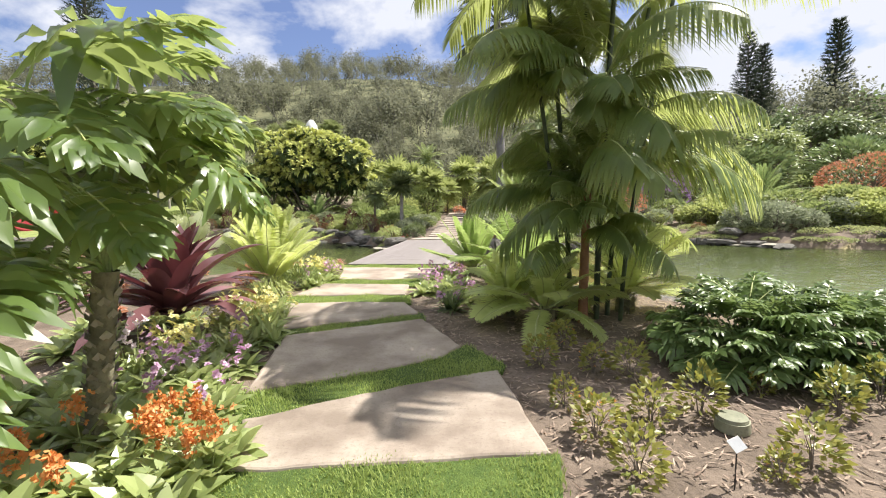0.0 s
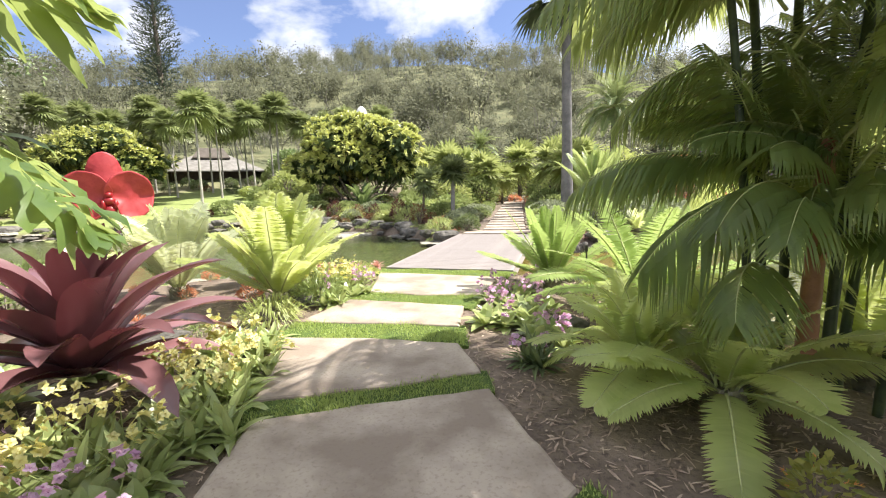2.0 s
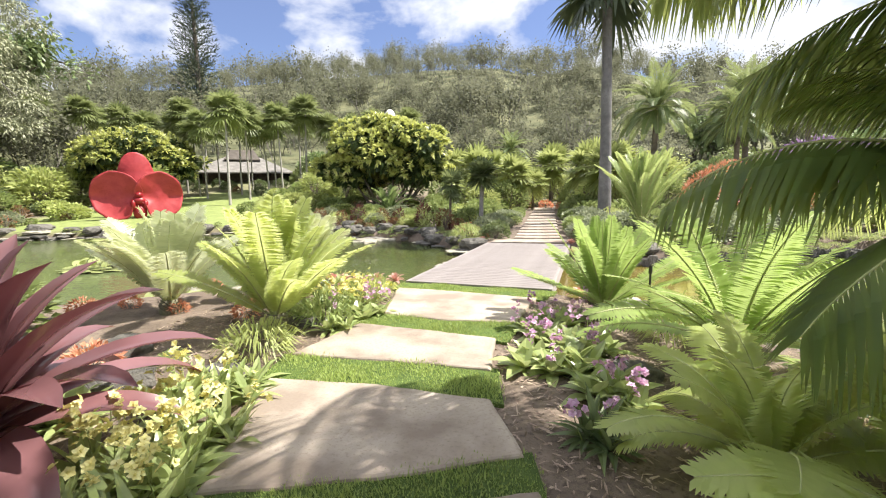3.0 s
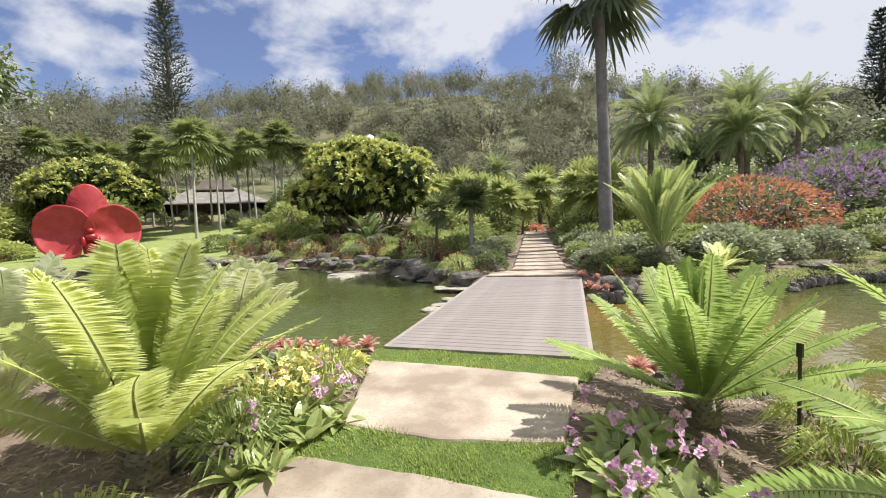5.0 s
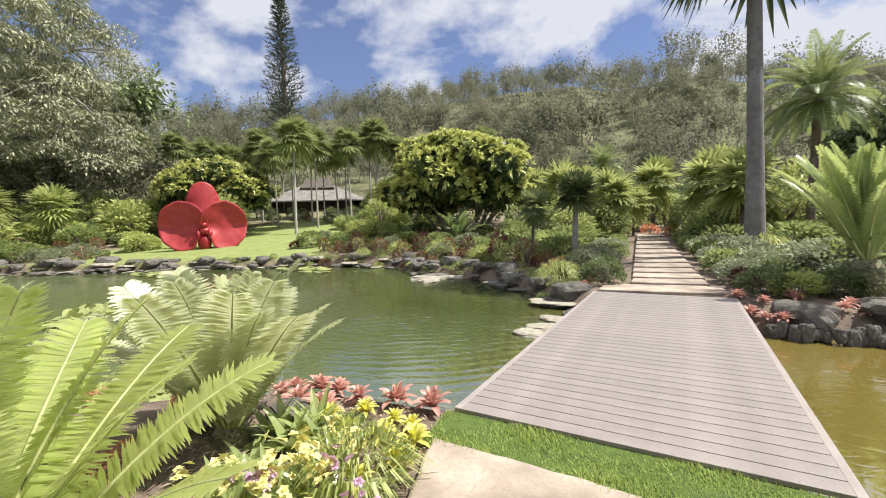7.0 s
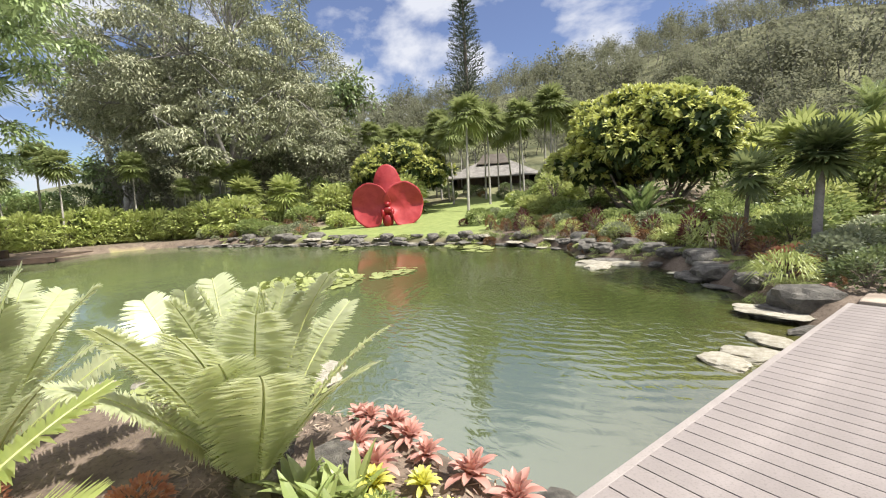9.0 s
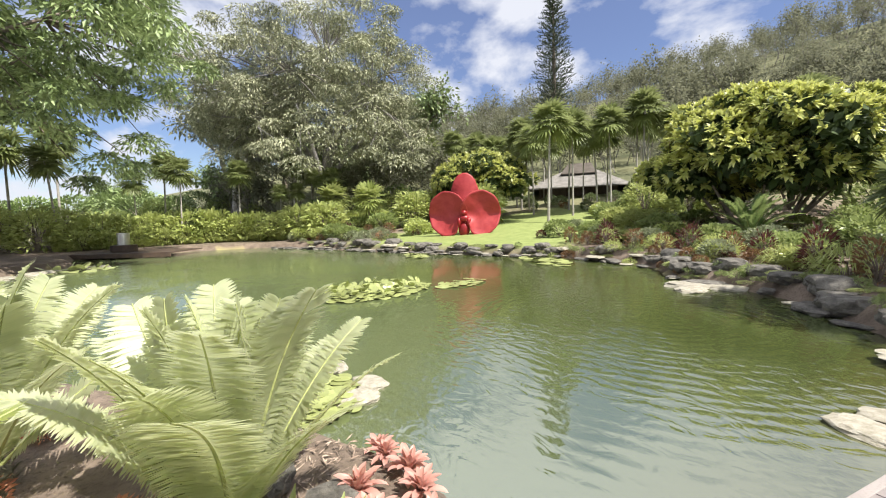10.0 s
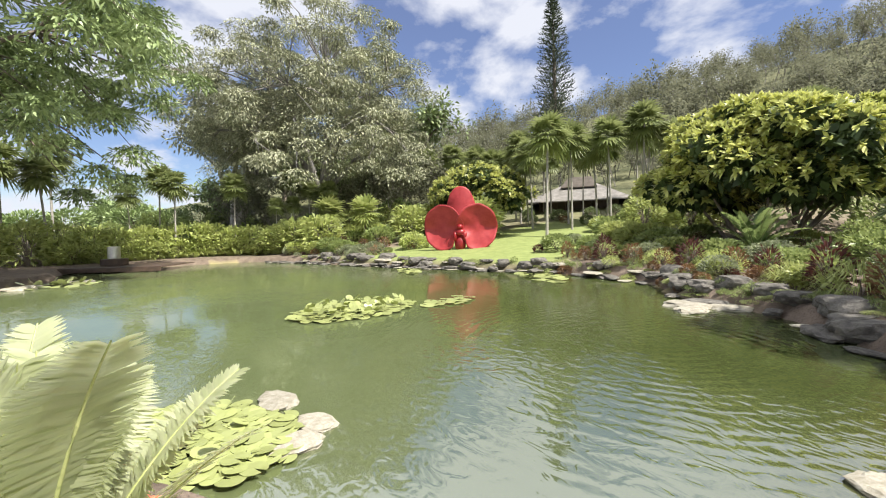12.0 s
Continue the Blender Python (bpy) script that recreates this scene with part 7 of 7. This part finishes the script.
for (ax, ay), (bx, by) in zip(SHORE_LINE, np.roll(SHORE_LINE, -1, 0)):
    if ay > 15.8 and -36 < ax < -3.0:
        for i in range(max(1, round(math.hypot(bx - ax, by - ay) / 0.38))):
            u, off = qs.random(), qs.uniform(0.12, 0.65)
            d = math.hypot(bx - ax, by - ay)
            nx, ny = -(by - ay) / d, (bx - ax) / d
            x, y = ax + (bx - ax) * u, ay + (by - ay) * u
            if float(shore_distance(np.array([x + nx * off]), np.array([y + ny * off]))[0]) < 0:
                nx, ny = -nx, -ny
            plant(("cover", "cover", "fernlike", "croton", "cover", "sword")[qs.randrange(6)] if x > -16 else "cover", x + nx * off, y + ny * off, qs.uniform(0.35, 0.75))
# matted cover down the eastern bank
for (ax, ay), (bx, by) in zip(SHORE_LINE, np.roll(SHORE_LINE, -1, 0)):
    if ay > 9.5 and ax > 3.0:
        d = math.hypot(bx - ax, by - ay)
        for off, kinds, size in ((0.35, ("cover",), 1.0), (1.5, ("cover", "silver"), 1.2), (2.9, ("lime", "green", "silver"), 1.1)):
            for i in range(max(1, round(d / 1.0))):
                u = qs.random()
                nx, ny = -(by - ay) / d, (bx - ax) / d
                x, y = ax + (bx - ax) * u, ay + (by - ay) * u
                if float(shore_distance(np.array([x + nx * off]), np.array([y + ny * off]))[0]) < 0:
                    nx, ny = -nx, -ny
                plant(kinds[qs.randrange(len(kinds))], x + nx * off, y + ny * off, size * qs.uniform(0.8, 1.2))
# beside the steps beyond the bridge
for i in range(16):
    y = 17.3 + 0.75 * i
    plant(("dark", "silver", "croton", "green")[i % 4], -1.75 - qs.uniform(0, 0.25) + 0.02 * i, y, qs.uniform(0.5, 0.75))
    plant(("silver", "silver", "green", "cover")[i % 4], 0.95 + qs.uniform(0, 0.25), y + 0.3, qs.uniform(0.5, 0.75))
for kind, x, y, s in (("silver", 1.45, 18.6, 0.8), ("silver", 1.6, 20.2, 0.95), ("silver", 2.6, 19.4, 0.95), ("silver", 1.5, 22.2, 1.0), ("croton", 1.9, 17.9, 0.5), ("green", 2.9, 18.2, 0.6), ("dark", 1.0, 17.3, 0.55), ("cordyline", 0.9, 16.9, 0.45), ("dark", 1.6, 17.4, 0.5), ("silver", 3.3, 20.6, 0.9),
                      ("silver", -2.1, 19.8, 0.9), ("silver", -2.2, 18.5, 0.9), ("dark", -2.0, 21.0, 0.9), ("silver", -1.9, 22.6, 1.0), ("cordyline", -2.7, 18.2, 0.6), ("cordyline", -3.6, 19.8, 0.95), ("cordyline", -4.6, 21.3, 0.8), ("orange", -2.9, 18.9, 0.9),
                      ("croton", -2.1, 17.3, 0.5), ("croton", -2.6, 17.6, 0.4), ("sword", -2.7, 16.9, 0.55), ("sword", -3.1, 17.3, 0.5), ("green", -3.4, 23.5, 1.0), ("dark", -4.9, 23.8, 1.0), ("orange", 0.0, 34.5, 1.3), ("orange", 1.1, 33, 1.2), ("croton", -1.4, 35.5, 1.3),
                      ("cover", 3.4, 15.6, 1.0), ("cover", 4.3, 16.0, 1.1), ("cover", 5.3, 16.6, 1.1), ("cover", 6.3, 17.3, 1.1), ("cover", 7.3, 18.1, 1.2), ("cover", 8.4, 17.6, 1.2), ("cover", 9.6, 17.0, 1.2), ("cover", 11, 16.1, 1.3), ("cover", 12.3, 15.1, 1.3), ("cover", 13.6, 14.4, 1.3), ("cover", 15.5, 13.9, 1.4), ("cover", 17.5, 13.2, 1.4),
                      ("silver", 3.9, 17.8, 0.9), ("silver", 5.0, 18.2, 1.0), ("silver", 6.2, 18.9, 1.0), ("silver", 7.6, 19.5, 1.1), ("silver", 9.0, 19.3, 1.1), ("silver", 10.6, 18.5, 1.1), ("silver", 12.2, 17.3, 1.1), ("silver", 14, 16.4, 1.1), ("green", 16, 16, 1.2),
                      ("bouga", 7.0, 21.6, 1.25), ("mauve", 10.6, 25.2, 1.45), ("mauve", 12.8, 26.6, 1.2), ("bouga", 20.8, 22.6, 0.9), ("bouga", 22.8, 21.6, 0.9),
                      ("green", 4.6, 20.4, 1.0), ("lime", 4.2, 17.2, 0.7), ("dark", 5.6, 21.4, 1.0), ("green", 10.6, 21.4, 1.2), ("lime", 12.4, 20.4, 1.2), ("green", 14.4, 19.4, 1.2), ("lime", 17.6, 18.4, 1.3), ("lime", 20, 17.6, 1.3), ("green", 22.5, 17, 1.4), ("green", 13.5, 22.5, 1.2), ("lime", 18.2, 21.5, 1.3)):
    plant(kind, x, y, s)
# under the mango, along the far bank
for kind, x, y, s in (("dark", -7.4, 24.4, 1.1), ("green", -6.3, 23.2, 0.9), ("cordyline", -5.9, 22.0, 0.8), ("croton", -9.4, 24.6, 0.75), ("croton", -10.7, 25.1, 0.8), ("croton", -12.6, 25.6, 0.8), ("croton", -13.6, 25.4, 0.8), ("cordyline", -15.2, 25.2, 0.8), ("green", -14.3, 25.8, 0.7), ("dark", -16.0, 25.3, 0.6),
                      ("croton", -15.6, 26.2, 0.8), ("croton", -8.4, 23.9, 0.6), ("green", -11.8, 26.6, 0.9), ("silver", -8.0, 25.5, 1.0), ("green", -13.0, 27.5, 1.1), ("lime", -15, 29, 1.3), ("lime", -17.2, 30.5, 1.3), ("green", -18.5, 31.5, 1.2), ("sword", -12, 28.4, 1.4), ("sword", -14.4, 27.2, 1.2), ("sword", -9.8, 26.0, 1.3),
                      ("orange", -6.4, 24.6, 0.7), ("green", -5.6, 26, 1.1), ("dark", -7.2, 27, 1.2), ("big", -6.0, 30.5, 0.9), ("lime", -5.0, 28.4, 1.0), ("green", -3.4, 26.5, 1.1), ("green", -3.0, 29, 1.1), ("big", -4.6, 33.5, 1.0), ("big", -7.5, 35, 1.1), ("lime", -3.0, 31.5, 1.1),
                      ("green", 2.0, 24.6, 1.1), ("green", 1.8, 27, 1.1), ("lime", 2.8, 28.6, 1.1), ("big", 3.8, 31, 1.0), ("big", 1.9, 35, 0.9), ("big", -1.6, 38, 1.0), ("lime", 2.6, 36.5, 1.2), ("big", 6.3, 33, 1.1), ("big", 6.8, 30, 0.9), ("bigdark", 9.5, 31, 1.2), ("big", 12, 30, 1.1), ("bigdark", 15, 29, 1.2),
                      ("green", 3.6, 23.6, 1.0), ("green", 4.8, 24.4, 1.1), ("lime", 6.4, 25.6, 1.2), ("dark", 10.8, 24, 1.3), ("green", 13.4, 24.6, 1.3), ("green", 16.4, 26, 1.5), ("bigdark", 18, 27.5, 1.1), ("bigdark", 24, 27, 1.2), ("big", 27, 25, 1.1), ("bigdark", 31, 26, 1.3), ("big", 30, 21, 1.1), ("lime", 25.5, 20, 1.5), ("big", 34, 17, 1.2)):
    plant(kind, x, y, s)
# round the red sculpture and the western bank
for kind, x, y, s in (("orange", -29.0, 20.6, 1.1), ("croton", -30.2, 21.2, 1.1), ("orange", -32.4, 20.2, 1.2), ("croton", -27.4, 22.4, 0.9), ("silver", -28.2, 20.0, 1.0), ("silver", -29.6, 19.4, 0.9), ("green", -31.2, 18.8, 1.1), ("green", -33, 18.6, 1.1), ("dark", -28.8, 23.4, 1.1), ("dark", -30.8, 23.6, 1.3),
                      ("green", -33.4, 22.6, 1.4), ("lime", -34.4, 17.8, 1.1), ("lime", -36, 16.8, 1.2), ("dark", -27.2, 27.5, 1.2), ("dark", -35.4, 25.5, 1.6), ("big", -37, 28, 1.1), ("big", -40, 30, 1.2), ("green", -35.6, 21.2, 1.5), ("big", -40, 24, 1.1), ("big", -43, 26, 1.2), ("lime", -38.5, 23.5, 1.3), ("bigdark", -45, 29, 1.3),
                      ("croton", -27.5, 37.2, 1.3), ("croton", -29.4, 39.0, 1.3), ("dark", -24.5, 36.4, 1.3), ("dark", -22.4, 35.2, 1.2), ("lime", -20.6, 33.4, 1.2), ("lime", -18.8, 33.6, 1.3), ("green", -20, 35.8, 1.4), ("green", -17, 34.4, 1.4), ("big", -14.5, 35.6, 1.1), ("bigdark", -16.6, 38, 1.3), ("bigdark", -12, 38.5, 1.3), ("dark", -30.6, 36.2, 1.3), ("dark", -33.6, 34, 1.3)):
    plant(kind, x, y, s)
for i in range(46):
    s = i / 45
    x, y = -40.2 - 1.8 * math.sin(s * 3.1) + 9 * max(0, s - 0.7) * 1.6, 2.0 + 17.0 * s
    if shore_distance(np.array([x]), np.array([y]))[0] < 0.9:
        x -= 1.6
    plant(("ginger", "lime", "lime", "green")[i % 4], x + qs.uniform(-0.5, 0.5), y, 1.35)
    plant(("lime", "fernlike", "ginger", "lime")[i % 4], x + 1.0 + qs.uniform(-0.3, 0.3), y + qs.uniform(-0.2, 0.2), 0.75)
    plant(("big", "silver", "lime", "silver")[i % 4], x - 3 - qs.uniform(0, 2.5), y + qs.uniform(-1, 1), 1.0 if i % 4 < 2 else 1.7)
# a planted margin all along the far bank
_t = unit(np.roll(SHORE_LINE, -1, 0) - np.roll(SHORE_LINE, 1, 0))
for i, ((x, y), (tx, ty)) in enumerate(zip(SHORE_LINE, _t)):
    for off, kinds in ((0.7, ("cover", "croton", "sword", "silver", "cover")), (1.7, ("silver", "cordyline", "croton", "dark", "lime")), (2.9, ("green", "dark", "lime"))):
        for sg in (1, -1):
            px, py = x + sg * ty * off, y - sg * tx * off
            if qs.random() < 0.55 and shore_distance(np.array([px]), np.array([py]))[0] > off * 0.8 and py > 15.5 and -37 < px < 24 and not (-2.4 < px < 1.0 and py < 30) and not (-27.5 < px < -16.5 and off > 1 and py < 30):
                plant(kinds[(i + int(off * 3)) % len(kinds)], px + qs.uniform(-0.3, 0.3), py + qs.uniform(-0.2, 0.2), qs.uniform(0.35, 1.0))
for i in range(64):
    x, y = qs.uniform(-19, -3.2), qs.uniform(24.3, 33)
    if shore_distance(np.array([x]), np.array([y]))[0] > 1.5:
        plant(("green", "lime", "dark", "sword", "croton", "silver", "lime", "cordyline")[i % 8], x, y, qs.uniform(0.6, 1.0))
for i in range(36):
    x, y = qs.uniform(2.2, 24), qs.uniform(19.5, 33)
    plant(("green", "lime", "dark", "silver", "lime", "green")[i % 6], x, y, qs.uniform(0.8, 1.4))
for i in range(26):
    plant(("green", "lime", "dark", "silver", "ginger")[i % 5], qs.uniform(-44, -27), qs.uniform(19.5, 30), qs.uniform(0.9, 1.5))
# slopes between the garden and the woods
for i in range(80):
    b, d = qs.uniform(-72, 50), qs.uniform(40, 58)
    x, y = polar(b, d)
    if math.hypot(x + 33, y - 45) < 8 or (abs(x + 26) < 6 and y < 38):
        continue
    plant(("big", "bigdark", "big", "lime", "dark")[i % 5], x, y, 1.1 if i % 5 < 3 else 1.9)
for i in range(14):
    plant(("green", "lime", "sword")[i % 3], *((-6.3 - i * 1.5), 7.3 - i * 0.45 - qs.uniform(0, 1.0)), 0.8)
for x, y in ((-5.9, 8.0), (-6.2, 7.6), (-5.0, 7.9), (-4.7, 9.4), (-5.6, 9.2)):
    plant("orange", x, y, 0.42)
for x, y in ((-4.1, 6.1), (-4.6, 5.6), (-3.9, 7.9), (-4.2, 8.6)):
    plant("orange", x, y, 0.5)
# shrubs added to hide and darken the gap under the house eaves
for x, y in ((-29.5, 38.6), (-31.5, 39.6), (-28.0, 41.0), (-34.5, 39.5), (-26.5, 42.5)):
    plant("dark", x, y, 1.5)
for i in range(22):
    plant(("bigdark", "big")[i % 2], -52 - qs.uniform(0, 14), -18 + i * 1.6, 1.4)
for x, y in ((-39.5, 0.4), (-40.5, -1.8), (-42.0, 1.5), (-43.0, -3.0), (-41.0, -5.5), (-45.0, -1.0)):
    plant("talllime", x, y, 1.5)
# behind the camera and beyond the beds, closing the place
for x, y in ((-5, 0.5), (-6.5, 3), (-7.5, 5), (-4, -2.5), (3.5, -2), (5.5, 1), (0, -5), (-2, -5.5), (3, -5)):
    plant("big", x, y, 1.0)
